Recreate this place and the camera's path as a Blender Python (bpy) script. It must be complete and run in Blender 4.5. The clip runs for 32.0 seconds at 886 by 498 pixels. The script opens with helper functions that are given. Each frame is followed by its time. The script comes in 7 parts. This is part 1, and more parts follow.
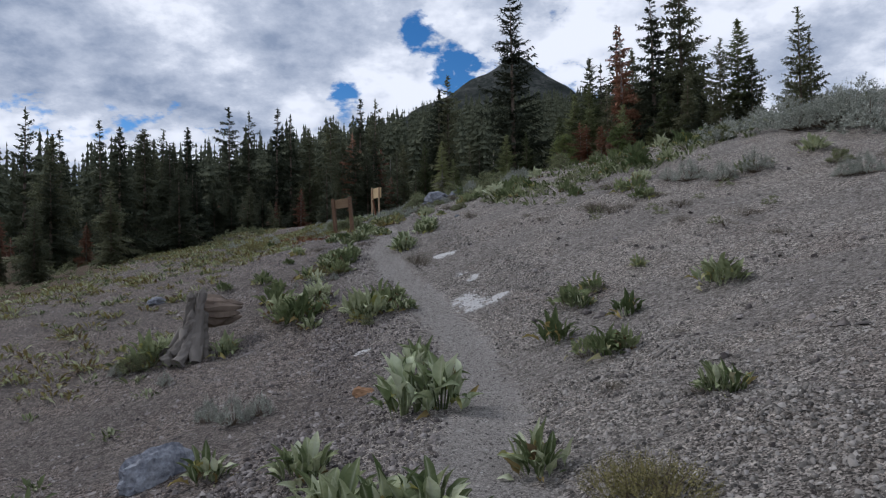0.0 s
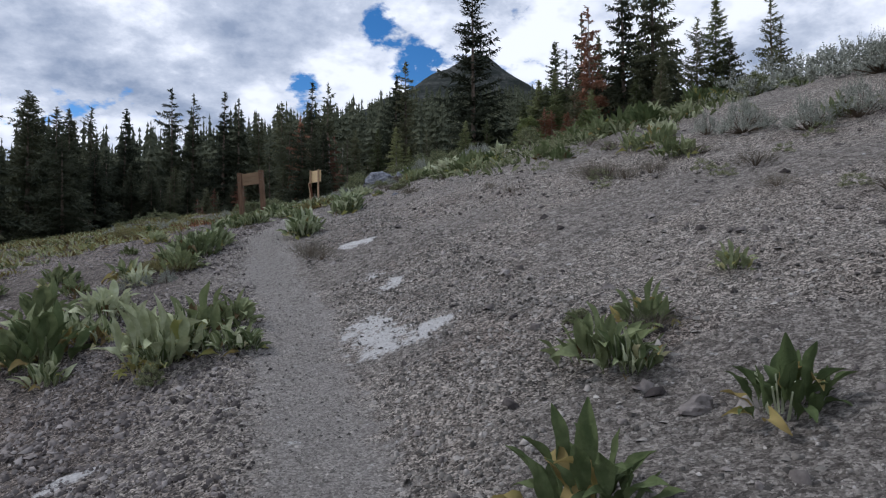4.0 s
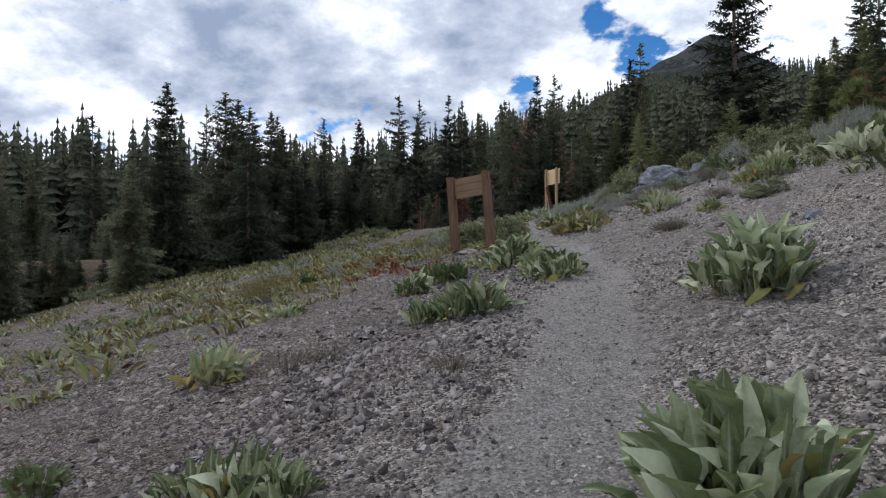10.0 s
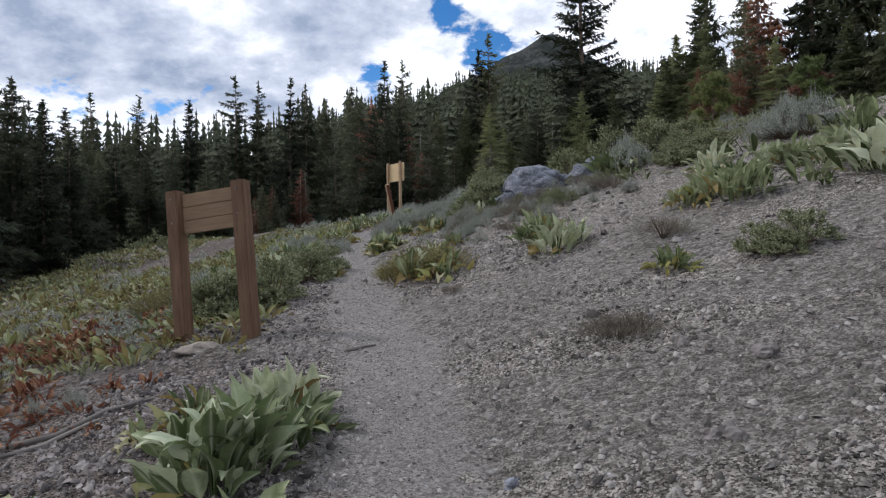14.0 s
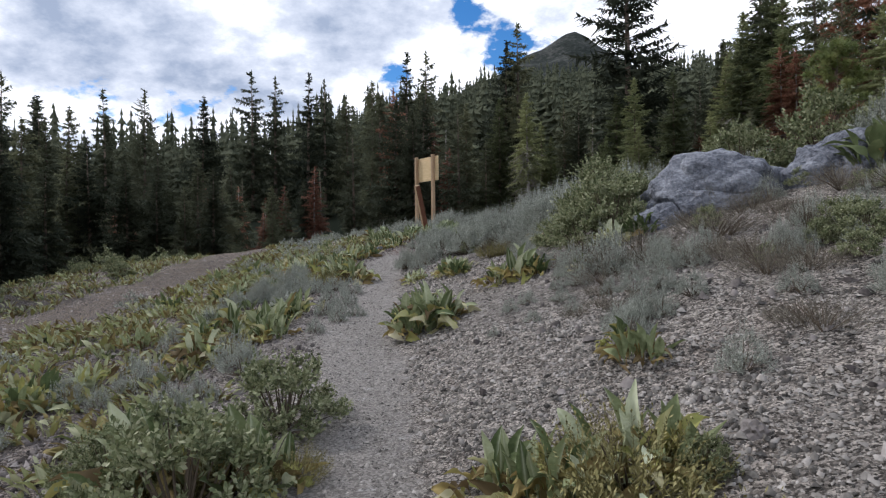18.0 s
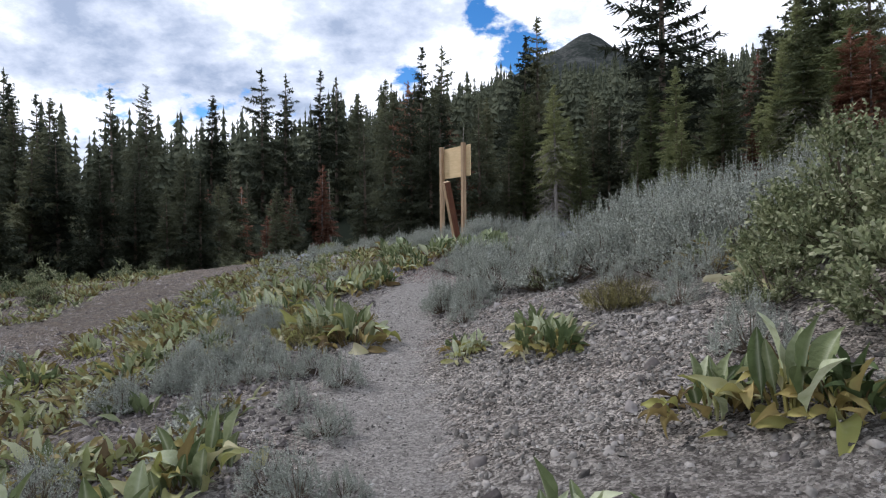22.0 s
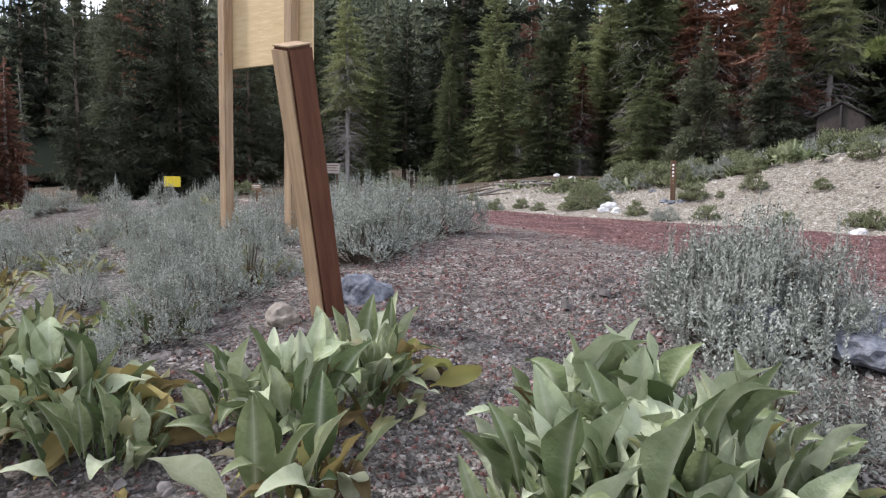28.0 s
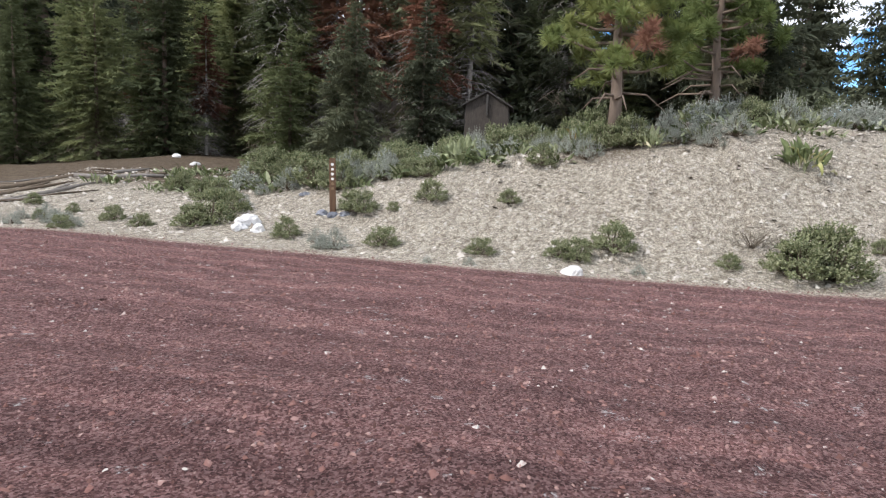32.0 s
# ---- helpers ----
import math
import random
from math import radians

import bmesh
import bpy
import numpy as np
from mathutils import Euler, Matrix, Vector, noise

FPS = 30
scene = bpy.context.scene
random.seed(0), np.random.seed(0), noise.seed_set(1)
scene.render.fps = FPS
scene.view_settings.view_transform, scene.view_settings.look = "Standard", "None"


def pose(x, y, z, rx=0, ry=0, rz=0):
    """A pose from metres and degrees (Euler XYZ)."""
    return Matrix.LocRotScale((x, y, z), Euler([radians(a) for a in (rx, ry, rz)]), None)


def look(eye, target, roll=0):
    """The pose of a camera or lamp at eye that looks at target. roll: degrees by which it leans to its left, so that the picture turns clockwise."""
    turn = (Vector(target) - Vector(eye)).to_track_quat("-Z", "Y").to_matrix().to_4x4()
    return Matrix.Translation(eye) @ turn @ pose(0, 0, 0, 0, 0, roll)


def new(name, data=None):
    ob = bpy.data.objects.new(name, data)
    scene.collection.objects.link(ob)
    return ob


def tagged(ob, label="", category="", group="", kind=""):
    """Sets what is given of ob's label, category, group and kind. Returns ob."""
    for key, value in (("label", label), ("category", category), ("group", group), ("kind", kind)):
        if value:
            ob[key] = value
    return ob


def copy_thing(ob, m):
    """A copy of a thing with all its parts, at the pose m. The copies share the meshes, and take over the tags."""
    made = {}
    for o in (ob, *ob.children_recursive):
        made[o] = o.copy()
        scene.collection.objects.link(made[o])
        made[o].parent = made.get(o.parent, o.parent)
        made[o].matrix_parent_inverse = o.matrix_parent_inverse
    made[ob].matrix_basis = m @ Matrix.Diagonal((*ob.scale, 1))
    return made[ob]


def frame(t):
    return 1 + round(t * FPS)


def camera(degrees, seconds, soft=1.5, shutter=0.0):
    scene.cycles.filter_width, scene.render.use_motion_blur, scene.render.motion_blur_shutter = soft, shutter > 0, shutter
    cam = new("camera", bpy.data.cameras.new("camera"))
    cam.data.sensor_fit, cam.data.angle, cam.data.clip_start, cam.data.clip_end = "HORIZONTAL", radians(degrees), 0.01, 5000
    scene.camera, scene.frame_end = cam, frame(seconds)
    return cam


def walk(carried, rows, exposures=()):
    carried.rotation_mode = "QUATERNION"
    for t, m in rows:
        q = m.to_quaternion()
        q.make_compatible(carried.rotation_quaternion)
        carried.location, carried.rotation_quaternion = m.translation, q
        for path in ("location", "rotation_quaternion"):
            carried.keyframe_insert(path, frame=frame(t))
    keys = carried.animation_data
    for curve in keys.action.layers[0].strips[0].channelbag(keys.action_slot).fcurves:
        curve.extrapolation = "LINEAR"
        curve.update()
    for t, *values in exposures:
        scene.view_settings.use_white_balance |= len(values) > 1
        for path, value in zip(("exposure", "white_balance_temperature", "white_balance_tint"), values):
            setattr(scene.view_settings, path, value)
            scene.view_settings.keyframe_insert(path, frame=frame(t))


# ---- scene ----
# ---------------------------------------------------------------- the camera and its walk
cam = camera(69.06, 32.0, soft=1.2)
PATH = [
    (0, (0.000, -0.000, -3.727), (0.136, 1.995, -3.680), -0.89),
    (0.5, (0.075, 0.800, -3.726), (0.266, 2.791, -3.716), -0.26),
    (1, (0.139, 1.637, -3.757), (0.377, 3.623, -3.753), -0.31),
    (1.5, (0.273, 2.567, -3.737), (0.549, 4.548, -3.728), -0.16),
    (2, (0.399, 3.394, -3.672), (0.697, 5.372, -3.659), -0.10),
    (2.5, (0.606, 4.228, -3.661), (0.921, 6.203, -3.635), -0.02),
    (4.5, (1.248, 7.007, -3.758), (1.441, 8.997, -3.725), -0.11),
    (5, (1.243, 7.930, -3.689), (1.303, 9.929, -3.655), 0.03),
    (5.5, (1.200, 8.897, -3.625), (1.137, 10.895, -3.596), 0.15),
    (6, (1.094, 9.889, -3.495), (0.873, 11.877, -3.477), 0.01),
    (6.5, (0.983, 10.904, -3.392), (0.703, 12.884, -3.382), 0.29),
    (7, (0.924, 11.717, -3.263), (0.581, 13.687, -3.249), 0.13),
    (7.5, (0.755, 12.600, -3.095), (0.374, 14.563, -3.068), 0.18),
    (8, (0.530, 13.454, -2.927), (0.072, 15.401, -2.905), 0.07),
    (8.5, (0.191, 14.413, -2.760), (-0.292, 16.353, -2.733), -0.14),
    (9, (-0.018, 15.241, -2.613), (-0.489, 17.185, -2.591), -0.10),
    (9.5, (-0.227, 16.085, -2.495), (-0.697, 18.029, -2.467), -0.40),
    (10, (-0.389, 16.911, -2.345), (-0.802, 18.867, -2.314), -0.20),
    (10.5, (-0.535, 17.703, -2.236), (-0.888, 19.672, -2.200), -0.62),
    (11, (-0.652, 18.401, -2.113), (-0.896, 20.386, -2.100), -0.65),
    (11.5, (-0.660, 19.216, -1.961), (-0.806, 21.211, -1.948), -0.56),
    (12, (-0.689, 19.964, -1.781), (-0.745, 21.964, -1.773), -0.77),
    (12.5, (-0.640, 20.769, -1.672), (-0.667, 22.769, -1.666), -0.84),
    (13, (-0.522, 21.629, -1.540), (-0.522, 23.629, -1.538), -1.19),
    (13.5, (-0.359, 22.512, -1.396), (-0.334, 24.512, -1.397), -0.99),
    (14, (-0.284, 23.305, -1.246), (-0.242, 25.304, -1.254), -0.79),
    (14.5, (-0.215, 24.092, -1.157), (-0.167, 26.092, -1.150), -0.87),
    (15, (-0.267, 24.943, -1.079), (-0.264, 26.943, -1.059), -1.18),
    (15.5, (-0.275, 26.103, -0.972), (-0.284, 28.102, -0.954), -0.53),
    (17.5, (-0.820, 29.763, -0.534), (-0.842, 31.763, -0.540), -0.65),
    (18, (-1.030, 30.760, -0.484), (-1.052, 32.760, -0.492), -0.67),
    (18.5, (-1.164, 31.663, -0.411), (-1.186, 33.663, -0.417), -0.94),
    (19, (-1.249, 32.498, -0.360), (-1.223, 34.498, -0.359), -0.85),
    (19.5, (-1.284, 33.043, -0.278), (-1.140, 35.037, -0.279), -0.88),
    (20, (-1.222, 33.397, -0.224), (-1.090, 35.392, -0.208), -0.89),
    (20.5, (-1.213, 33.708, -0.229), (-1.239, 35.708, -0.215), -0.91),
    (21, (-1.288, 34.294, -0.212), (-1.341, 36.293, -0.194), -0.67),
    (21.5, (-1.433, 34.934, -0.203), (-1.492, 36.933, -0.195), -0.70),
    (22, (-1.638, 35.764, -0.134), (-1.699, 37.763, -0.135), -0.51),
    (22.5, (-1.758, 36.634, -0.025), (-1.793, 38.634, -0.036), -0.61),
    (23, (-1.842, 37.540, 0.046), (-1.849, 39.539, 0.030), -0.48),
    (23.5, (-1.904, 38.413, 0.080), (-1.877, 40.412, 0.054), -0.77),
    (24, (-2.002, 39.399, 0.184), (-1.965, 41.399, 0.152), -0.99),
    (24.5, (-2.048, 40.349, 0.280), (-2.001, 42.348, 0.222), -1.54),
    (26.5, (-2.607, 43.871, 0.524), (-2.520, 45.866, 0.416), -1.02),
    (27, (-2.612, 44.781, 0.509), (-2.464, 46.769, 0.352), -1.00),
    (27.5, (-2.528, 45.605, 0.598), (-2.145, 47.559, 0.417), -0.07),
    (28, (-2.336, 46.521, 0.689), (-1.668, 48.394, 0.478), 1.34),
    (28.5, (-2.170, 47.299, 0.821), (-1.272, 49.072, 0.599), 1.73),
    (29, (-1.928, 48.064, 0.844), (-0.865, 49.742, 0.613), 1.77),
    (29.5, (-1.555, 48.775, 0.989), (-0.331, 50.336, 0.734), 2.38),
    (30, (-1.153, 49.426, 1.030), (0.122, 50.946, 0.779), 2.13),
    (30.5, (-0.715, 50.031, 1.164), (0.612, 51.505, 0.907), 2.23),
    (31, (-0.193, 50.542, 1.337), (1.270, 51.881, 1.079), 3.15),
    (31.5, (0.354, 50.963, 1.415), (1.886, 52.222, 1.158), 3.11),
    (32, (0.864, 51.411, 1.514), (2.412, 52.648, 1.241), 2.89),
]
walk(cam, [(t, look(eye, target, roll)) for t, eye, target, roll in PATH],
     [(0, -0.5, 5800, 12.5), (0.5, -0.36, 5800, 12.5), (1, -0.14, 5850, 12.5), (1.5, -0.25, 5800, 12.5), (2, -0.4, 5750, 12.5), (5, -0.33, 5850, 12.5), (6, -0.43, 5900, 12), (7, -0.27, 5900, 12), (9, -0.22, 5900, 12), (12, -0.05, 5950, 12), (15, -0.11, 5990, 13), (19, 0.12, 6050, 13), (21.5, 0.14, 5960, 13), (23.5, 0.37, 5860, 13), (27, 0.67, 5940, 15.5), (28, 0.69, 5990, 15.5), (29, 0.57, 6160, 12.5), (30, 0.55, 6140, 15.5), (31, 0.75, 6160, 12), (32, 0.81, 6160, 12)])

# ---------------------------------------------------------------- sky, clouds and sun
SUN_AZ, SUN_EL = radians(-62), radians(42)      # clockwise from +y, and above the horizon


def nodes_of(tree):
    return tree.nodes, tree.links


def math_node(n, l, kind, a, b=0.0, clamp=False):
    m = n.new("ShaderNodeMath")
    m.operation, m.use_clamp = kind, clamp
    for socket, v in zip(m.inputs, (a, b)):
        if hasattr(v, "links"):
            l.new(v, socket)
        else:
            socket.default_value = v
    return m.outputs[0]


def sky():
    world = bpy.data.worlds.new("sky")
    scene.world = world
    world.use_nodes = True
    n, l = nodes_of(world.node_tree)
    n.clear()
    out, bg = n.new("ShaderNodeOutputWorld"), n.new("ShaderNodeBackground")
    tex = n.new("ShaderNodeTexSky")
    tex.sky_type, tex.sun_disc, tex.sun_elevation, tex.sun_rotation = "NISHITA", False, SUN_EL, SUN_AZ
    tex.altitude, tex.dust_density = 2200, 0.6
    co, sep = n.new("ShaderNodeTexCoord"), n.new("ShaderNodeSeparateXYZ")
    l.new(co.outputs["Generated"], sep.inputs[0])
    up = n.new("ShaderNodeMath")
    up.operation, up.inputs[1].default_value = "MAXIMUM", 0.0
    l.new(sep.outputs["Z"], up.inputs[0])
    add = n.new("ShaderNodeMath")
    add.operation, add.inputs[1].default_value = "ADD", 0.42
    l.new(up.outputs[0], add.inputs[0])
    flat = n.new("ShaderNodeVectorMath")
    flat.operation = "DIVIDE"
    l.new(co.outputs["Generated"], flat.inputs[0])
    l.new(add.outputs[0], flat.inputs[1])
    big = n.new("ShaderNodeTexNoise")
    big.inputs["Scale"].default_value, big.inputs["Detail"].default_value, big.inputs["Roughness"].default_value = 1.7, 9, 0.56
    big.inputs["Distortion"].default_value = 0.25
    shift = n.new("ShaderNodeVectorMath")
    shift.operation, shift.inputs[1].default_value = "ADD", (3.1, 1.7, 0.4)
    l.new(flat.outputs[0], shift.inputs[0])
    l.new(shift.outputs[0], big.inputs["Vector"])
    cover = n.new("ShaderNodeValToRGB")
    cover.color_ramp.elements[0].position, cover.color_ramp.elements[1].position = 0.33, 0.38
    clear = n.new("ShaderNodeMapRange")      # the east is mostly clear
    for key, v in (("From Min", 0.72), ("From Max", 0.95), ("To Min", 0.0), ("To Max", 0.16)):
        clear.inputs[key].default_value = v
    l.new(sep.outputs["X"], clear.inputs["Value"])
    left = math_node(n, l, "SUBTRACT", big.outputs["Fac"], clear.outputs[0])
    # breaks in the cloud: azimuth from +y, height, half width
    for az, el, wide, deep in ((1.6, 20.0, 2.7, 0.20), (4.6, 17.0, 2.8, 0.13), (-3.5, 14.5, 3.0, 0.11), (18.0, 26.0, 5.0, 0.15), (-41.0, 23.0, 6.0, 0.18)):
        at, gap, away = n.new("ShaderNodeVectorMath"), n.new("ShaderNodeMapRange"), (radians(az), radians(el))
        at.operation = "DOT_PRODUCT"
        at.inputs[1].default_value = (math.sin(away[0]) * math.cos(away[1]), math.cos(away[0]) * math.cos(away[1]), math.sin(away[1]))
        l.new(co.outputs["Generated"], at.inputs[0])
        for key, v in (("From Min", math.cos(radians(wide))), ("From Max", 1.0), ("To Min", 0.0), ("To Max", deep)):
            gap.inputs[key].default_value = v
        l.new(at.outputs["Value"], gap.inputs["Value"])
        left = math_node(n, l, "SUBTRACT", left, gap.outputs[0])
    frayed = n.new("ShaderNodeTexNoise")
    frayed.inputs["Scale"].default_value, frayed.inputs["Detail"].default_value, frayed.inputs["Roughness"].default_value = 11, 8, 0.62
    l.new(flat.outputs[0], frayed.inputs["Vector"])
    left = math_node(n, l, "ADD", left, math_node(n, l, "MULTIPLY", math_node(n, l, "SUBTRACT", frayed.outputs["Fac"], 0.5), 0.40))
    l.new(left, cover.inputs[0])
    small = n.new("ShaderNodeTexNoise")
    small.inputs["Scale"].default_value, small.inputs["Detail"].default_value, small.inputs["Roughness"].default_value = 2.6, 10, 0.60
    shift2 = n.new("ShaderNodeVectorMath")
    shift2.operation, shift2.inputs[1].default_value = "ADD", (9.3, 4.2, 2.0)
    l.new(flat.outputs[0], shift2.inputs[0])
    l.new(shift2.outputs[0], small.inputs["Vector"])
    shade = n.new("ShaderNodeValToRGB")
    shade.color_ramp.elements.new(0.5)
    for e, (at, c) in zip(shade.color_ramp.elements, [(0.37, (4.6, 5.4, 6.8)), (0.47, (9.0, 9.5, 10.4)), (0.55, (14.9, 14.9, 15.0))]):
        e.position, e.color = at, (*c, 1)
    l.new(math_node(n, l, "ADD", math_node(n, l, "MULTIPLY", small.outputs["Fac"], 0.8), math_node(n, l, "MULTIPLY", frayed.outputs["Fac"], 0.2)), shade.inputs[0])
    mix = n.new("ShaderNodeMix")
    mix.data_type = "RGBA"
    l.new(cover.outputs["Color"], mix.inputs["Factor"])
    deep = n.new("ShaderNodeHueSaturation")
    deep.inputs["Saturation"].default_value, deep.inputs["Value"].default_value = 1.35, 1.5
    l.new(tex.outputs[0], deep.inputs["Color"])
    l.new(deep.outputs[0], mix.inputs["A"])
    l.new(shade.outputs["Color"], mix.inputs["B"])
    l.new(mix.outputs["Result"], bg.inputs[0])
    bg.inputs[1].default_value = 0.085
    l.new(bg.outputs[0], out.inputs[0])


sky()
sun = new("sun", bpy.data.lights.new("sun", "SUN"))
sun.data.energy, sun.data.angle, sun.data.color = 2.3, radians(6), (1.0, 0.94, 0.86)
sun.matrix_world = look((0, 0, 40), (-math.sin(SUN_AZ) * math.cos(SUN_EL) * 40, -math.cos(SUN_AZ) * math.cos(SUN_EL) * 40, 40 - math.sin(SUN_EL) * 40))

# ---------------------------------------------------------------- materials


def material(name, rough=0.8, spec=0.3):
    m = bpy.data.materials.new(name)
    m.use_nodes = True
    b = m.node_tree.nodes["Principled BSDF"]
    b.inputs["Roughness"].default_value = rough
    b.inputs["Specular IOR Level"].default_value = spec
    return m, m.node_tree.nodes, m.node_tree.links, b


def noise_node(n, l, scale, detail=4, rough=0.55, coord="Object", squash=None):
    t, c = n.new("ShaderNodeTexNoise"), n.new("ShaderNodeTexCoord")
    t.inputs["Scale"].default_value, t.inputs["Detail"].default_value, t.inputs["Roughness"].default_value = scale, detail, rough
    if squash:
        mp = n.new("ShaderNodeMapping")
        mp.inputs["Scale"].default_value = squash
        l.new(c.outputs[coord], mp.inputs["Vector"])
        l.new(mp.outputs[0], t.inputs["Vector"])
    else:
        l.new(c.outputs[coord], t.inputs["Vector"])
    return t.outputs["Fac"]


def ramp_node(n, l, fac, stops):
    r = n.new("ShaderNodeValToRGB")
    while len(r.color_ramp.elements) < len(stops):
        r.color_ramp.elements.new(0.5)
    for e, (p, c) in zip(r.color_ramp.elements, stops):
        e.position, e.color = p, (*c, 1)
    l.new(fac, r.inputs[0])
    return r.outputs["Color"]


def mix_node(n, l, fac, a, b, kind="MIX"):
    m = n.new("ShaderNodeMix")
    m.data_type, m.blend_type = "RGBA", kind
    for socket, v in ((m.inputs["Factor"], fac), (m.inputs["A"], a), (m.inputs["B"], b)):
        if hasattr(v, "links"):
            l.new(v, socket)
        elif isinstance(v, tuple):
            socket.default_value = (*v, 1)
        else:
            socket.default_value = v
    return m.outputs["Result"]


def bump_node(n, l, b, fac, strength, distance):
    k = n.new("ShaderNodeBump")
    k.inputs["Strength"].default_value, k.inputs["Distance"].default_value = strength, distance
    l.new(fac, k.inputs["Height"])
    l.new(k.outputs[0], b.inputs["Normal"])


def varied(name, stops, scale=8, rough=0.8, spec=0.25, bump=0.0, vary=0.35, squash=None, through_light=0.0, islands=False, rib=None):
    """A natural material: two sizes of mottling, and a shade of its own for every object or island."""
    m, n, l, b = material(name, rough, spec)
    fine = noise_node(n, l, scale, 5, 0.6, squash=squash)
    wide = noise_node(n, l, scale * 0.17, 3)
    own = n.new("ShaderNodeNewGeometry").outputs["Random Per Island"] if islands else n.new("ShaderNodeObjectInfo").outputs["Random"]
    f = math_node(n, l, "ADD", math_node(n, l, "MULTIPLY", fine, 0.55), math_node(n, l, "MULTIPLY", wide, 0.45))
    f = math_node(n, l, "ADD", f, math_node(n, l, "MULTIPLY", math_node(n, l, "SUBTRACT", own, 0.5), vary), True)
    col = ramp_node(n, l, f, stops)
    if rib:
        mark = n.new("ShaderNodeAttribute")
        mark.attribute_name = "rib"
        col = mix_node(n, l, math_node(n, l, "MULTIPLY", math_node(n, l, "POWER", mark.outputs["Fac"], 3.0), 0.6), col, rib)
    l.new(col, b.inputs["Base Color"])
    if bump:
        bump_node(n, l, b, fine, bump, 0.02)
    if through_light:
        out, tr, ad = n["Material Output"], n.new("ShaderNodeBsdfTranslucent"), n.new("ShaderNodeMixShader")
        l.new(col, tr.inputs[0])
        ad.inputs[0].default_value = through_light
        l.new(b.outputs[0], ad.inputs[1])
        l.new(tr.outputs[0], ad.inputs[2])
        l.new(ad.outputs[0], out.inputs[0])
    return m


def ground_material():
    """Grey pumice gravel, paler dust on the trail, red cinder on the road, sand on the bank, chalky spots, needle litter."""
    m, n, l, b = material("volcanic ground", 0.95, 0.1)
    crumb = noise_node(n, l, 60, 9, 0.78)
    fine, mid, wide = noise_node(n, l, 38, 6, 0.7), noise_node(n, l, 7, 5, 0.6), noise_node(n, l, 0.55, 4, 0.6)
    cell, co = n.new("ShaderNodeTexVoronoi"), n.new("ShaderNodeTexCoord")
    cell.inputs["Scale"].default_value = 75
    warp = n.new("ShaderNodeVectorMath")
    warp.operation, warp.inputs[1].default_value = "MULTIPLY_ADD", (0.03, 0.03, 0.03)
    shake = n.new("ShaderNodeTexNoise")
    shake.inputs["Scale"].default_value = 45
    l.new(co.outputs["Object"], shake.inputs["Vector"])
    l.new(shake.outputs["Color"], warp.inputs[0])
    l.new(co.outputs["Object"], warp.inputs[2])
    l.new(warp.outputs[0], cell.inputs["Vector"])
    tone = n.new("ShaderNodeSeparateColor")
    l.new(cell.outputs["Color"], tone.inputs[0])

    def mask(key, spread=0.5):
        a = n.new("ShaderNodeAttribute")
        a.attribute_name = key
        f = math_node(n, l, "ADD", a.outputs["Fac"], math_node(n, l, "MULTIPLY", math_node(n, l, "SUBTRACT", mid, 0.5), spread))
        f = math_node(n, l, "ADD", f, math_node(n, l, "MULTIPLY", math_node(n, l, "SUBTRACT", fine, 0.5), spread * 0.6))
        k = n.new("ShaderNodeMapRange")
        k.inputs["From Min"].default_value, k.inputs["From Max"].default_value, k.interpolation_type = 0.3, 0.7, "SMOOTHSTEP"
        l.new(f, k.inputs["Value"])
        return k.outputs[0]

    clod, clods = n.new("ShaderNodeTexVoronoi"), n.new("ShaderNodeSeparateColor")
    clod.inputs["Scale"].default_value = 21
    l.new(warp.outputs[0], clod.inputs["Vector"])
    l.new(clod.outputs["Color"], clods.inputs[0])
    lump = math_node(n, l, "ADD", math_node(n, l, "MULTIPLY", clods.outputs[0], 0.5), math_node(n, l, "MULTIPLY", noise_node(n, l, 17, 4, 0.65), 0.5))
    pebbly = ramp_node(n, l, lump, [(0.30, (0.60, 0.585, 0.575)), (0.5, (0.98, 0.98, 0.98)), (0.70, (1.32, 1.31, 1.30))])
    grain = math_node(n, l, "ADD", math_node(n, l, "MULTIPLY", tone.outputs[0], 0.42), math_node(n, l, "MULTIPLY", crumb, 0.58))
    gravel = ramp_node(n, l, grain, [(0.32, (0.058, 0.053, 0.048)), (0.5, (0.235, 0.217, 0.197)), (0.66, (0.52, 0.485, 0.445))])
    tint = ramp_node(n, l, wide, [(0.3, (0.84, 0.78, 0.75)), (0.5, (1, 0.98, 0.96)), (0.7, (1.0, 0.95, 0.91))])
    gravel = mix_node(n, l, 1.0, gravel, tint, "MULTIPLY")
    dust = ramp_node(n, l, grain, [(0.32, (0.205, 0.19, 0.175)), (0.5, (0.30, 0.28, 0.26)), (0.66, (0.40, 0.375, 0.35))])
    cinder = ramp_node(n, l, grain, [(0.30, (0.064, 0.034, 0.033)), (0.5, (0.158, 0.085, 0.081)), (0.68, (0.28, 0.180, 0.172))])
    lane, wheel, place = n.new("ShaderNodeAttribute"), n.new("ShaderNodeTexNoise"), n.new("ShaderNodeCombineXYZ")
    lane.attribute_name = "lane"
    l.new(math_node(n, l, "MULTIPLY", lane.outputs["Fac"], 1.5), place.inputs[0])
    l.new(math_node(n, l, "MULTIPLY", wide, 1.6), place.inputs[1])
    l.new(place.outputs[0], wheel.inputs["Vector"])
    wheel.inputs["Scale"].default_value, wheel.inputs["Detail"].default_value, wheel.inputs["Roughness"].default_value = 1.6, 6, 0.6
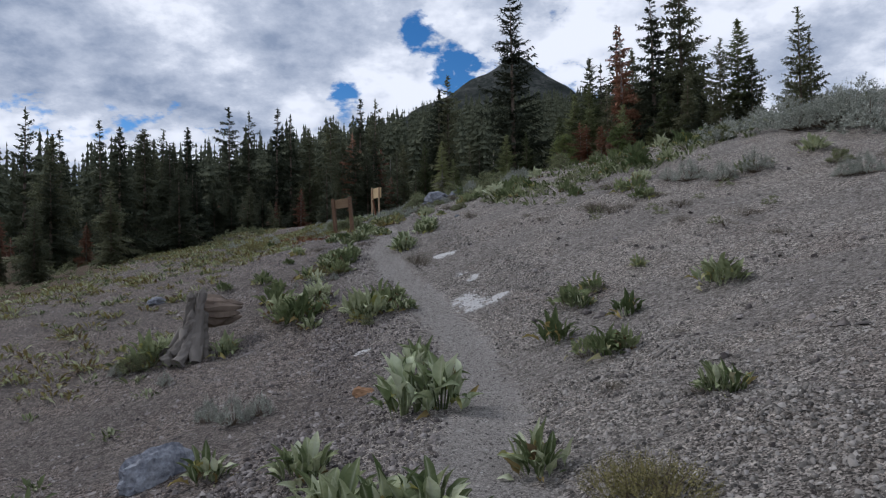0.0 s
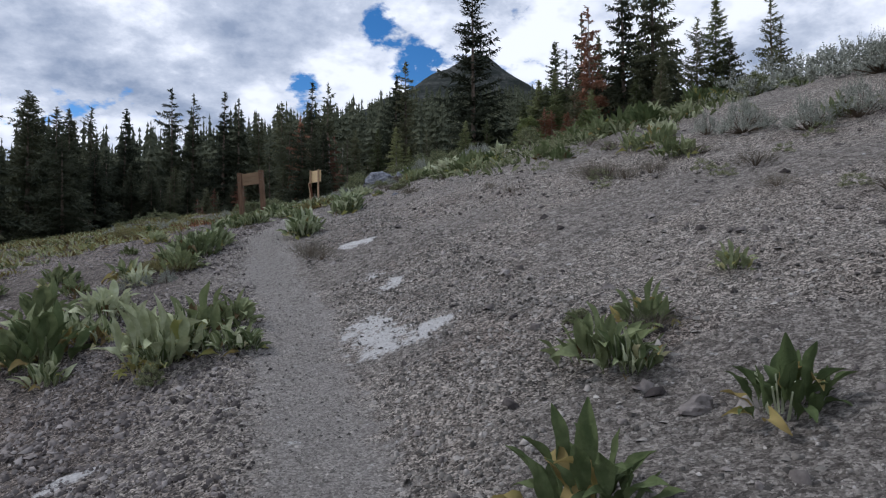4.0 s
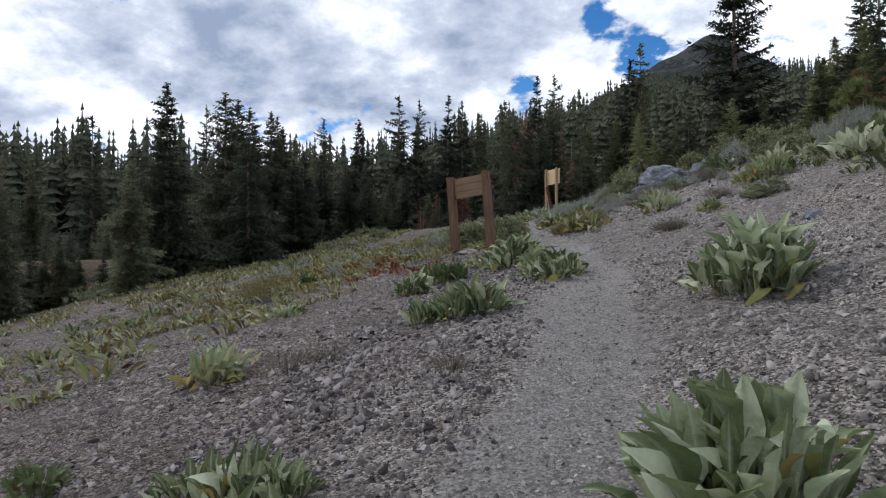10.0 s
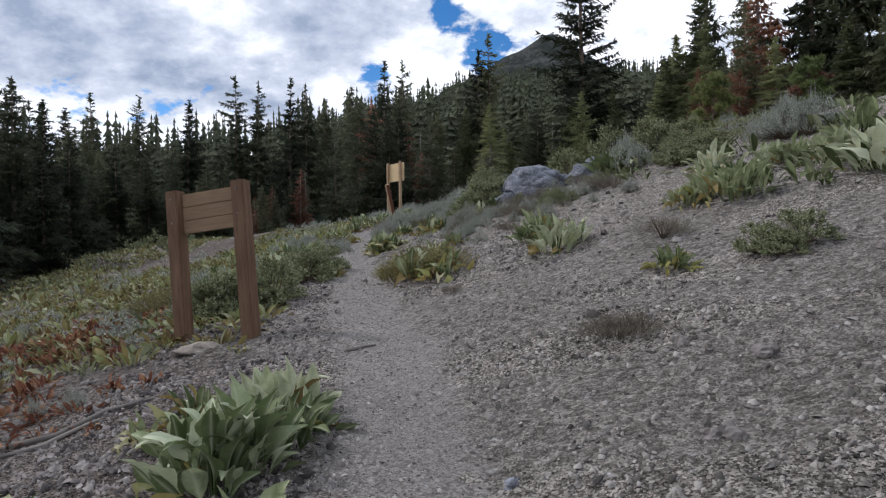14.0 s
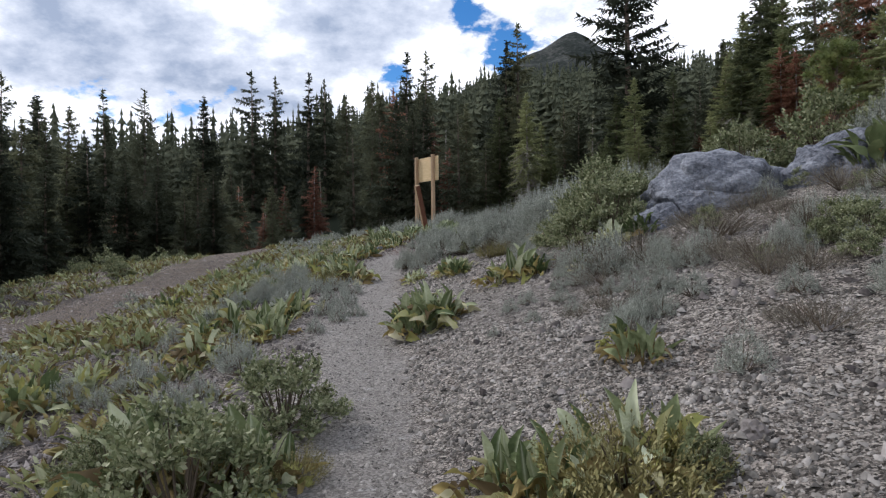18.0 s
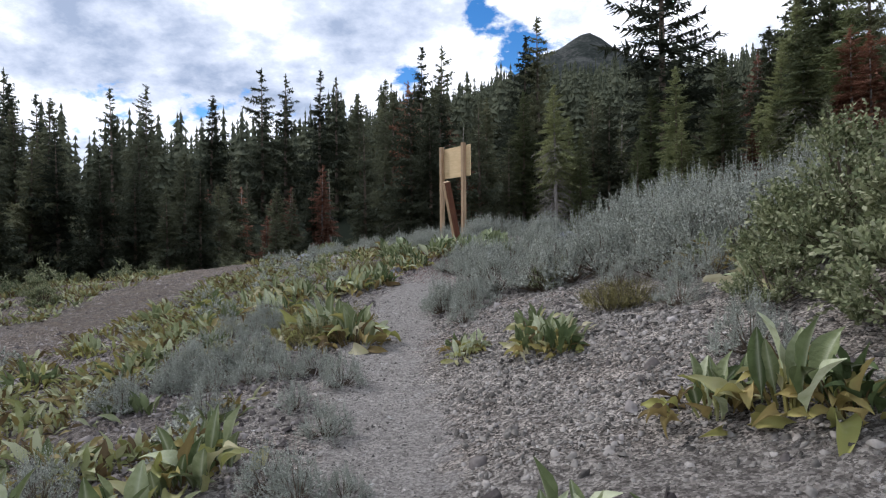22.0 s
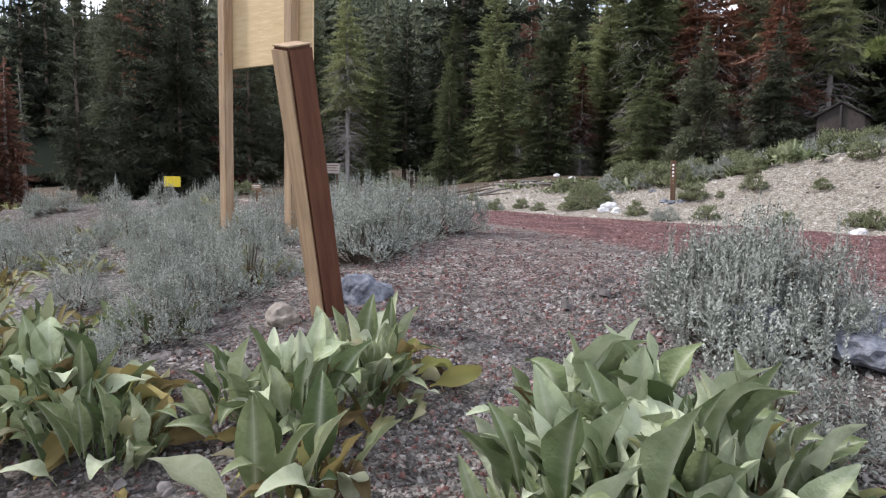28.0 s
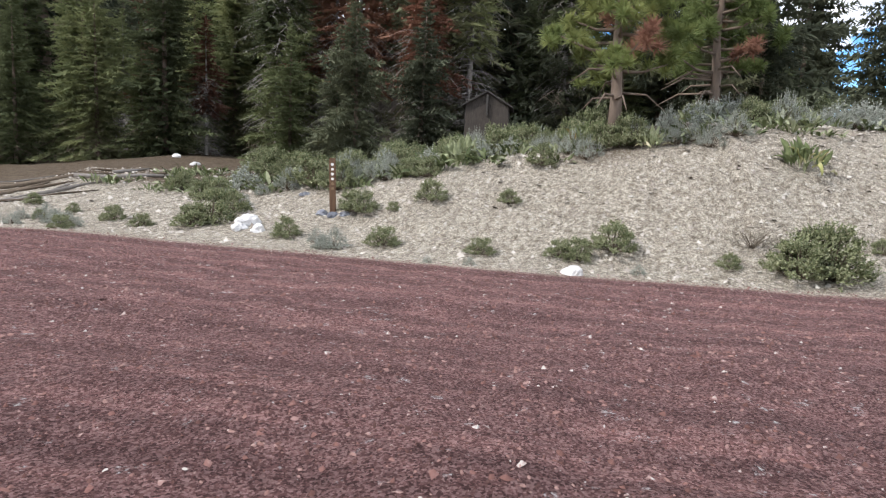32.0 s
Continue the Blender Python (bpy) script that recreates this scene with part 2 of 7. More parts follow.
    cinder = mix_node(n, l, 1.0, cinder, ramp_node(n, l, wheel.outputs["Fac"], [(0.36, (0.72, 0.70, 0.70)), (0.5, (1.0, 0.98, 0.97)), (0.64, (1.42, 1.36, 1.32))]), "MULTIPLY")
    sand = ramp_node(n, l, grain, [(0.30, (0.142, 0.122, 0.096)), (0.5, (0.350, 0.315, 0.255)), (0.68, (0.55, 0.508, 0.43))])
    sand = mix_node(n, l, 1.0, sand, ramp_node(n, l, mid, [(0.34, (0.66, 0.63, 0.60)), (0.48, (0.98, 0.97, 0.96)), (0.62, (1.12, 1.12, 1.12))]), "MULTIPLY")
    sand = mix_node(n, l, 0.75, sand, pebbly, "MULTIPLY")
    cinder = mix_node(n, l, 0.45, cinder, pebbly, "MULTIPLY")
    chalk = ramp_node(n, l, fine, [(0.3, (0.46, 0.45, 0.44)), (0.7, (0.74, 0.73, 0.72))])
    litter = ramp_node(n, l, mid, [(0.3, (0.065, 0.048, 0.034)), (0.7, (0.16, 0.125, 0.088))])
    fines = ramp_node(n, l, grain, [(0.30, (0.135, 0.122, 0.110)), (0.5, (0.215, 0.198, 0.180)), (0.68, (0.32, 0.297, 0.272))])
    gravel = mix_node(n, l, math_node(n, l, "MULTIPLY", mask("dusty", 0.7), 0.75), gravel, fines)
    gravel = mix_node(n, l, 0.9, gravel, pebbly, "MULTIPLY")
    # darker, purplish gravel below the path and where the path ends
    purple = mix_node(n, l, 1.0, gravel, (0.66, 0.63, 0.625), "MULTIPLY")
    gravel = mix_node(n, l, mask("dark_tint", 1.0), gravel, purple)
    c = mix_node(n, l, math_node(n, l, "MULTIPLY", mask("trail", 1.5), 0.85), gravel, dust)
    c = mix_node(n, l, mask("sand", 0.6), c, sand)
    c = mix_node(n, l, mask("cinder", 0.6), c, cinder)
    c = mix_node(n, l, mask("chalk", 2.2), c, chalk)
    c = mix_node(n, l, mask("litter", 0.7), c, litter)
    l.new(c, b.inputs["Base Color"])
    h = math_node(n, l, "ADD", math_node(n, l, "MULTIPLY", mid, 0.5), math_node(n, l, "MULTIPLY", crumb, 1.0))
    h = math_node(n, l, "ADD", h, math_node(n, l, "MULTIPLY", tone.outputs[1], 0.30))
    h = math_node(n, l, "ADD", h, math_node(n, l, "MULTIPLY", lump, 0.9))
    bump_node(n, l, b, h, 1.0, 0.035)
    return m


GROUND = ground_material()
BARK = varied("conifer bark", [(0.2, (0.088, 0.068, 0.055)), (0.8, (0.263, 0.206, 0.163))], 6, 0.95, 0.1, 0.8, squash=(1, 1, 0.25))
DEAD_BARK = varied("silvered dead wood", [(0.2, (0.101, 0.090, 0.079)), (0.8, (0.245, 0.223, 0.202))], 8, 0.9, 0.15, 0.6, squash=(1, 1, 0.15))
GREY_LIMB = varied("bare grey limb bark", [(0.2, (0.20, 0.18, 0.165)), (0.8, (0.42, 0.39, 0.36))], 8, 0.9, 0.15, 0.6, squash=(1, 1, 0.15))
NEEDLE = varied("dark fir needles", [(0.15, (0.048, 0.056, 0.040)), (0.5, (0.100, 0.111, 0.073)), (0.85, (0.200, 0.206, 0.124))], 0.9, 0.85, 0.06, vary=0.6, through_light=0.25)
# lit copy of the fir needles: the near edge's light is in its colour
NEEDLE_LIT = varied("fir needles lit at the near edge", [(0.15, (0.085, 0.099, 0.055)), (0.5, (0.189, 0.215, 0.107)), (0.85, (0.347, 0.365, 0.189))], 0.9, 0.85, 0.06, vary=0.6, through_light=0.35)
NEEDLE_RED = varied("rust red dead needles", [(0.15, (0.093, 0.053, 0.040)), (0.5, (0.215, 0.113, 0.079)), (0.85, (0.393, 0.215, 0.140))], 0.9, 0.85, 0.06, vary=0.4, through_light=0.25)
NEEDLE_PINE = varied("yellow green pine needles", [(0.15, (0.072, 0.099, 0.032)), (0.5, (0.152, 0.189, 0.061)), (0.85, (0.290, 0.283, 0.094))], 1.5, 0.7, 0.25, vary=0.4, through_light=0.35)
LEAF = varied("grey green woolly leaf", [(0.15, (0.077, 0.104, 0.043)), (0.45, (0.174, 0.204, 0.099)), (0.68, (0.311, 0.342, 0.196)), (0.92, (0.531, 0.559, 0.393))], 16, 0.85, 0.1, 1.0, vary=0.8, through_light=0.22, rib=(0.50, 0.52, 0.38))
LEAF_WOOL = varied("pale woolly leaf", [(0.15, (0.102, 0.133, 0.055)), (0.42, (0.214, 0.253, 0.127)), (0.62, (0.360, 0.406, 0.246)), (0.9, (0.566, 0.608, 0.428))], 13, 0.75, 0.15, 0.9, vary=0.8, through_light=0.22, rib=(0.50, 0.52, 0.38))
LEAF_DRY = varied("yellowing leaf", [(0.15, (0.12, 0.085, 0.04)), (0.42, (0.30, 0.235, 0.09)), (0.66, (0.30, 0.31, 0.10)), (0.9, (0.50, 0.46, 0.31))], 7, 0.75, 0.2, 0.3, vary=0.8, through_light=0.25)
SAGE = varied("silver sagebrush foliage", [(0.2, (0.149, 0.160, 0.134)), (0.5, (0.307, 0.321, 0.276)), (0.85, (0.485, 0.503, 0.443))], 11, 0.85, 0.1, vary=0.6, through_light=0.12, islands=True)
SHRUB = varied("olive green shrub foliage", [(0.2, (0.087, 0.106, 0.050)), (0.5, (0.202, 0.224, 0.114)), (0.85, (0.369, 0.370, 0.240))], 10, 0.75, 0.2, vary=0.6, through_light=0.2, islands=True)
DRY_BRUSH = varied("dry grey brown brush", [(0.2, (0.07, 0.058, 0.045)), (0.5, (0.155, 0.135, 0.105)), (0.85, (0.27, 0.25, 0.205))], 10, 0.85, 0.1, vary=0.5, islands=True)
TWIG = varied("brown twigs", [(0.2, (0.06, 0.045, 0.033)), (0.8, (0.17, 0.135, 0.10))], 12, 0.9, 0.1)
STONE = varied("grey gravel stones", [(0.15, (0.055, 0.051, 0.047)), (0.45, (0.172, 0.160, 0.144)), (0.74, (0.286, 0.265, 0.242)), (0.95, (0.403, 0.376, 0.346))], 30, 0.95, 0.1, 0.3, vary=0.75, islands=True)
STONE_DARK = varied("dark purplish gravel stones", [(0.15, (0.047, 0.041, 0.040)), (0.45, (0.133, 0.119, 0.112)), (0.72, (0.228, 0.206, 0.194)), (0.95, (0.344, 0.318, 0.301))], 30, 0.95, 0.1, 0.3, vary=0.75, islands=True)
STONE_RED = varied("red cinder stones", [(0.1, (0.07, 0.035, 0.03)), (0.5, (0.17, 0.085, 0.072)), (0.88, (0.27, 0.17, 0.15)), (0.96, (0.42, 0.38, 0.35))], 30, 0.9, 0.2, 0.3, vary=0.85, islands=True)
STONE_TAN = varied("tan bank stones", [(0.1, (0.209, 0.180, 0.147)), (0.5, (0.342, 0.304, 0.261)), (0.9, (0.513, 0.475, 0.418))], 30, 0.9, 0.2, 0.3, vary=0.9, islands=True)
ROCK = varied("blue grey rock", [(0.30, (0.045, 0.049, 0.059)), (0.47, (0.156, 0.164, 0.189)), (0.60, (0.271, 0.283, 0.312)), (0.74, (0.377, 0.385, 0.410))], 24, 0.95, 0.12, 1.0, vary=0.12)
RUST_STONE = varied("rust orange stone", [(0.2, (0.16, 0.085, 0.045)), (0.8, (0.36, 0.22, 0.13))], 14, 0.9, 0.1, 0.6, vary=0.2)
ROCK_PALE = varied("pale rock", [(0.15, (0.36, 0.35, 0.34)), (0.6, (0.62, 0.61, 0.60)), (0.9, (0.75, 0.74, 0.73))], 9, 0.9, 0.2, 0.8, vary=0.2)
# near black: the shade under the far trees is in this colour
SHADED_FLOOR = varied("wooded floor with tree shade in its colour", [(0.3, (0.010, 0.016, 0.010)), (0.7, (0.030, 0.034, 0.022))], 0.05, 0.95, 0.1, vary=0.0)
MOUNTAIN = varied("bare mountain scree with scattered firs", [(0.36, (0.008, 0.012, 0.010)), (0.5, (0.022, 0.027, 0.024)), (0.6, (0.058, 0.060, 0.056))], 0.12, 0.95, 0.1, vary=0.0)


def wood(name, dark, light, grain=(9, 9, 0.7)):
    m, n, l, b = material(name, 0.75, 0.25)
    streak = noise_node(n, l, 3.0, 6, 0.65, squash=grain)
    blot = noise_node(n, l, 2.2, 4)
    f = math_node(n, l, "ADD", math_node(n, l, "MULTIPLY", streak, 0.7), math_node(n, l, "MULTIPLY", blot, 0.3))
    l.new(ramp_node(n, l, f, [(0.3, dark), (0.68, light)]), b.inputs["Base Color"])
    bump_node(n, l, b, streak, 0.4, 0.01)
    return m


POST_WOOD = wood("brown stained post wood", (0.07, 0.038, 0.022), (0.19, 0.115, 0.07))
BOARD_WOOD = wood("weathered plywood", (0.16, 0.105, 0.06), (0.28, 0.19, 0.115), (1.2, 1.2, 14))
NEW_WOOD = wood("raw yellow plywood", (0.50, 0.36, 0.19), (0.66, 0.51, 0.30), (1.5, 1.5, 9))
TAN_POST = wood("weathered tan post wood", (0.20, 0.13, 0.08), (0.46, 0.33, 0.20))
CHESTNUT = wood("chestnut brown stained wood", (0.075, 0.028, 0.015), (0.16, 0.07, 0.038))


def plain(name, colour, rough=0.6, metal=0.0):
    m, n, l, b = material(name, rough, 0.4)
    f = noise_node(n, l, 14, 5)
    l.new(ramp_node(n, l, f, [(0.3, tuple(v * 0.86 for v in colour)), (0.7, colour)]), b.inputs["Base Color"])
    b.inputs["Metallic"].default_value = metal
    return m


YELLOW = plain("yellow sign face", (0.80, 0.62, 0.03), 0.45)
WHITE = plain("white paint", (0.78, 0.77, 0.75))
DARK = plain("dark roof shingle", (0.06, 0.055, 0.05), 0.9)
STEEL = plain("grey bolt steel", (0.25, 0.24, 0.23), 0.45, 0.9)

# ---------------------------------------------------------------- the lie of the land
TRAIL = [(-12, -0.9, -5.9), (0, 0.15, -5.23), (3.4, 0.5, -5.2), (8.9, 1.05, -5.16), (12.6, 0.7, -4.57), (16.1, -0.1, -3.91),
         (19.2, -0.55, -3.35), (22.5, -0.3, -2.81), (26.1, -0.3, -2.45), (29.8, -0.85, -2.05), (32.5, -1.3, -1.86),
         (37.5, -2.05, -1.45), (43.9, -2.5, -0.98), (46.5, -2.2, -0.64), (49.0, -1.4, -0.2), (51.5, -0.2, 0.11), (56, 1.5, 0.17), (400, 1.5, 0.17)]
ROAD = [(150, -114), (24, 30), (6.9, 49.6), (3.2, 56.5), (0.8, 62.0), (-5, 67.0), (-14, 70), (-40, 75), (-400, 110)]
TRACK = [(-8.9, 42.5), (-8.1, 46), (-7.8, 50), (-8.4, 54), (-10, 59), (-13, 65)]


def ramp(v, a, b):
    """0 below a, 1 above b, smooth between."""
    k = np.clip((np.asarray(v, float) - a) / (b - a), 0, 1)
    return k * k * (3 - 2 * k)


_YS = np.arange(-40, 400, 0.25)
_K = np.exp(-0.5 * (np.arange(-8, 9) * 0.25 / 0.8) ** 2)
_K /= _K.sum()


def _smooth(n):
    raw = np.interp(_YS, [r[0] for r in TRAIL], [r[n] for r in TRAIL])
    return np.convolve(np.pad(raw, 8, mode="edge"), _K, "valid")


_TX, _TZ = _smooth(1), _smooth(2)


def from_line(x, y, line):
    """Distance to a polyline; positive on its left, and the nearest point's y."""
    best, side, spot = np.full(np.shape(x), 1e9), np.zeros(np.shape(x)), np.zeros(np.shape(x))
    for (ax, ay), (bx, by) in zip(line, line[1:]):
        dx, dy = bx - ax, by - ay
        k = np.clip(((x - ax) * dx + (y - ay) * dy) / (dx * dx + dy * dy), 0, 1)
        px, py = x - ax - k * dx, y - ay - k * dy
        d = np.hypot(px, py)
        near = d < best
        best = np.where(near, d, best)
        side = np.where(near, np.sign(dx * py - dy * px), side)
        spot = np.where(near, ax + k * dx, spot)
    return best, side, spot


def trail_x(y):
    return np.interp(y, _YS, _TX)


def wave(x, y):
    return (np.sin(x * 1.3 + y * 0.7) * np.sin(y * 0.9 - x * 0.4 + 1.1) + 0.6 * np.sin(x * 2.9 - y * 2.1) * np.sin(y * 3.3 + x * 1.7)
            + 0.4 * np.sin(x * 5.3 + 2 * np.sin(y * 2.2)) * np.sin(y * 6.1 + x))


def dusty(x, y):
    """0 to 1: patches of the slope where fine dust lies between the stones, drawn out down the slope."""
    p = np.sin(0.9 * y + 0.35 * x + 1.3 * np.sin(0.5 * x + 0.3 * y)) + 0.7 * np.sin(1.7 * y - 0.5 * x + 1.1 * np.sin(0.9 * x + 0.4)) + 0.5 * np.sin(3.1 * y + 1.4 * x + 1.5 * np.sin(1.1 * y))
    return ramp(p, -0.5, 1.3)


def height(x, y):
    x, y = np.asarray(x, float), np.asarray(y, float)
    tz, u = np.interp(y, _YS, _TZ), x - trail_x(y)
    right, left = np.maximum(u - 0.4, 0), np.maximum(-u - 0.5, 0)
    sr = np.interp(y, [-20, 6, 14, 30, 40, 46, 52], [0.34, 0.34, 0.33, 0.30, 0.33, 0.24, 0.06])
    rise = sr * right * (1 + 0.011 * right)
    rise = 13 * (1 - np.exp(-rise / 13))
    sl = np.interp(y, [0, 12, 17, 20, 45, 52], [0.25, 0.25, 0.19, 0.18, 0.14, 0.10])
    drop = sl * left + 0.010 * np.maximum(left - 9, 0) ** 2
    drop = 9 * (1 - np.exp(-drop / 9))
    hill = np.minimum(tz, 0.15) + rise - drop
    d, side, spot = from_line(x, y, ROAD)
    roadz = -0.10 * np.maximum(-spot - 1, 0) * np.exp(-np.maximum(-spot, 0) / 60) * 1.2
    tilt = 0.17 - 0.045 * np.clip(3 - d * side, 0, 9.3)
    bank_h = np.interp(spot, [-40, -12, 0, 1.2, 2.6, 3.4, 4.6, 5.3, 5.9, 7.5], [-1.0, 0.3, 0.92, 1.17, 1.5, 1.72, 2.07, 2.42, 2.57, 2.95])
    run = np.interp(spot, [-1, 1.2, 3], [11, 8, 5.5])
    out = d - np.where(side < 0, 6.3, 4.0)
    bank = roadz - 0.25 + bank_h * ramp(out, 0.0, run) + 0.035 * np.maximum(out - run, 0)
    bank = np.minimum(bank, 9) - 6 * ramp(-x, 15, 90)
    near = ramp(out, 0.2, np.where(u > 0, 3.6, 4.0))
    z = np.where(side < 0, bank, (roadz + 0.17) * (1 - near) + hill * near)
    z = np.where(out < 0, roadz + tilt + 0.015 * np.sin(d * 2.2), z)
    rough = np.clip(np.abs(u) / 1.5, 0.15, 1) * np.clip(np.abs(out) / 2, 0.1, 1)
    return z + 0.045 * wave(x, y) * rough * (np.hypot(x, y - 30) < 200)

# ---------------------------------------------------------------- mesh helpers


def mesh_object(name, verts, faces, mat, parent=None, label="", smooth=False):
    me = bpy.data.meshes.new(name)
    me.from_pydata([tuple(v) for v in verts], [], [tuple(q) for q in faces])
    me.materials.append(mat)
    if smooth:
        me.polygons.foreach_set("use_smooth", [True] * len(me.polygons))
    ob = new(name, me)
    if parent:
        ob.parent = parent
    return tagged(ob, label)


def part(name, bm, mat, parent, label="", smooth=False):
    me = bpy.data.meshes.new(name)
    bm.to_mesh(me)
    bm.free()
    me.materials.append(mat)
    if smooth:
        me.polygons.foreach_set("use_smooth", [True] * len(me.polygons))
    ob = new(name, me)
    if parent:
        ob.parent = parent
    return tagged(ob, label)


def set_copy(ob, x, y, size, rz, sink=0.02):
    """A copy of a thing at a place of its own, with its size set on the base."""
    made = copy_thing(ob, pose(x, y, float(height(x, y)) - sink, 0, 0, rz))
    made.scale = (size, size, size)
    return made


def box_bm(w, d, h, bevel=0.008, base=0.0):
    bm = bmesh.new()
    bmesh.ops.create_cube(bm, size=1, matrix=Matrix.Translation((0, 0, base + h / 2)) @ Matrix.Diagonal((w, d, h, 1)))
    if bevel:
        bmesh.ops.bevel(bm, geom=bm.edges[:], offset=bevel, segments=2, affect="EDGES")
    return bm


def shifted(bm, m):
    bmesh.ops.transform(bm, matrix=m, verts=bm.verts)
    return bm


def tube(points, radii, sides=6):
    """Verts and faces of a bent, tapered tube."""
    verts, faces = [], []
    for i, (p, r) in enumerate(zip(points, radii)):
        p = Vector(p)
        a = (Vector(points[min(i + 1, len(points) - 1)]) - Vector(points[max(i - 1, 0)])).normalized()
        s = a.orthogonal().normalized()
        t = a.cross(s)
        for k in range(sides):
            w = 2 * math.pi * k / sides
            verts.append(p + r * (math.cos(w) * s + math.sin(w) * t))
        if i:
            for k in range(sides):
                b, c = (i - 1) * sides, i * sides
                faces.append((b + k, b + (k + 1) % sides, c + (k + 1) % sides, c + k))
    faces.append(tuple(range(sides))[::-1])
    faces.append(tuple(range(len(verts) - sides, len(verts))))
    return verts, faces


def joined(pieces):
    verts, faces = [], []
    for v, q in pieces:
        n = len(verts)
        verts += list(v)
        faces += [tuple(i + n for i in face) for face in q]
    return verts, faces


# ---------------------------------------------------------------- the ground


def spaced(lo, hi, step, far, grow=1.22):
    core = list(np.arange(lo, hi + step / 2, step))
    d, a = step, core[-1]
    while a < far[1]:
        d *= grow
        a += d
        core.append(a)
    d, a = step, core[0]
    while a > far[0]:
        d *= grow
        a -= d
        core.insert(0, a)
    return np.array(core)


CHALK = [(1.31, 12.84, 0.28), (1.4, 12.42, 0.3), (1.43, 12.1, 0.25), (1.75, 12.04, 0.25), (1.92, 12.21, 0.22), (1.13, 16.77, 0.28), (1.08, 16.91, 0.2), (1.18, 16.76, 0.3), (1.3, 16.66, 0.2), (1.42, 14.64, 0.15), (1.63, 14.07, 0.2), (-0.65, 10.54, 0.18)]


def build_ground():
    xs, ys = spaced(-11, 15, 0.2, (-4000, 4000)), spaced(-3, 68, 0.2, (-2500, 4000))
    gx, gy = np.meshgrid(xs, ys)
    gz = height(gx, gy)
    co = np.stack([gx, gy, gz], -1).reshape(-1, 3)
    w, h = len(xs), len(ys)
    i = (np.arange(h - 1)[:, None] * w + np.arange(w - 1)).ravel()
    quads = np.stack([i, i + 1, i + 1 + w, i + w], 1)
    me = bpy.data.meshes.new("ground")
    me.vertices.add(len(co))
    me.vertices.foreach_set("co", co.ravel())
    me.loops.add(quads.size)
    me.loops.foreach_set("vertex_index", quads.ravel())
    me.polygons.add(len(quads))
    me.polygons.foreach_set("loop_start", np.arange(0, quads.size, 4))
    me.update(calc_edges=True)
    me.polygons.foreach_set("use_smooth", [True] * len(quads))
    x, y = co[:, 0], co[:, 1]
    d, side, spot = from_line(x, y, ROAD)
    out = d - np.where(side < 0, 6.3, 4.0)
    u = x - trail_x(y)
    track = from_line(x, y, TRACK)[0]
    trail = (1 - ramp(np.abs(u + 0.08 * np.sin(y * 1.7)), 0.0, 0.82)) * ramp(48.5 - y, 0, 3) * ramp(y, -14, -12)
    trail = np.maximum(trail, (1 - ramp(track, 0.5, 1.3)) * 0.12)
    mouth = ramp(y - 47.5, 0, 2) * (1 - ramp(np.abs(u), 0.9, 1.8))
    edge = np.where(y > 44, -0.9 + 0.95 * np.clip(u, 0, 2.2), 0.4)
    cinder = np.maximum((1 - ramp(out, np.where(side < 0, -1.0, edge - 1.0), np.where(side < 0, 0.3, edge + 1.2))) * ramp(spot, -12, -3), 0.41 * mouth * ramp(y - 47.5, 0, 3))
    sand = (side < 0) * ramp(out, -1.6, -0.8)
    sand = sand * (1 - ramp(out, np.where(spot < 1.5, 4, 8), np.where(spot < 1.5, 7, 12))) * ramp(spot, -14, -6)
    chalk = np.zeros(len(x))
    for cx, cy, r in CHALK:
        chalk = np.maximum(chalk, 0.95 * (1 - ramp(np.hypot((x - cx), (y - cy) * 1.2), r * 0.2, r * 1.6)))
    pine_litter = 0.56 * (1 - ramp(np.hypot(x - 15.2, y - 57.95), 0.3, 2.6))
    # the track term is no litter: it puts the firs' shade into the colour
    far = np.maximum(np.maximum(np.maximum(pine_litter, 0.44 * (1 - ramp(track, 0.9, 1.5))), (side < 0) * ramp(out, np.where(spot < 1.5, 3.5, 6), np.where(spot < 1.5, 7, 10))), np.maximum(ramp(-u, 10.5, 15), ramp(u, 22, 40)))
    for key, v in (("lane", np.where(np.abs(out) < 12, d * side, 12.0)), ("dusty", dusty(x, y)), ("trail", trail), ("cinder", cinder), ("sand", sand), ("dark_tint", 0.75 * ramp(-u, 0.5, 1.8) * np.maximum(ramp(50 - y, 0, 3), ramp(-u, 4, 6)) * (side > 0) + 0.50 * ramp(y - 47.5, 0, 2) * (1 - ramp(np.abs(u), 2, 4))), ("chalk", chalk), ("litter", far)):
        me.attributes.new(key, "FLOAT", "POINT").data.foreach_set("value", np.asarray(v, np.float32))
    me.materials.append(GROUND)
    return tagged(new("ground", me), "grey volcanic gravel hillside with a pale footpath and a red cinder road", "ground", kind="structure")


build_ground()


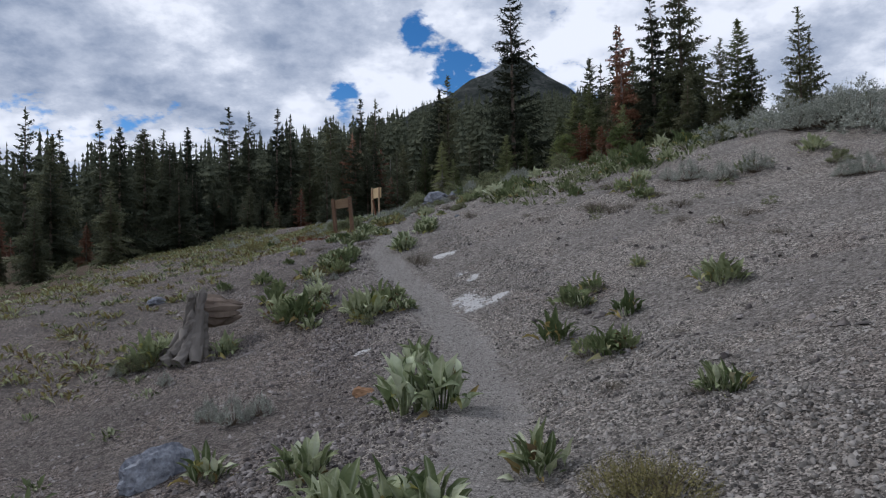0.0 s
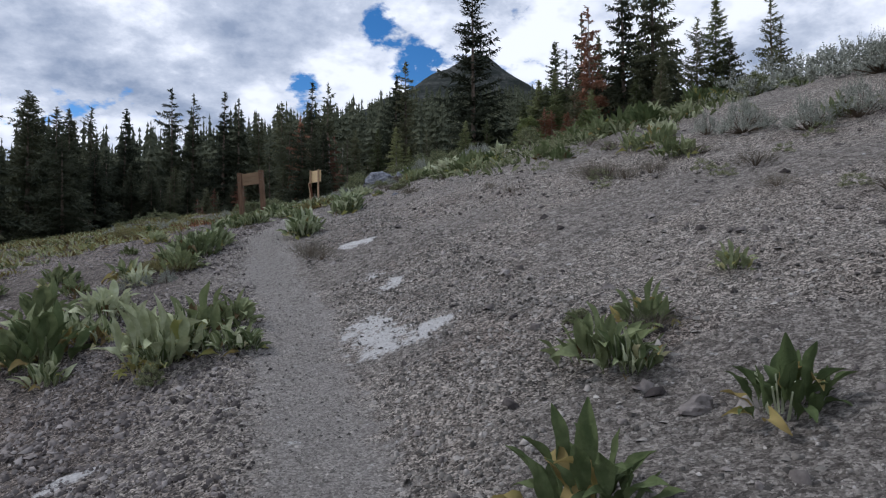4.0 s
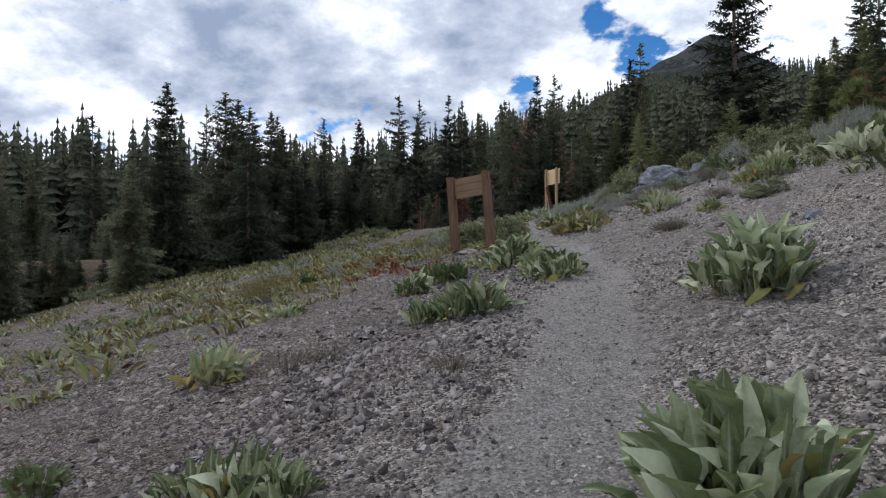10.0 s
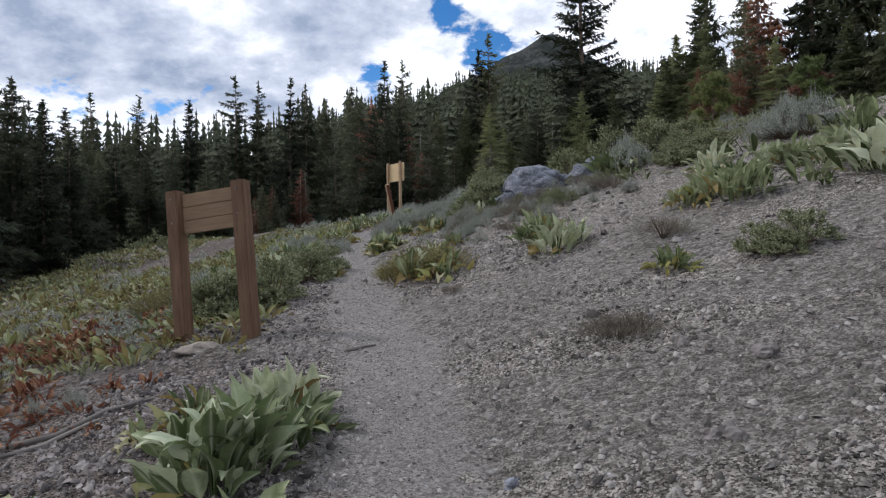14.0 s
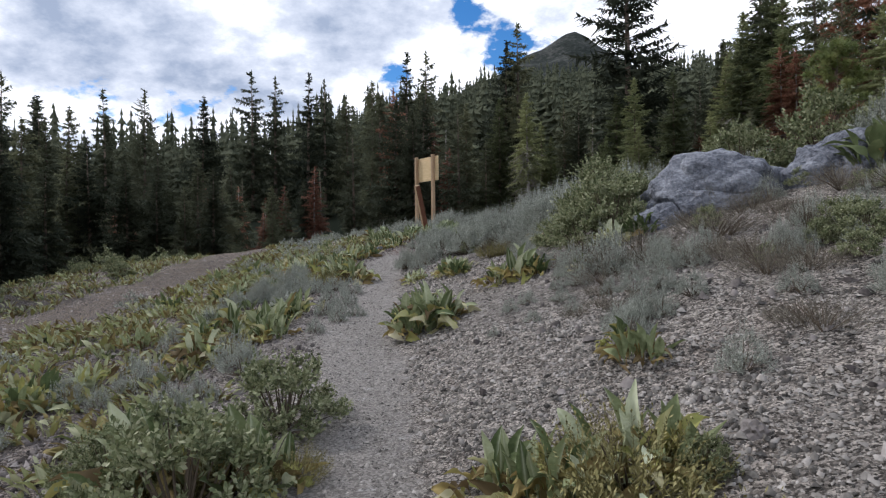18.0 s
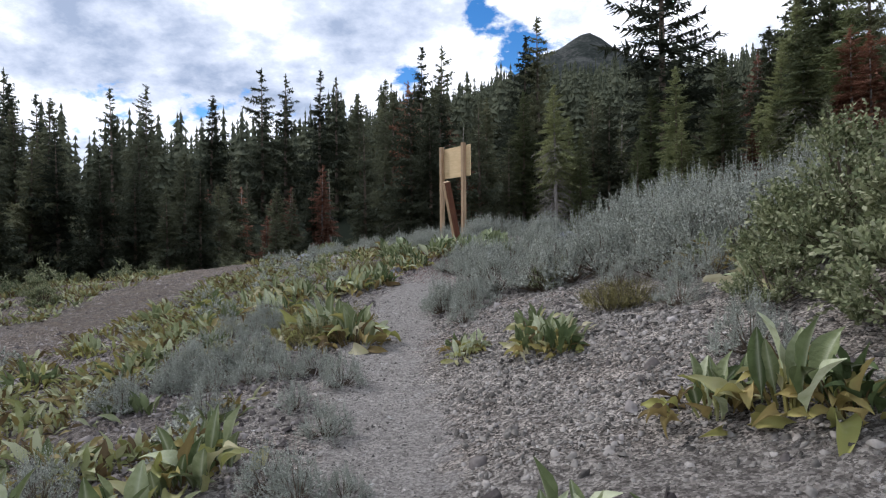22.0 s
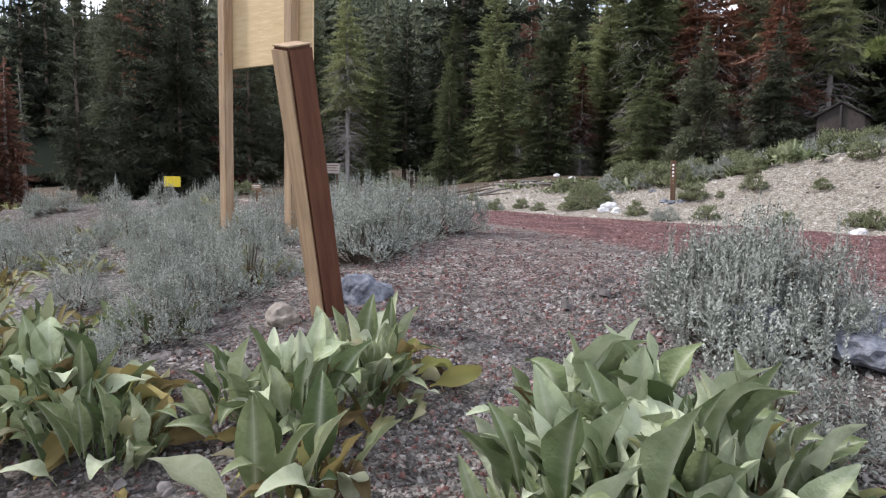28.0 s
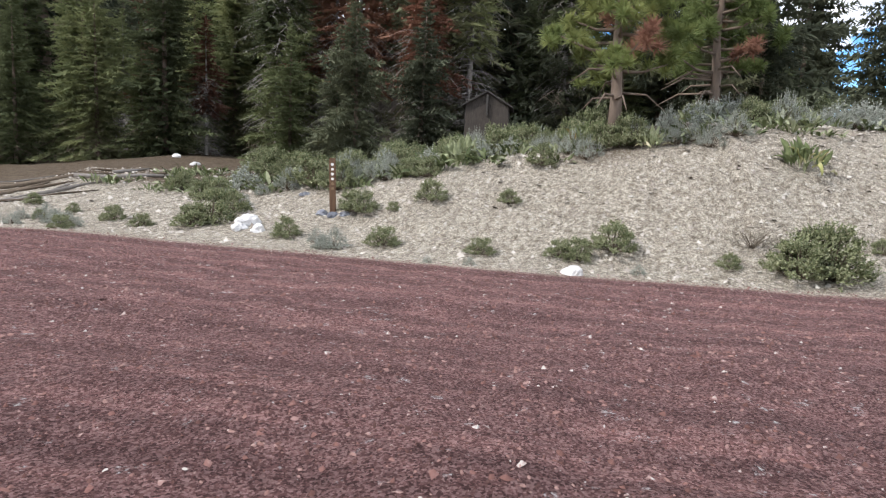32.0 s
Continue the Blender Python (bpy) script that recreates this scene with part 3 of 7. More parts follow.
def mountain():
    """The bare peak behind the forest, and its wooded shoulder."""
    rows, cols = 60, 110
    xs, ys = np.linspace(-700, 1400, cols), np.linspace(900, 2100, rows)
    gx, gy = np.meshgrid(xs, ys)
    px, py = 282, 1480
    r = np.hypot((gx - px) * np.where(gx < px, 0.72, 1.05), (gy - py) * 0.8)
    z = 486 - 0.94 * r + 0.00046 * np.minimum(r, 900) ** 2
    z = 482 - np.log1p(np.exp((482 - z) / 8)) * 8
    z += 9 * np.sin(gx * 0.045 + gy * 0.02) * np.sin(gy * 0.04 - gx * 0.013) * np.clip(r / 120, 0, 1)
    z = np.maximum(z, 40)
    co = np.stack([gx, gy, z], -1).reshape(-1, 3)
    faces = [(a * cols + b, a * cols + b + 1, (a + 1) * cols + b + 1, (a + 1) * cols + b) for a in range(rows - 1) for b in range(cols - 1)]
    ob = mesh_object("mountain", co, faces, MOUNTAIN, smooth=True)
    tagged(ob, "bare grey green mountain peak beyond the dark forest", "mountain", kind="structure")


mountain()

# ---------------------------------------------------------------- conifers


def fir_crown(rng, tall, radius, bare, whorls, gaps, droop=0.35, shoots=12, lean=(0, 0), thin_top=0.0, deep=0.85):
    """Whorls of boughs of uneven reach, every bough a spray of narrow needle shoots, and shaded growth round the trunk. Verts and faces."""
    verts, faces = [], []
    off = Vector((rng.random() * 40, rng.random() * 40, rng.random() * 40))

    def profile(k):
        return (0.62 + 3.2 * k if k < 0.12 else 1.0) * (1 - k) ** 0.68

    for r in range(whorls):
        k = (r + rng.random() * 0.8) / whorls
        z = bare * tall + (1 - bare) * tall * k
        reach = radius * profile(k) * rng.uniform(0.78, 1.12) + 0.16
        turn = rng.random() * 6.28
        number = 8 if k < 0.7 else 6
        for b in range(number):
            if rng.random() < gaps + thin_top * k * k:
                continue
            a = turn + 6.28 * b / number + rng.uniform(-0.4, 0.4)
            clump = noise.noise(Vector((math.cos(a) * 1.1, math.sin(a) * 1.1, k * 7)) + off)
            far = reach * max(0.3, 0.86 + 0.85 * clump) * rng.uniform(0.7, 1.12)
            out, across = Vector((math.cos(a), math.sin(a), 0)), Vector((-math.sin(a), math.cos(a), 0))
            base = Vector((lean[0] * k, lean[1] * k, z + rng.uniform(-0.7, 0.7) * tall * (1 - bare) / whorls))
            n = max(4, int(shoots * (0.35 + 0.65 * far / radius)))
            rise, sag = 0.55 * k - 0.06 + rng.uniform(-0.14, 0.14), droop * (1.1 - 0.6 * k)

            def along(f):
                return base + out * far * f + Vector((0, 0, far * (rise * f - sag * f * f + 0.16 * f ** 4)))

            thin, i = 0.025 + 0.02 * far, len(verts)
            knee, tip = along(0.55), along(1.0)
            verts += [base - across * thin, base + across * thin, knee + across * thin, knee - across * thin, tip]
            faces += [(i, i + 1, i + 2, i + 3), (i + 3, i + 2, i + 4)]
            for j in range(n):
                f = 0.12 + 0.88 * (j + rng.random() * 0.8) / n
                mid = along(f)
                size = (0.12 + 0.34 * far * math.sin(math.pi * (0.14 + 0.74 * f)) ** 1.2) * rng.uniform(0.65, 1.25)
                w = out * (0.05 + 0.34 * far / n) * rng.uniform(0.6, 1.1)
                for side in (-1, 1):
                    if rng.random() < 0.08:
                        continue
                    end = mid + out * size * rng.uniform(0.3, 0.8) + across * side * size * rng.uniform(0.5, 1.0) + Vector((0, 0, deep * size * rng.uniform(-0.75, 0.32)))
                    i = len(verts)
                    verts += [mid - w, mid + w, end + w * 0.25, end - w * 0.2]
                    faces.append((i, i + 1, i + 2, i + 3))
                    fork = mid.lerp(end, rng.uniform(0.35, 0.7))
                    i = len(verts)
                    verts += [fork - w * 0.6, fork + w * 0.6, fork + out * size * rng.uniform(0.2, 0.5) + across * side * size * rng.uniform(-0.1, 0.3) + Vector((0, 0, deep * size * rng.uniform(-0.6, 0.45)))]
                    faces.append((i, i + 1, i + 2))
                for up in (rng.uniform(0.3, 0.7), -rng.uniform(0.4, 0.9)):
                    i = len(verts)
                    verts += [mid - w * 0.9, mid + w * 0.9, mid + out * size * rng.uniform(-0.1, 0.4) + across * size * rng.uniform(-0.2, 0.2) + Vector((0, 0, deep * size * up))]
                    faces.append((i, i + 1, i + 2))
    for _ in range(int(700 * (1 - gaps) ** 2)):
        k, a = rng.random() ** 1.3 * (1 - 0.5 * thin_top), rng.random() * 6.28
        q = radius * profile(k) * 0.50 * math.sqrt(rng.random())
        p = Vector((math.cos(a) * q + lean[0] * k, math.sin(a) * q + lean[1] * k, bare * tall + (1 - bare) * tall * k))
        size = 0.22 + 0.34 * (1 - k)
        d = Vector((rng.uniform(-1, 1), rng.uniform(-1, 1), rng.uniform(-0.8, 0.2))).normalized()
        w = d.orthogonal().normalized() * size * 0.55
        i = len(verts)
        verts += [p - w, p + w, p + d * size * 1.6]
        faces.append((i, i + 1, i + 2))
    top = Vector((lean[0], lean[1], tall))
    for j in range(10):
        a, i = j * 2.4, len(verts)
        o = Vector((math.cos(a), math.sin(a), 0)) * (0.10 + 0.035 * j)
        p = top - Vector((0, 0, 0.16 * j))
        verts += [p + Vector((0, 0, 0.3)), p + o - Vector((0, 0, 0.05)), p - o * 0.3 - Vector((0, 0, 0.3))]
        faces.append((i, i + 1, i + 2))
    return verts, faces


def conifer(name, label, seed, tall, radius, bare, whorls, gaps, needles, droop=0.35, dead_limbs=10, bark=BARK, category="conifer tree", shoots=11, thin_top=0.0):
    rng = random.Random(seed)
    tree = new(name)
    tagged(tree, label, category, "conifer forest")
    lean = (rng.uniform(-0.3, 0.3), rng.uniform(-0.3, 0.3))
    r0 = tall * 0.0105 + 0.05
    pts = [(lean[0] * k * k, lean[1] * k * k, tall * k - 0.4 * (k == 0)) for k in (0, 0.05, 0.25, 0.5, 0.75, 0.97)]
    pieces = [tube(pts, [r0 * 1.5, r0, r0 * 0.82, r0 * 0.58, r0 * 0.32, 0.02], 8)]
    for _ in range(dead_limbs):
        z, a = tall * rng.uniform(0.04, bare + 0.24), rng.random() * 6.28
        far = radius * rng.uniform(0.35, 0.95)
        p = Vector((lean[0] * z / tall, lean[1] * z / tall, z))
        o, c = Vector((math.cos(a), math.sin(a), rng.uniform(-0.35, 0.1))), Vector((-math.sin(a), math.cos(a), 0))
        knee, end = p + o * far * 0.5, p + o * far - Vector((0, 0, far * 0.28))
        pieces.append(tube([p, knee, end], [0.04, 0.024, 0.006], 4))
        for _ in range(4):
            f, side = rng.uniform(0.25, 0.95), rng.choice((-1, 1))
            q = p.lerp(knee, f * 2) if f < 0.5 else knee.lerp(end, f * 2 - 1)
            pieces.append(tube([q, q + c * side * far * rng.uniform(0.12, 0.3) + o * far * 0.12 - Vector((0, 0, far * rng.uniform(0.05, 0.3)))], [0.014, 0.005], 3))
    mesh_object("trunk", *joined(pieces), bark, tree, smooth=True)
    mesh_object("crown", *fir_crown(rng, tall, radius, bare, whorls, gaps, droop, shoots, lean, thin_top, 0.45 if shoots > 12 else 0.85), needles, tree)
    return tree


KINDS = [
    conifer("fir_tree", "tall dark green fir with drooping layered branches at the forest edge", 1, 24, 4.2, 0.03, 40, 0.10, NEEDLE),
    conifer("fir_tree", "dense dark green fir with a pointed crown in the forest", 2, 24, 3.9, 0.02, 44, 0.05, NEEDLE),
    conifer("fir_tree", "open crowned dark fir with gaps between its branches", 3, 24, 3.6, 0.10, 34, 0.30, NEEDLE, 0.16, thin_top=0.3),
    conifer("fir_tree", "thin dark fir with a bare lower trunk among the forest", 4, 24, 3.2, 0.14, 36, 0.22, NEEDLE, 0.3, 26, thin_top=0.35),
    conifer("fir_tree", "broad dark fir reaching the ground with heavy boughs", 5, 24, 5.2, 0.02, 40, 0.10, NEEDLE, 0.22),
    conifer("dead_fir_tree", "rust red dying fir with brown needles among green ones", 6, 24, 3.6, 0.06, 38, 0.18, NEEDLE_RED, 0.4, 30, GREY_LIMB, thin_top=0.2),
    conifer("dead_fir_tree", "sparse rust brown dead fir with bare grey lower limbs", 7, 24, 3.2, 0.18, 32, 0.34, NEEDLE_RED, 0.45, 60, GREY_LIMB, thin_top=0.3),
    conifer("snag_tree", "bare dead fir snag with thin grey limbs and few needles", 8, 24, 1.7, 0.40, 24, 0.55, NEEDLE, 0.3, 60, GREY_LIMB, thin_top=0.3),
    # fuller ones, for the wood's near edge
    conifer("fir_tree", "tall grey green fir with dense drooping boughs behind the bank", 11, 24, 4.9, 0.02, 50, 0.10, NEEDLE_LIT, 0.42, 30, shoots=16),
    conifer("fir_tree", "dense pointed green fir with boughs down to the ground", 12, 24, 4.4, 0.02, 52, 0.06, NEEDLE_LIT, 0.3, 14, shoots=16),
    conifer("fir_tree", "large irregular dark fir with broad layered boughs", 13, 24, 4.2, 0.10, 38, 0.22, NEEDLE, 0.10, 24, shoots=16, thin_top=0.15),
    conifer("dead_fir_tree", "rust red dying fir with bare grey drooping lower limbs", 14, 24, 4.3, 0.34, 34, 0.24, NEEDLE_RED, 0.5, 260, GREY_LIMB, shoots=15),
    conifer("fir_tree", "tall fir with green top and bare grey drooping lower limbs", 15, 24, 3.9, 0.40, 34, 0.26, NEEDLE_LIT, 0.45, 240, GREY_LIMB, shoots=15),
]
for prototype in KINDS:
    prototype.location = (0, 0, 0)
FIRST_USE = set()


def plant_tree(kind, x, y, tall, rz, sink=0.3):
    """The first tree of a kind is the model itself, the later ones are copies."""
    z, s = float(height(x, y)) - sink, tall / 24
    if kind in FIRST_USE:
        t = copy_thing(KINDS[kind], pose(x, y, z, 0, 0, rz))
    else:
        FIRST_USE.add(kind)
        t = KINDS[kind]
    t.location, t.rotation_euler = (x, y, z), (0, 0, radians(rz))
    wide = s ** 0.9 * (1.0 if kind > 7 else 1.2)
    t.scale = (wide, wide, s)
    return t


# tall single trees that stand out against the sky: kind, x, y, height
for kind, x, y, tall in [(10, 18.26, 100, 40.5), (3, 30.5, 74, 27.5), (0, 33.5, 73, 29), (10, 54.5, 83, 28), (2, 58, 86, 26), (6, 27.5, 76.5, 24), (2, 42, 120, 40), (3, 12, 150, 40), (2, -80, 143.4, 39.3), (3, -77.2, 173, 42.2), (3, -67.9, 134.8, 32.2), (10, -40.5, 113.8, 25), (3, -8.2, 137.7, 32.4), (2, -4.84, 136.1, 31.6), (3, -44.2, 172, 41.7), (2, -39.3, 172, 40.1), (3, -32.1, 172, 40), (2, -28.3, 172, 38.4), (0, -17.9, 172, 36.7), (1, -55.5, 172, 37.5), (0, -23.2, 172, 34), (3, -86.8, 118, 33), (0, -76.5, 118, 23.2), (2, -106.1, 118, 27.2), (1, -100.1, 118, 24.8), (0, 9.5, 152, 37), (8, 33.5, 60.8, 17), (2, 59.8, 62.7, 19), (3, 60.9, 62, 19.5), (1, 72.4, 60, 9), (0, 50.7, 55.8, 16), (9, 38, 66.3, 11), (11, 22.2, 73.9, 11.5), (11, 22.7, 70.5, 10.5), (12, 25.2, 69.8, 12.5), (12, 19.6, 76.5, 13), (12, 28.6, 66.8, 12), (9, 16.3, 80.6, 12), (9, 17.4, 72.8, 6), (8, 29.1, 72.2, 10.5), (8, 30.4, 68.2, 9), (9, 20.7, 81.5, 13), (8, 14.5, 84.7, 13), (10, 31.5, 60.6, 15), (1, 30.7, 62.9, 11), (4, 34.2, 59.8, 13), (1, 32.4, 59.0, 8), (4, 28.9, 66.8, 12), (1, 30.2, 65.2, 13)]:
    plant_tree(kind, x, y, tall, 37 * (x + y) % 360)

# the forest wall: trees stand in bands behind its edge, under a canopy line that rises and dips
EDGE = [(-70, -40), (-66, -10), (-56, 22), (-47, 46), (-38, 66), (-25, 82), (-10, 92), (4, 93), (12, 87), (17, 80), (23, 74), (28, 69), (31.5, 64.5)]
CANOPY = [((-0.5, 21.6, -1.5), [(-1.5, 0.184), (-0.69, 0.2), (-0.6, 0.172), (-0.51, 0.184), (-0.44, 0.168), (-0.4, 0.12), (-0.355, 0.16), (-0.3, 0.204), (-0.25, 0.196), (-0.2, 0.196), (-0.13, 0.235), (-0.06, 0.27),
                                (-0.01, 0.254), (0.04, 0.28), (0.1, 0.269), (0.16, 0.263), (0.26, 0.246), (0.33, 0.26), (0.37, 0.3), (0.42, 0.42), (0.7, 0.5), (2, 0.5)]),
          ((0, 0, -3.73), [(-1.5, 0.152), (-0.63, 0.18), (-0.53, 0.156), (-0.45, 0.176), (-0.36, 0.176), (-0.28, 0.204), (-0.2, 0.196), (-0.12, 0.235), (-0.05, 0.281), (0.01, 0.269), (0.06, 0.291), (0.13, 0.297),
                          (0.2, 0.269), (0.27, 0.269), (0.31, 0.4), (0.42, 0.42), (0.46, 0.27), (0.51, 0.31), (0.56, 0.29), (0.62, 0.42), (0.75, 0.4), (2, 0.3)])]


def canopy_limit(x, y):
    """How tall a tree at (x, y) may be to stay under the canopy line."""
    z, tallest = float(height(x, y)) - 0.3, 60.0
    for (ex, ey, ez), line in CANOPY:
        if y - ey > 8:
            tallest = min(tallest, ez + (y - ey) * float(np.interp((x - ex) / (y - ey), [a for a, _ in line], [b for _, b in line])) - z)
    return tallest * (0.46 if x < -36 and y < 95 else 0.62 if x < -14 else 0.9)


def open_sky(x, y):
    """The gap in the wood above the bank."""
    a, d = math.atan2(x - 0.9, y - 51.4), math.hypot(x - 0.9, y - 51.4)
    return a > 1.24 or (a > 0.98 and d > 37)


rng = random.Random(11)
for band, (back, step) in enumerate([(0, 2.7), (4.5, 2.9), (10, 3.1), (17, 3.5), (27, 4.2), (40, 5.0), (58, 6.0), (80, 7.0)]):
    for number, ((ax, ay), (bx, by)) in enumerate(zip(EDGE, EDGE[1:])):
        far = math.hypot(bx - ax, by - ay)
        if (number > 8 and band > 2) or (number < 4 and band > 4):
            continue
        for k in range(max(1, int(far / step))):
            f = (k + rng.random() * 0.8) / (far / step)
            x, y = ax + (bx - ax) * f, ay + (by - ay) * f
            x += -(by - ay) / far * (back + rng.uniform(-2, 2))
            y += (bx - ax) / far * (back + rng.uniform(-2, 2))
            kind = rng.choices(range(8), (5, 4, 4, 3, 3, 5, 2.8, 0.4))[0]
            if number > 6 and band < 3:
                kind = rng.choices((8, 9, 10, 11, 12), (4, 5, 3, 2, 2))[0]
            most = canopy_limit(x, y) * (rng.uniform(0.5, 0.92) if band < 2 else rng.uniform(0.62, 1.08))
            if most > 5 and not open_sky(x, y):
                plant_tree(kind, x, y, min(most, rng.uniform(28, 44) if band > 1 else rng.uniform(17, 32)), rng.random() * 360)
# a nearer, lower row beyond the track
for (ax, ay), (bx, by) in zip([(-46, -8), (-36, 16), (-30, 36), (-25, 56), (-26, 74)], [(-36, 16), (-30, 36), (-25, 56), (-26, 74), (-14, 86)]):
    far = math.hypot(bx - ax, by - ay)
    for row in range(2):
        for k in range(int(far / 2.8)):
            f = (k + rng.random() * 0.8) / (far / 2.8)
            x, y = ax + (bx - ax) * f - row * 5 + rng.uniform(-1.5, 1.5), ay + (by - ay) * f + row * 2 + rng.uniform(-1, 1)
            most = canopy_limit(x, y) * rng.uniform(0.5, 0.86)
            if most > 4:
                plant_tree(rng.choice((0, 1, 1, 4, 3, 5)), x, y, min(most, rng.uniform(9, 19)), rng.random() * 360)
# young firs before the wall
for x, y, tall in [(-21, 64, 8), (-27, 52, 9), (-17, 76, 6), (-29, 42, 7), (-26, 70, 11), (-33, 34, 7), (-31, 60, 14), (-35, 48, 8.5), (-40, 40, 8), (-38, 28, 7), (-23, 58, 6), (-28, 76, 12), (-19, 84, 9), (16.5, 68, 6.5), (17.4, 70, 5), (21, 69, 7), (-19, 57, 5), (-18, 68, 6)]:
    plant_tree(1, x, y, tall, 50 * x % 360)


# full young firs that close the wood's foot on the lower side
rng = random.Random(41)
for k in range(46):
    f = k / 45
    x, y = -41 + 17 * f + rng.uniform(-2.5, 2.5), 2 + 72 * f + rng.uniform(-2, 2)
    most = canopy_limit(x, y)
    plant_tree(rng.choice((1, 4, 4, 0, 1)), x, y, min(max(most, 6) * rng.uniform(0.45, 0.8), rng.uniform(7, 13)), rng.random() * 360)


# firs close behind the old track
rng = random.Random(77)
for x, y, tall in [(-13.6, 41.0, 5.5), (-15.2, 44.0, 7.5), (-14.4, 47.2, 5.0), (-16.6, 49.0, 8.0), (-16.4, 52.5, 6.0), (-18.6, 54.5, 8.5), (-18.6, 58.5, 6.0), (-21.0, 60.5, 9.0), (-21.5, 65.0, 7.0), (-24.0, 67.5, 9.0), (-17.6, 46.0, 9.0), (-19.5, 50.5, 9.5), (-21.5, 56.0, 10.0), (-17.0, 40.5, 8.5), (-16.0, 37.0, 5.0), (-18.5, 34.0, 4.5), (-18.1, 64.7, 6.6), (-16.4, 64.4, 5.5), (-14.7, 63.9, 4.3), (-13.4, 64.3, 5.0), (-20.0, 64.5, 8.0), (-17.2, 66.5, 7.0), (-15.2, 66.8, 6.0)]:
    plant_tree(rng.choice((0, 1, 4, 4, 0, 1)), x, y, tall, rng.random() * 360)


def far_woods():
    """The wooded slopes behind, too many trees to count."""
    rng = random.Random(5)
    verts, faces = [], []
    for _ in range(2700):
        d, a = 170 + 430 * rng.random() ** 1.3, rng.uniform(-1.35, 0.70)
        x, y = d * math.sin(a), 20 + d * math.cos(a)
        slope = (0.085 + 0.19 * max(0, min(1, (a + 0.45) / 0.55))) * (1 - 0.75 * float(ramp(a, 0.42, 0.68)))
        z0, tall = 2 + slope * (d - 110) - 2, rng.uniform(17, 30)
        rows, girth = 13, tall * rng.uniform(0.13, 0.20)
        i, foot, spire = len(verts), Vector((x, y, z0)), Vector((x, y, z0 + tall))
        verts += [foot + Vector((math.cos(q * 1.257), math.sin(q * 1.257), 0)) * girth * 0.34 for q in range(5)] + [spire]
        faces += [(i + q, i + (q + 1) % 5, i + 5) for q in range(5)]
        for r in range(rows):
            k = (r + rng.random() * 0.5) / rows
            z, w = z0 + tall * (0.05 + 0.93 * k), (1 - k) ** 0.8 * girth * rng.uniform(0.45, 1.5) + 0.15
            t = rng.random() * 6
            for b in range(5):
                q = t + b * 1.257 + rng.uniform(-0.3, 0.3)
                i = len(verts)
                o, c = Vector((math.cos(q), math.sin(q), -0.30)) * w * rng.uniform(0.7, 1.15), Vector((-math.sin(q), math.cos(q), 0)) * w * 0.34
                p = Vector((x, y, z))
                verts += [p + Vector((0, 0, tall * 0.055)), p + o * 0.6 - c, p + o, p + o * 0.6 + c]
                faces.append((i, i + 1, i + 2, i + 3))
    tagged(mesh_object("far_woods", verts, faces, NEEDLE), "dark conifer woods covering the slopes behind", "woods", kind="stuff")
    # the wooded ground under them, coloured as dark as their shade
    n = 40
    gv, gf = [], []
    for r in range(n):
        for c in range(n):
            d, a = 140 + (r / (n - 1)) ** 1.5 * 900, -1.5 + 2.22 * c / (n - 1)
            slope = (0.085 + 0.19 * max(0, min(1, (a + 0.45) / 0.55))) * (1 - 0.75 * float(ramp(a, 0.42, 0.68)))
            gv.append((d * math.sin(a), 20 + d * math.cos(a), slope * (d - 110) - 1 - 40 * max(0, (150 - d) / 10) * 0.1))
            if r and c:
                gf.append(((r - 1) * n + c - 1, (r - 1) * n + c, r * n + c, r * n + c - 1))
    tagged(mesh_object("wooded_slope", gv, gf, SHADED_FLOOR, smooth=True), "wooded slope rising towards the mountain, coloured dark as in tree shade", "slope", kind="structure")


far_woods()

# ---------------------------------------------------------------- low plants


def leaf_mesh(name, long, wide, bend, fold, mat, twist=0.0, steps=10, wavy=0.3):
    """A broad pointed blade on a short stalk, folded along its pale rib, wavy at its rim, bending outwards along +x."""
    verts, faces, rib = [], [], []
    for i in range(steps + 1):
        k = i / steps
        u = min(1, max(0, (k - 0.16) / 0.84))
        w = wide * max(0.09, math.sin(math.pi * u ** 0.86) ** 0.75 if u < 0.999 else 0.05)
        a = bend * k ** 1.4
        x, z = long * (k * math.sin(a * 0.75)), long * (k * math.cos(a * 0.75))
        q = twist * k
        for c in (-1, -0.55, 0, 0.55, 1):
            rim = wavy * w * c * c * math.sin(k * 11 + long * 40 + (2.1 if c > 0 else 0))
            up = abs(c) ** 1.4 * fold * w + rim
            verts.append((x - up * math.cos(a) + c * w * math.sin(q) * 0.5, c * w * math.cos(q), z + up * math.sin(a)))
            rib.append(1.0 if c == 0 else 0.0)
    for i in range(steps):
        for c in range(4):
            b = i * 5 + c
            faces.append((b, b + 1, b + 6, b + 5))
    me = bpy.data.meshes.new(name)
    me.from_pydata(verts, [], faces)
    me.attributes.new("rib", "FLOAT", "POINT").data.foreach_set("value", rib)
    me.materials.append(mat)
    me.polygons.foreach_set("use_smooth", [True] * len(faces))
    return me


LEAVES = [leaf_mesh("leaf", 0.27 * a, 0.040 * b, c, d, LEAF, e) for a, b, c, d, e in
          [(1, 1, 0.35, 0.55, 0.2), (0.82, 1.15, 0.8, 0.4, -0.5), (1.1, 0.95, 0.2, 0.75, 0.6), (0.75, 1.05, 1.2, 0.5, 0.0), (0.92, 1.1, 0.55, 0.65, -0.9), (0.85, 0.9, 0.1, 0.45, 0.9)]]
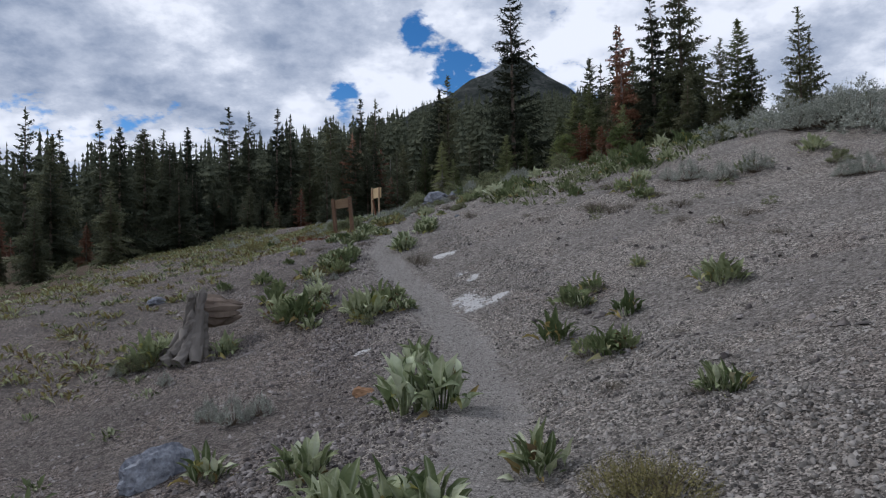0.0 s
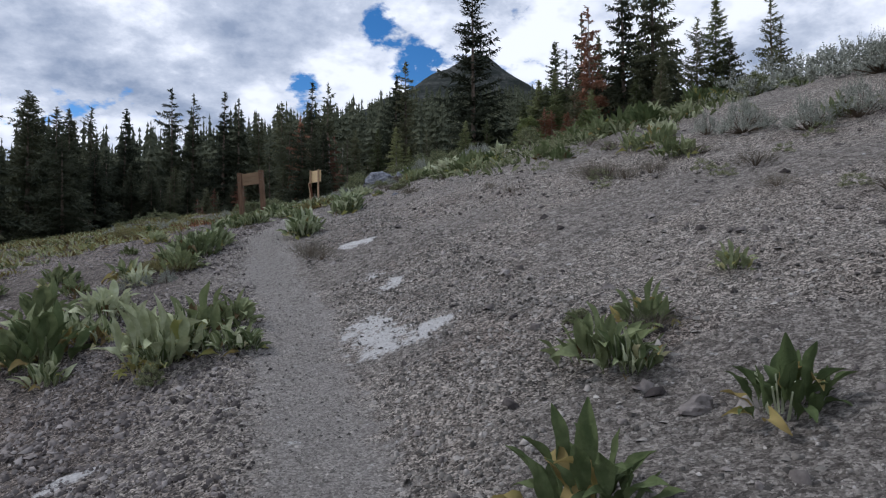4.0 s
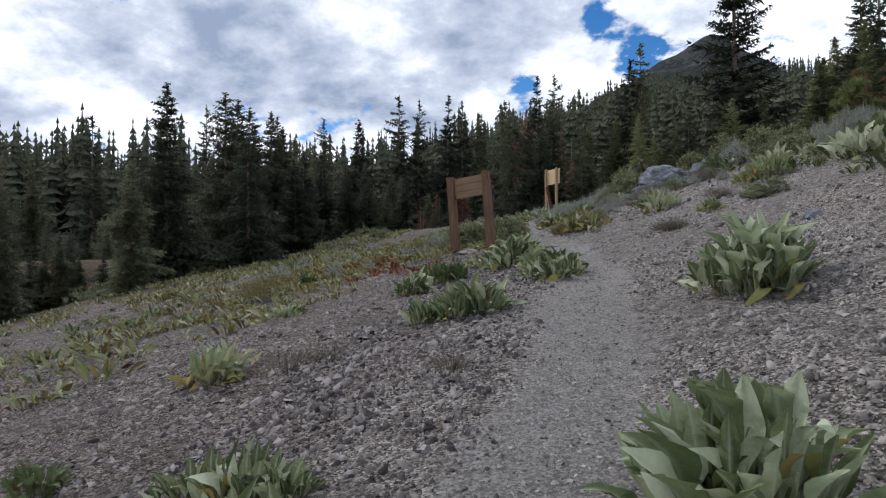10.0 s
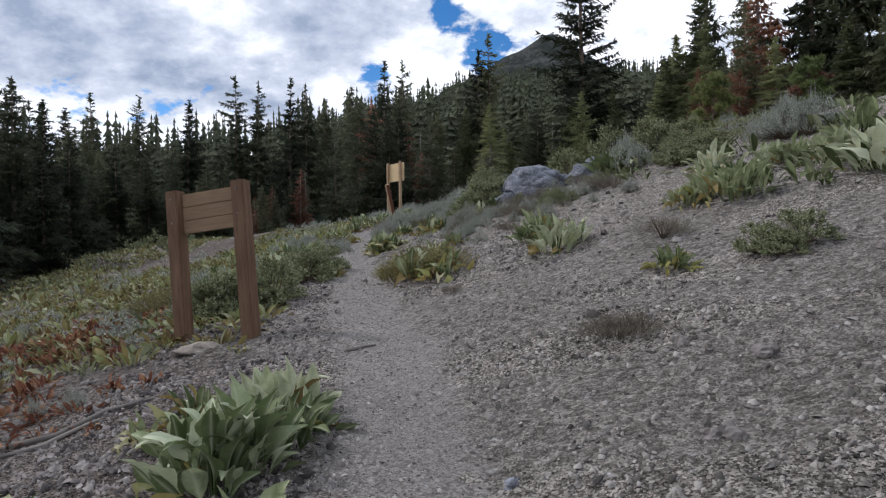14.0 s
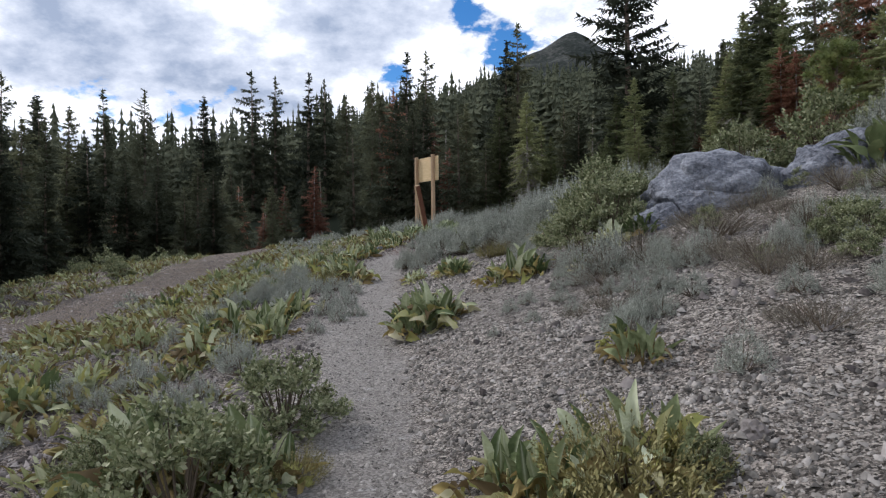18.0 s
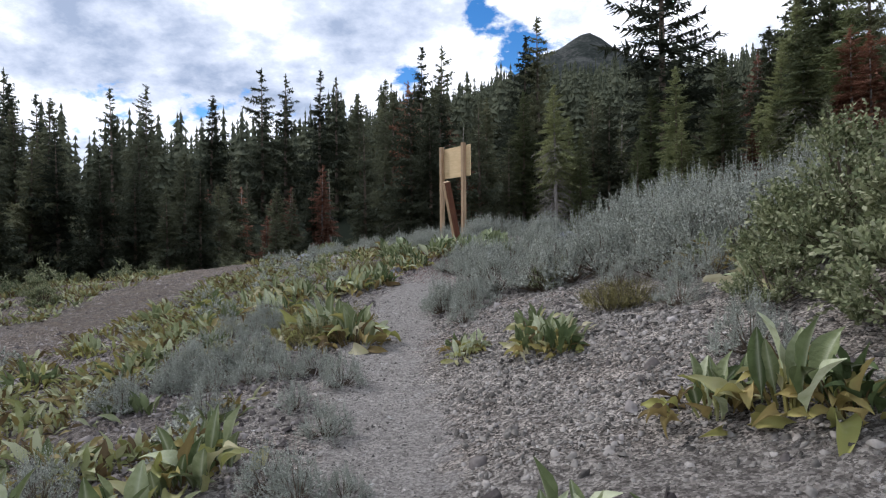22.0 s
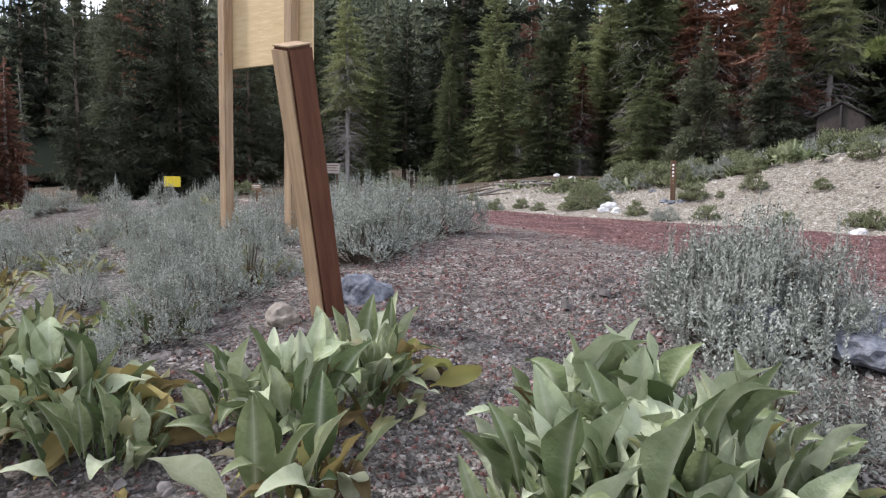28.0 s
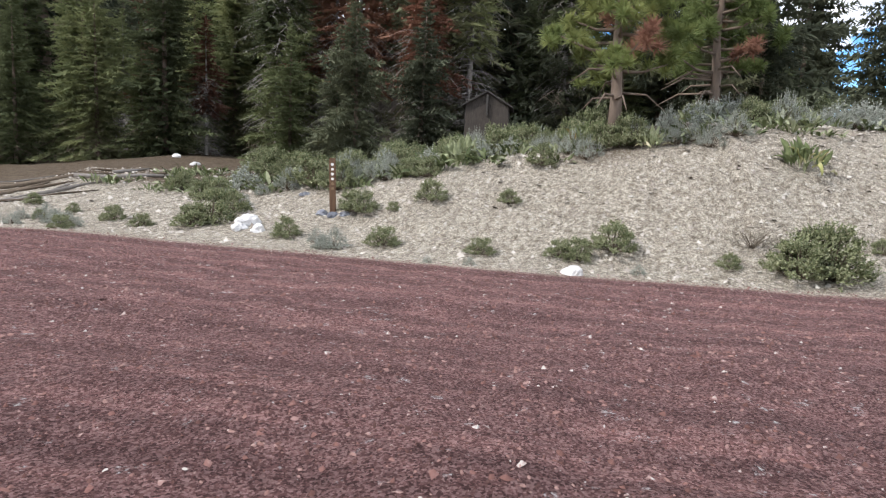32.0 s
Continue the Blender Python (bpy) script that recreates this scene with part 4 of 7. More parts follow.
WOOL_LEAVES = [leaf_mesh("leaf", 0.32 * a, 0.052 * b, c, d, LEAF_WOOL, e) for a, b, c, d, e in
               [(1, 1, 0.4, 0.6, 0.3), (0.82, 1.15, 0.9, 0.45, -0.7), (1.08, 0.95, 0.2, 0.8, 0.8), (0.75, 1.1, 1.3, 0.5, 0.4), (0.92, 1.1, 0.6, 0.7, -1.0), (0.85, 0.95, 0.1, 0.5, 1.2)]]
DRY_LEAVES = [leaf_mesh("leaf", 0.24 * a, 0.037 * b, c, d, LEAF_DRY, e, 10, 0.6) for a, b, c, d, e in
              [(1, 1, 0.8, 0.7, 0.6), (0.8, 1.2, 1.6, 0.8, -0.8), (1, 0.8, 0.4, 0.9, 0.9), (0.65, 1.1, 2.0, 0.6, 0.3), (0.9, 1, 1.1, 1.0, -1.2)]]


def leafy_plant(seed, number, dry, label, tall, wide, single=True, fresh=LEAVES):
    """A clump of upright leaves, the inner ones on taller stalks; single: every leaf a part of its own."""
    rng = random.Random(seed)
    plant = tagged(new("mules_ear_plant"), label, "plant", "broad leaved plants on the slope")
    joint = {}
    lift = max(tall - 0.30, 0.05)
    for i in range(number):
        k = (i + 0.5) / number
        old = rng.random() < dry * (0.4 + 1.0 * k)
        me = rng.choice(DRY_LEAVES if old else fresh)
        a, out = i * 2.4 + rng.uniform(-0.5, 0.5), wide * math.sqrt(k) * rng.uniform(0.65, 1.1)
        z = lift * (1 - k) ** 0.7 * rng.uniform(0.35, 1.1) - 0.01
        tilt = 1 + 34 * k ** 1.5 + (55 if old and k > 0.5 else 0) * rng.random() + rng.uniform(-12, 14)
        turn = Euler((0, 0, a)).to_matrix() @ Euler((0, radians(tilt), 0)).to_matrix() @ Euler((0, 0, rng.uniform(-1.4, 1.4))).to_matrix()
        s = rng.uniform(0.66, 1.12) * (1 - 0.18 * k)
        m = Matrix.LocRotScale((math.cos(a) * out * 0.8, math.sin(a) * out * 0.8, z), turn.to_quaternion(), (s, s * rng.uniform(0.85, 1.2), s))
        if single:
            o = new("leaf", me)
            o.parent, o.matrix_basis = plant, m
        else:
            v, q = joint.setdefault(old, ([], []))
            b = len(v)
            v += [m @ w.co for w in me.vertices]
            q += [tuple(b + w for w in face.vertices) for face in me.polygons]
    stalks = []
    for i in range(9):
        a, r = rng.random() * 6.28, wide * 0.6 * rng.random()
        stalks.append(tube([(math.cos(a) * r * 0.4, math.sin(a) * r * 0.4, -0.03), (math.cos(a) * r, math.sin(a) * r, lift * rng.uniform(0.6, 1.1) + 0.06)], [0.008, 0.005], 4))
    mesh_object("stalk_tuft", *joined(stalks), LEAF_DRY if dry > 0.3 else LEAF, plant)["kind"] = "stuff"
    for old, (v, q) in joint.items():
        mesh_object("foliage", v, q, LEAF_DRY if old else LEAF, plant, smooth=True)
    return plant


def stem_plant(name, seed, stems, tall, spread, mat, leaves, label, category, leaf=(0.045, 0.012), arch=0.35, twigs=12, flower=0.0):
    """A bushy plant: woody twigs and many fine leafy shoots with small leaves along each. Height about 1 m."""
    rng = random.Random(seed)
    bush = tagged(new(name), label, category)
    pieces = []
    for _ in range(twigs):
        a, r = rng.random() * 6.28, spread * rng.uniform(0.2, 0.75)
        pieces.append(tube([(0, 0, -0.03), (math.cos(a) * r * 0.45, math.sin(a) * r * 0.45, tall * 0.28), (math.cos(a) * r, math.sin(a) * r, tall * rng.uniform(0.45, 0.7))], [0.022, 0.014, 0.006], 4))
    mesh_object("woody_stem", *joined(pieces), TWIG, bush)["kind"] = "stuff"
    verts, faces = [], []
    for _ in range(stems):
        a, q = rng.random() * 6.28, math.sqrt(rng.random())
        r = spread * q
        base = Vector((math.cos(a) * r * 0.75, math.sin(a) * r * 0.75, tall * rng.uniform(0.05, 0.5) * (1 - 0.5 * q)))
        top = Vector((math.cos(a) * r * (1 + arch * 0.3), math.sin(a) * r * (1 + arch * 0.3), tall * (1 - 0.55 * q * q) * rng.uniform(0.7, 1.05)))
        top += Vector((rng.uniform(-1, 1), rng.uniform(-1, 1), 0)) * spread * 0.12
        if flower and rng.random() < flower:
            top.z *= 1.22
        if top.z < base.z + 0.08:
            top.z = base.z + 0.1
        axis = (top - base).normalized()
        s1 = axis.orthogonal().normalized()
        s2 = axis.cross(s1)
        i = len(verts)
        verts += [base - s1 * 0.006, base + s1 * 0.006, top]
        faces.append((i, i + 1, i + 2))
        for j in range(leaves):
            f = (j + rng.random()) / leaves
            p = base.lerp(top, 0.15 + 0.85 * f)
            w = rng.random() * 6.28
            o = (s1 * math.cos(w) + s2 * math.sin(w))
            n = axis.cross(o)
            far = leaf[0] * rng.uniform(0.6, 1.3) * (1.2 - 0.5 * f)
            tip = p + o * far * 0.75 + axis * far * 0.8
            mid = p.lerp(tip, 0.55)
            i = len(verts)
            verts += [p, mid + n * leaf[1], tip, mid - n * leaf[1]]
            faces.append((i, i + 1, i + 2, i + 3))
    mesh_object("foliage", verts, faces, mat, bush)
    return bush


def lobed_bush(name, seed, lobes, shoots, leaves, spread, mat, label, leaf=(0.045, 0.011), spikes=0, upright=0.5, open_foot=0.25):
    """A mounded bush about 1 m high: lobes of short leafy shoots on a woody frame, with gaps between, and thin flower spikes."""
    rng = random.Random(seed)
    bush = tagged(new(name), label, "shrub")
    pieces, verts, faces = [], [], []

    def leafy(base, top, number, size):
        axis = (top - base).normalized()
        s1 = axis.orthogonal().normalized()
        s2 = axis.cross(s1)
        i = len(verts)
        verts.extend([base - s1 * 0.004, base + s1 * 0.004, top])
        faces.append((i, i + 1, i + 2))
        for j in range(number):
            f = (j + rng.random()) / number
            p, w = base.lerp(top, 0.1 + 0.9 * f), rng.random() * 6.28
            o = s1 * math.cos(w) + s2 * math.sin(w)
            far = size * rng.uniform(0.65, 1.3) * (1.15 - 0.4 * f)
            tip = p + o * far * 0.7 + axis * far * 0.75
            mid, n = p.lerp(tip, 0.6), axis.cross(o) * leaf[1] * size / leaf[0]
            i = len(verts)
            verts.extend([p, mid + n, tip, mid - n])
            faces.append((i, i + 1, i + 2, i + 3))

    for number in range(lobes):
        a, q = number * 2.4 + rng.uniform(-0.5, 0.5), math.sqrt((number + 0.5) / lobes)
        r = spread * q * rng.uniform(0.8, 1.05)
        top = (1 - 0.62 * q ** 2.2) * rng.uniform(0.72, 1.0)
        heart = Vector((math.cos(a) * r, math.sin(a) * r, max(0.16, top - 0.24)))
        if rng.random() < 0.55 and q > 0.35:
            heart.z = max(0.08, heart.z * rng.uniform(0.2, 0.7))
        out = Vector((math.cos(a) * q, math.sin(a) * q, upright + 0.5))
        pieces.append(tube([(0, 0, -0.03), (heart.x * 0.4, heart.y * 0.4, heart.z * open_foot), tuple(heart)], [0.02, 0.013, 0.005], 4))
        size = rng.uniform(0.85, 1.2)
        for _ in range(shoots):
            d = (out.normalized() * 0.9 + Vector((rng.gauss(0, 0.55), rng.gauss(0, 0.55), rng.gauss(0.1, 0.4)))).normalized()
            base = heart + Vector((rng.uniform(-1, 1), rng.uniform(-1, 1), rng.uniform(-1, 0.6))) * 0.07 * size
            leafy(base, base + d * rng.uniform(0.12, 0.24) * size, leaves, leaf[0])
        for _ in range(rng.randint(0, spikes)):
            p = heart + Vector((rng.uniform(-0.08, 0.08), rng.uniform(-0.08, 0.08), 0.1))
            leafy(p, p + Vector((rng.uniform(-0.06, 0.06), rng.uniform(-0.06, 0.06), rng.uniform(0.2, 0.42))), leaves + 8, leaf[0] * 0.72)
    mesh_object("woody_stem", *joined(pieces), TWIG, bush)["kind"] = "stuff"
    mesh_object("foliage", verts, faces, mat, bush)
    return bush


GREEN = "grey green mule's ear clump with upright woolly leaves on gravel"
AUTUMN = "yellowing mule's ear clump with curled brown leaves on the slope"
M_KINDS = [leafy_plant(20 + i, n, 0.16, GREEN, 0.40, w) for i, (n, w) in enumerate([(40, 0.23), (46, 0.28), (34, 0.20), (44, 0.30)])]
ML_KINDS = [leafy_plant(26 + i, n, 0.12, "pale woolly mule's ear clump with crowded upright leaves", 0.60, w, True, WOOL_LEAVES) for i, (n, w) in enumerate([(46, 0.25), (54, 0.30), (40, 0.22)])]
D_KINDS = [leafy_plant(40 + i, n, 0.75, AUTUMN, 0.38, w) for i, (n, w) in enumerate([(38, 0.25), (44, 0.31), (34, 0.22), (40, 0.33)])]
MF_KINDS = [leafy_plant(20 + i, n, 0.16, GREEN, 0.43, w, False) for i, (n, w) in enumerate([(40, 0.25), (48, 0.3), (34, 0.2), (46, 0.33)])]
DF_KINDS = [leafy_plant(40 + i, n, 0.7, AUTUMN, 0.40, w, False) for i, (n, w) in enumerate([(34, 0.24), (40, 0.3), (30, 0.2), (38, 0.34)])]
S_KINDS = [lobed_bush("sagebrush", 60 + i, n, 10, 10, w, SAGE, "silvery grey sagebrush with fine upright shoots", (0.044, 0.0095), 7, 0.9) for i, (n, w) in enumerate([(34, 0.62), (42, 0.75), (28, 0.55)])]
G_KINDS = [lobed_bush("green_shrub", 70 + i, n, 15, 9, w, SHRUB, "rounded olive green shrub with small leaves", (0.055, 0.016), 0, 0.3) for i, (n, w) in enumerate([(34, 0.55), (38, 0.64)])]
GT_KINDS = [lobed_bush("green_shrub", 75, 60, 13, 9, 0.42, SHRUB, "upright olive green shrub leaning against a boulder", (0.036, 0.012), 0, 0.6, 0.5)]
B_KINDS = [stem_plant("dry_bush", 80 + i, n, 1.0, w, DRY_BRUSH, 8, "low dry brown twiggy bush on gravel", "shrub", (0.06, 0.008), 0.8) for i, (n, w) in enumerate([(190, 1.0), (160, 1.25)])]
Y_KINDS = [stem_plant("yellow_green_bush", 90, 230, 1.0, 0.85, varied("yellow green foliage", [(0.2, (0.085, 0.075, 0.028)), (0.5, (0.185, 0.165, 0.062)), (0.85, (0.30, 0.27, 0.13))], 10, 0.8, 0.2, vary=0.5, islands=True), 12, "yellow green fine leaved bush beside the path", "shrub", (0.06, 0.010), 0.5)]
USED = {}


def put(kinds, x, y, tall, own=1.0):
    """A plant of one of the kinds, tall metres high, at (x, y)."""
    if kinds is M_KINDS and tall > 0.5:
        kinds, own = ML_KINDS, 0.56
    k = int(abs(x * 7.3 + y * 13.7) * 10) % len(kinds)
    turn = abs(x * 131 + y * 57) % 360
    model = kinds[k]
    s = tall / own * (1.06 if kinds in (M_KINDS, D_KINDS) else 1.0)
    if model.name in USED:
        set_copy(model, x, y, s, turn)
    else:
        USED[model.name] = 1
        model.location, model.rotation_euler, model.scale = (x, y, float(height(x, y)) - 0.02), (0, 0, radians(turn)), (s, s, s)


# lower slope
for x, y, tall in [(0.03, 6.64, 0.75), (0.4, 6.51, 0.68), (0.23, 8.79, 0.58), (-0.4, 4.08, 0.46), (-0.11, 3.83, 0.46), (0.15, 3.73, 0.42), (-0.77, 5.24, 0.43), (-1.75, 6.02, 0.38), (0.95, 4.43, 0.41), (2.48, 4.78, 0.3), (2.45, 4.9, 0.25), (2.9, 10.13, 0.33)]:
    put(M_KINDS, x, y, tall, 0.4)
for x, y, tall in [(2.82, 10.39, 0.47), (2.18, 8.86, 0.49), (2.37, 7.28, 0.44), (3.27, 9.18, 0.41), (4.6, 8.89, 0.51), (4.59, 9.18, 0.39), (2.23, 7.57, 0.3), (2.58, 7.21, 0.31), (3.25, 10.68, 0.37)]:
    put(MF_KINDS, x, y, tall, 0.38)
for x, y, tall in [(-2.19, 8.65, 0.41), (-2.68, 9.22, 0.35), (-1.86, 8.71, 0.3)]:
    put(S_KINDS, x, y, tall, 1.0)
for x, y, tall in [(6.27, 10.2, 0.16), (1.96, 5.88, 0.14), (3.19, 7.14, 0.09), (2.15, 7.48, 0.16), (2.31, 4.91, 0.12)]:
    put(B_KINDS, x, y, tall, 1.0)
for x, y, tall in [(1.27, 3.59, 0.3), (1.39, 3.41, 0.32)]:
    put(Y_KINDS, x, y, tall, 1.0)
# bend of the path
for x, y, tall in [(0.01, 12.54, 0.38), (0.18, 12.48, 0.32), (-0.57, 12.92, 0.47), (-0.67, 12.65, 0.37), (-1.76, 12.87, 0.38), (-2.01, 14.03, 0.42), (-0.26, 12.71, 0.35), (-1.65, 18.79, 0.5), (-1.42, 18.57, 0.58), (-1.35, 18.75, 0.49), (-1.89, 17.97, 0.51), (-1.69, 17.99, 0.51), (-1.51, 17.99, 0.5), (-2.02, 17.9, 0.48)]:
    put(M_KINDS, x, y, tall, 0.4)
for x, y, tall in [(4.21, 11.1, 0.26), (-2.87, 15.24, 0.69), (-2.04, 13.43, 0.75), (-1.81, 14.55, 0.55), (-2.34, 13.47, 0.6), (-0.65, 12.75, 0.67), (-0.44, 13.23, 0.6), (-0.09, 13.35, 0.46), (-0.92, 13.09, 0.49), (-4.89, 13.03, 0.66), (-4.84, 13.57, 0.49), (-3.41, 12.77, 0.51), (8.44, 15.1, 0.44), (6.04, 17.03, 0.42), (9.96, 14.76, 0.5), (6.33, 16.68, 0.39), (-2.57, 14.27, 0.54), (-4.66, 17.47, 0.33), (-3.11, 16.78, 0.31), (-2.1, 16.51, 0.37), (-1.56, 16.9, 0.47), (-1.53, 17.89, 0.52), (6.05, 15.71, 0.38), (6.18, 15.47, 0.37), (5.2, 18.54, 0.33), (6.18, 17.63, 0.35), (6.76, 17.56, 0.43), (-3.68, 17.48, 0.47), (-3.61, 17.77, 0.36)]:
    put(MF_KINDS, x, y, tall, 0.38)
for x, y, tall in [(-1.6, 13.72, 0.35), (-2.39, 17.0, 0.47)]:
    put(D_KINDS, x, y, tall, 0.38)
for x, y, tall in [(-0.82, 12.53, 0.28), (-2.4, 17.23, 0.27)]:
    put(DF_KINDS, x, y, tall, 0.37)
for x, y, tall in [(-4.09, 11.57, 0.25), (-5.38, 12.61, 0.27), (7.39, 15.91, 0.59), (7.81, 14.94, 0.56), (8.51, 14.78, 0.62), (7.13, 16.54, 0.41), (11.58, 17.81, 0.92), (12.01, 16.86, 1.09), (12.18, 15.76, 1.09), (12.36, 16.71, 1.01), (12.0, 17.48, 0.9), (9.11, 11.91, 0.45), (8.91, 12.19, 0.4), (-1.66, 16.41, 0.24), (-1.96, 16.39, 0.21), (-2.25, 16.39, 0.21), (-2.63, 16.55, 0.16), (-1.59, 16.5, 0.15)]:
    put(S_KINDS, x, y, tall, 1.0)
for x, y, tall in [(0.44, 16.79, 0.37), (6.21, 13.82, 0.28), (6.65, 11.87, 0.24), (4.92, 16.28, 0.33), (6.08, 11.6, 0.19), (3.65, 17.93, 0.17), (5.03, 15.8, 0.32), (5.44, 15.15, 0.26), (5.09, 15.22, 0.23), (3.82, 17.01, 0.2), (4.92, 16.18, 0.26), (0.64, 16.31, 0.3)]:
    put(B_KINDS, x, y, tall, 1.0)
for x, y, tall in [(-5.17, 12.7, 0.41), (-4.93, 12.73, 0.37), (9.6, 13.32, 0.39), (-0.61, 12.23, 0.22), (2.91, 11.03, 0.15), (2.86, 11.08, 0.13)]:
    put(G_KINDS, x, y, tall, 1.0)
for x, y, tall in [(-1.98, 17.05, 0.29), (-1.57, 16.85, 0.3), (-2.2, 17.57, 0.24)]:
    put(Y_KINDS, x, y, tall, 1.0)
# below the first sign
for x, y, tall in [(0.11, 19.16, 0.64), (-0.02, 19.34, 0.52), (0.24, 19.22, 0.6), (0.08, 19.37, 0.59), (0.91, 22.26, 0.69), (0.83, 22.53, 0.48), (1.07, 22.2, 0.59), (0.94, 22.48, 0.68), (1.06, 22.39, 0.71), (-1.93, 19.62, 0.34), (-2.23, 19.77, 0.3), (-1.69, 19.6, 0.25), (-1.53, 22.93, 0.44), (-1.33, 23.0, 0.48), (-1.23, 23.39, 0.27), (-1.87, 23.14, 0.37), (-0.9, 24.93, 0.35), (-0.68, 24.7, 0.41), (-0.5, 25.17, 0.32), (-1.59, 26.73, 0.54), (-1.39, 26.58, 0.6), (-1.26, 26.73, 0.6), (-1.16, 27.08, 0.46)]:
    put(M_KINDS, x, y, tall, 0.4)
for x, y, tall in [(5.49, 20.74, 0.48), (10.7, 23.23, 0.7), (9.39, 27.02, 0.75), (12.39, 24.84, 0.65), (7.09, 21.32, 0.6), (7.68, 20.12, 0.65), (8.65, 20.08, 0.55), (10.11, 26.67, 0.75), (4.46, 26.21, 0.71), (4.73, 25.22, 0.55), (4.17, 26.51, 0.47), (5.74, 27.48, 0.55), (-0.95, 25.69, 0.46), (-0.64, 25.43, 0.4), (-1.24, 27.46, 0.46), (-3.36, 19.96, 0.25), (-2.58, 25.6, 0.45), (-2.41, 26.08, 0.43), (-2.2, 26.1, 0.33), (-2.64, 25.49, 0.34), (-4.27, 24.97, 0.27)]:
    put(MF_KINDS, x, y, tall, 0.38)
for x, y, tall in [(-3.39, 21.74, 0.42), (-3.4, 22.01, 0.34), (-2.72, 26.75, 0.3), (-4.33, 25.4, 0.24), (-2.16, 27.49, 0.26)]:
    put(DF_KINDS, x, y, tall, 0.37)
for x, y, tall in [(2.45, 21.91, 0.31), (-1.2, 21.05, 0.18), (-2.72, 21.81, 0.28), (-2.56, 22.0, 0.19), (-5.86, 23.21, 0.19)]:
    put(B_KINDS, x, y, tall, 1.0)
for x, y, tall in [(10.96, 21.05, 0.72)]:
    put(G_KINDS, x, y, tall, 1.0)
# round the first sign
for x, y, tall in [(12.29, 29.21, 0.75), (9.22, 29.43, 0.75), (6.0, 31.27, 0.66), (7.14, 32.74, 0.7), (4.14, 33.3, 0.57), (1.37, 32.67, 0.46), (3.34, 30.86, 0.57), (3.13, 31.67, 0.41), (4.57, 29.84, 0.75), (5.07, 30.13, 0.7), (4.89, 31.16, 0.58), (-5.64, 28.82, 0.32), (1.26, 31.26, 0.56), (1.59, 31.49, 0.43), (1.18, 32.55, 0.41), (3.41, 31.62, 0.52), (3.21, 31.69, 0.37), (3.46, 30.98, 0.34), (3.88, 31.99, 0.46), (4.8, 32.22, 0.47), (5.18, 32.33, 0.4), (5.86, 32.25, 0.72), (4.56, 30.18, 0.37), (4.68, 32.45, 0.36)]:
    put(MF_KINDS, x, y, tall, 0.38)
for x, y, tall in [(-0.45, 32.58, 0.54), (-0.06, 32.03, 0.45), (-1.92, 27.88, 0.35), (-0.77, 33.79, 0.4), (-0.59, 33.56, 0.44), (-0.45, 33.53, 0.36), (-0.22, 33.57, 0.44), (-2.55, 34.19, 0.55), (-2.21, 34.1, 0.5), (-2.66, 34.11, 0.44), (-1.99, 34.13, 0.36)]:
    put(D_KINDS, x, y, tall, 0.38)
for x, y, tall in [(1.95, 29.16, 0.3), (1.95, 29.19, 0.26), (-0.07, 33.59, 0.32), (0.19, 34.86, 0.32)]:
    put(DF_KINDS, x, y, tall, 0.37)
for x, y, tall in [(6.51, 34.63, 0.76), (-5.53, 29.91, 0.31), (6.83, 34.86, 0.72), (-3.45, 28.49, 0.18), (-3.18, 28.57, 0.18), (-6.08, 32.57, 0.24)]:
    put(S_KINDS, x, y, tall, 1.0)
for x, y, tall in [(2.27, 30.31, 0.33), (1.03, 27.79, 0.27), (1.19, 27.8, 0.22), (0.95, 27.9, 0.18), (1.1, 27.81, 0.24), (2.35, 30.39, 0.28), (-0.02, 30.96, 0.17)]:
    put(B_KINDS, x, y, tall, 1.0)
for x, y, tall in [(2.53, 28.69, 0.33), (2.78, 28.53, 0.37), (2.58, 28.46, 0.27), (-2.95, 31.77, 0.74), (-2.44, 32.09, 0.77), (-2.31, 33.78, 0.73), (-2.13, 34.97, 0.61), (-3.14, 31.47, 0.64), (-2.65, 31.72, 0.66), (0.02, 33.44, 0.21), (-2.9, 34.29, 0.41), (-3.12, 34.34, 0.32), (-3.13, 34.92, 0.33)]:
    put(G_KINDS, x, y, tall, 1.0)
for x, y, tall in [(-6.39, 28.38, 0.45), (-6.0, 27.51, 0.4), (-6.37, 29.36, 0.34), (-4.44, 33.82, 0.49), (-4.55, 33.35, 0.47), (-0.46, 32.73, 0.58), (-0.8, 33.0, 0.42), (-0.05, 32.36, 0.48), (-0.29, 33.48, 0.45), (-1.88, 34.19, 0.24), (-2.37, 34.06, 0.26)]:
    put(Y_KINDS, x, y, tall, 1.0)
# middle slope
for x, y, tall in [(-1.31, 37.97, 0.48), (-1.12, 37.55, 0.4)]:
    put(M_KINDS, x, y, tall, 0.4)
for x, y, tall in [(-1.4, 37.38, 0.49), (3.85, 37.87, 0.75), (1.3, 38.57, 0.37), (1.2, 38.62, 0.33)]:
    put(MF_KINDS, x, y, tall, 0.38)
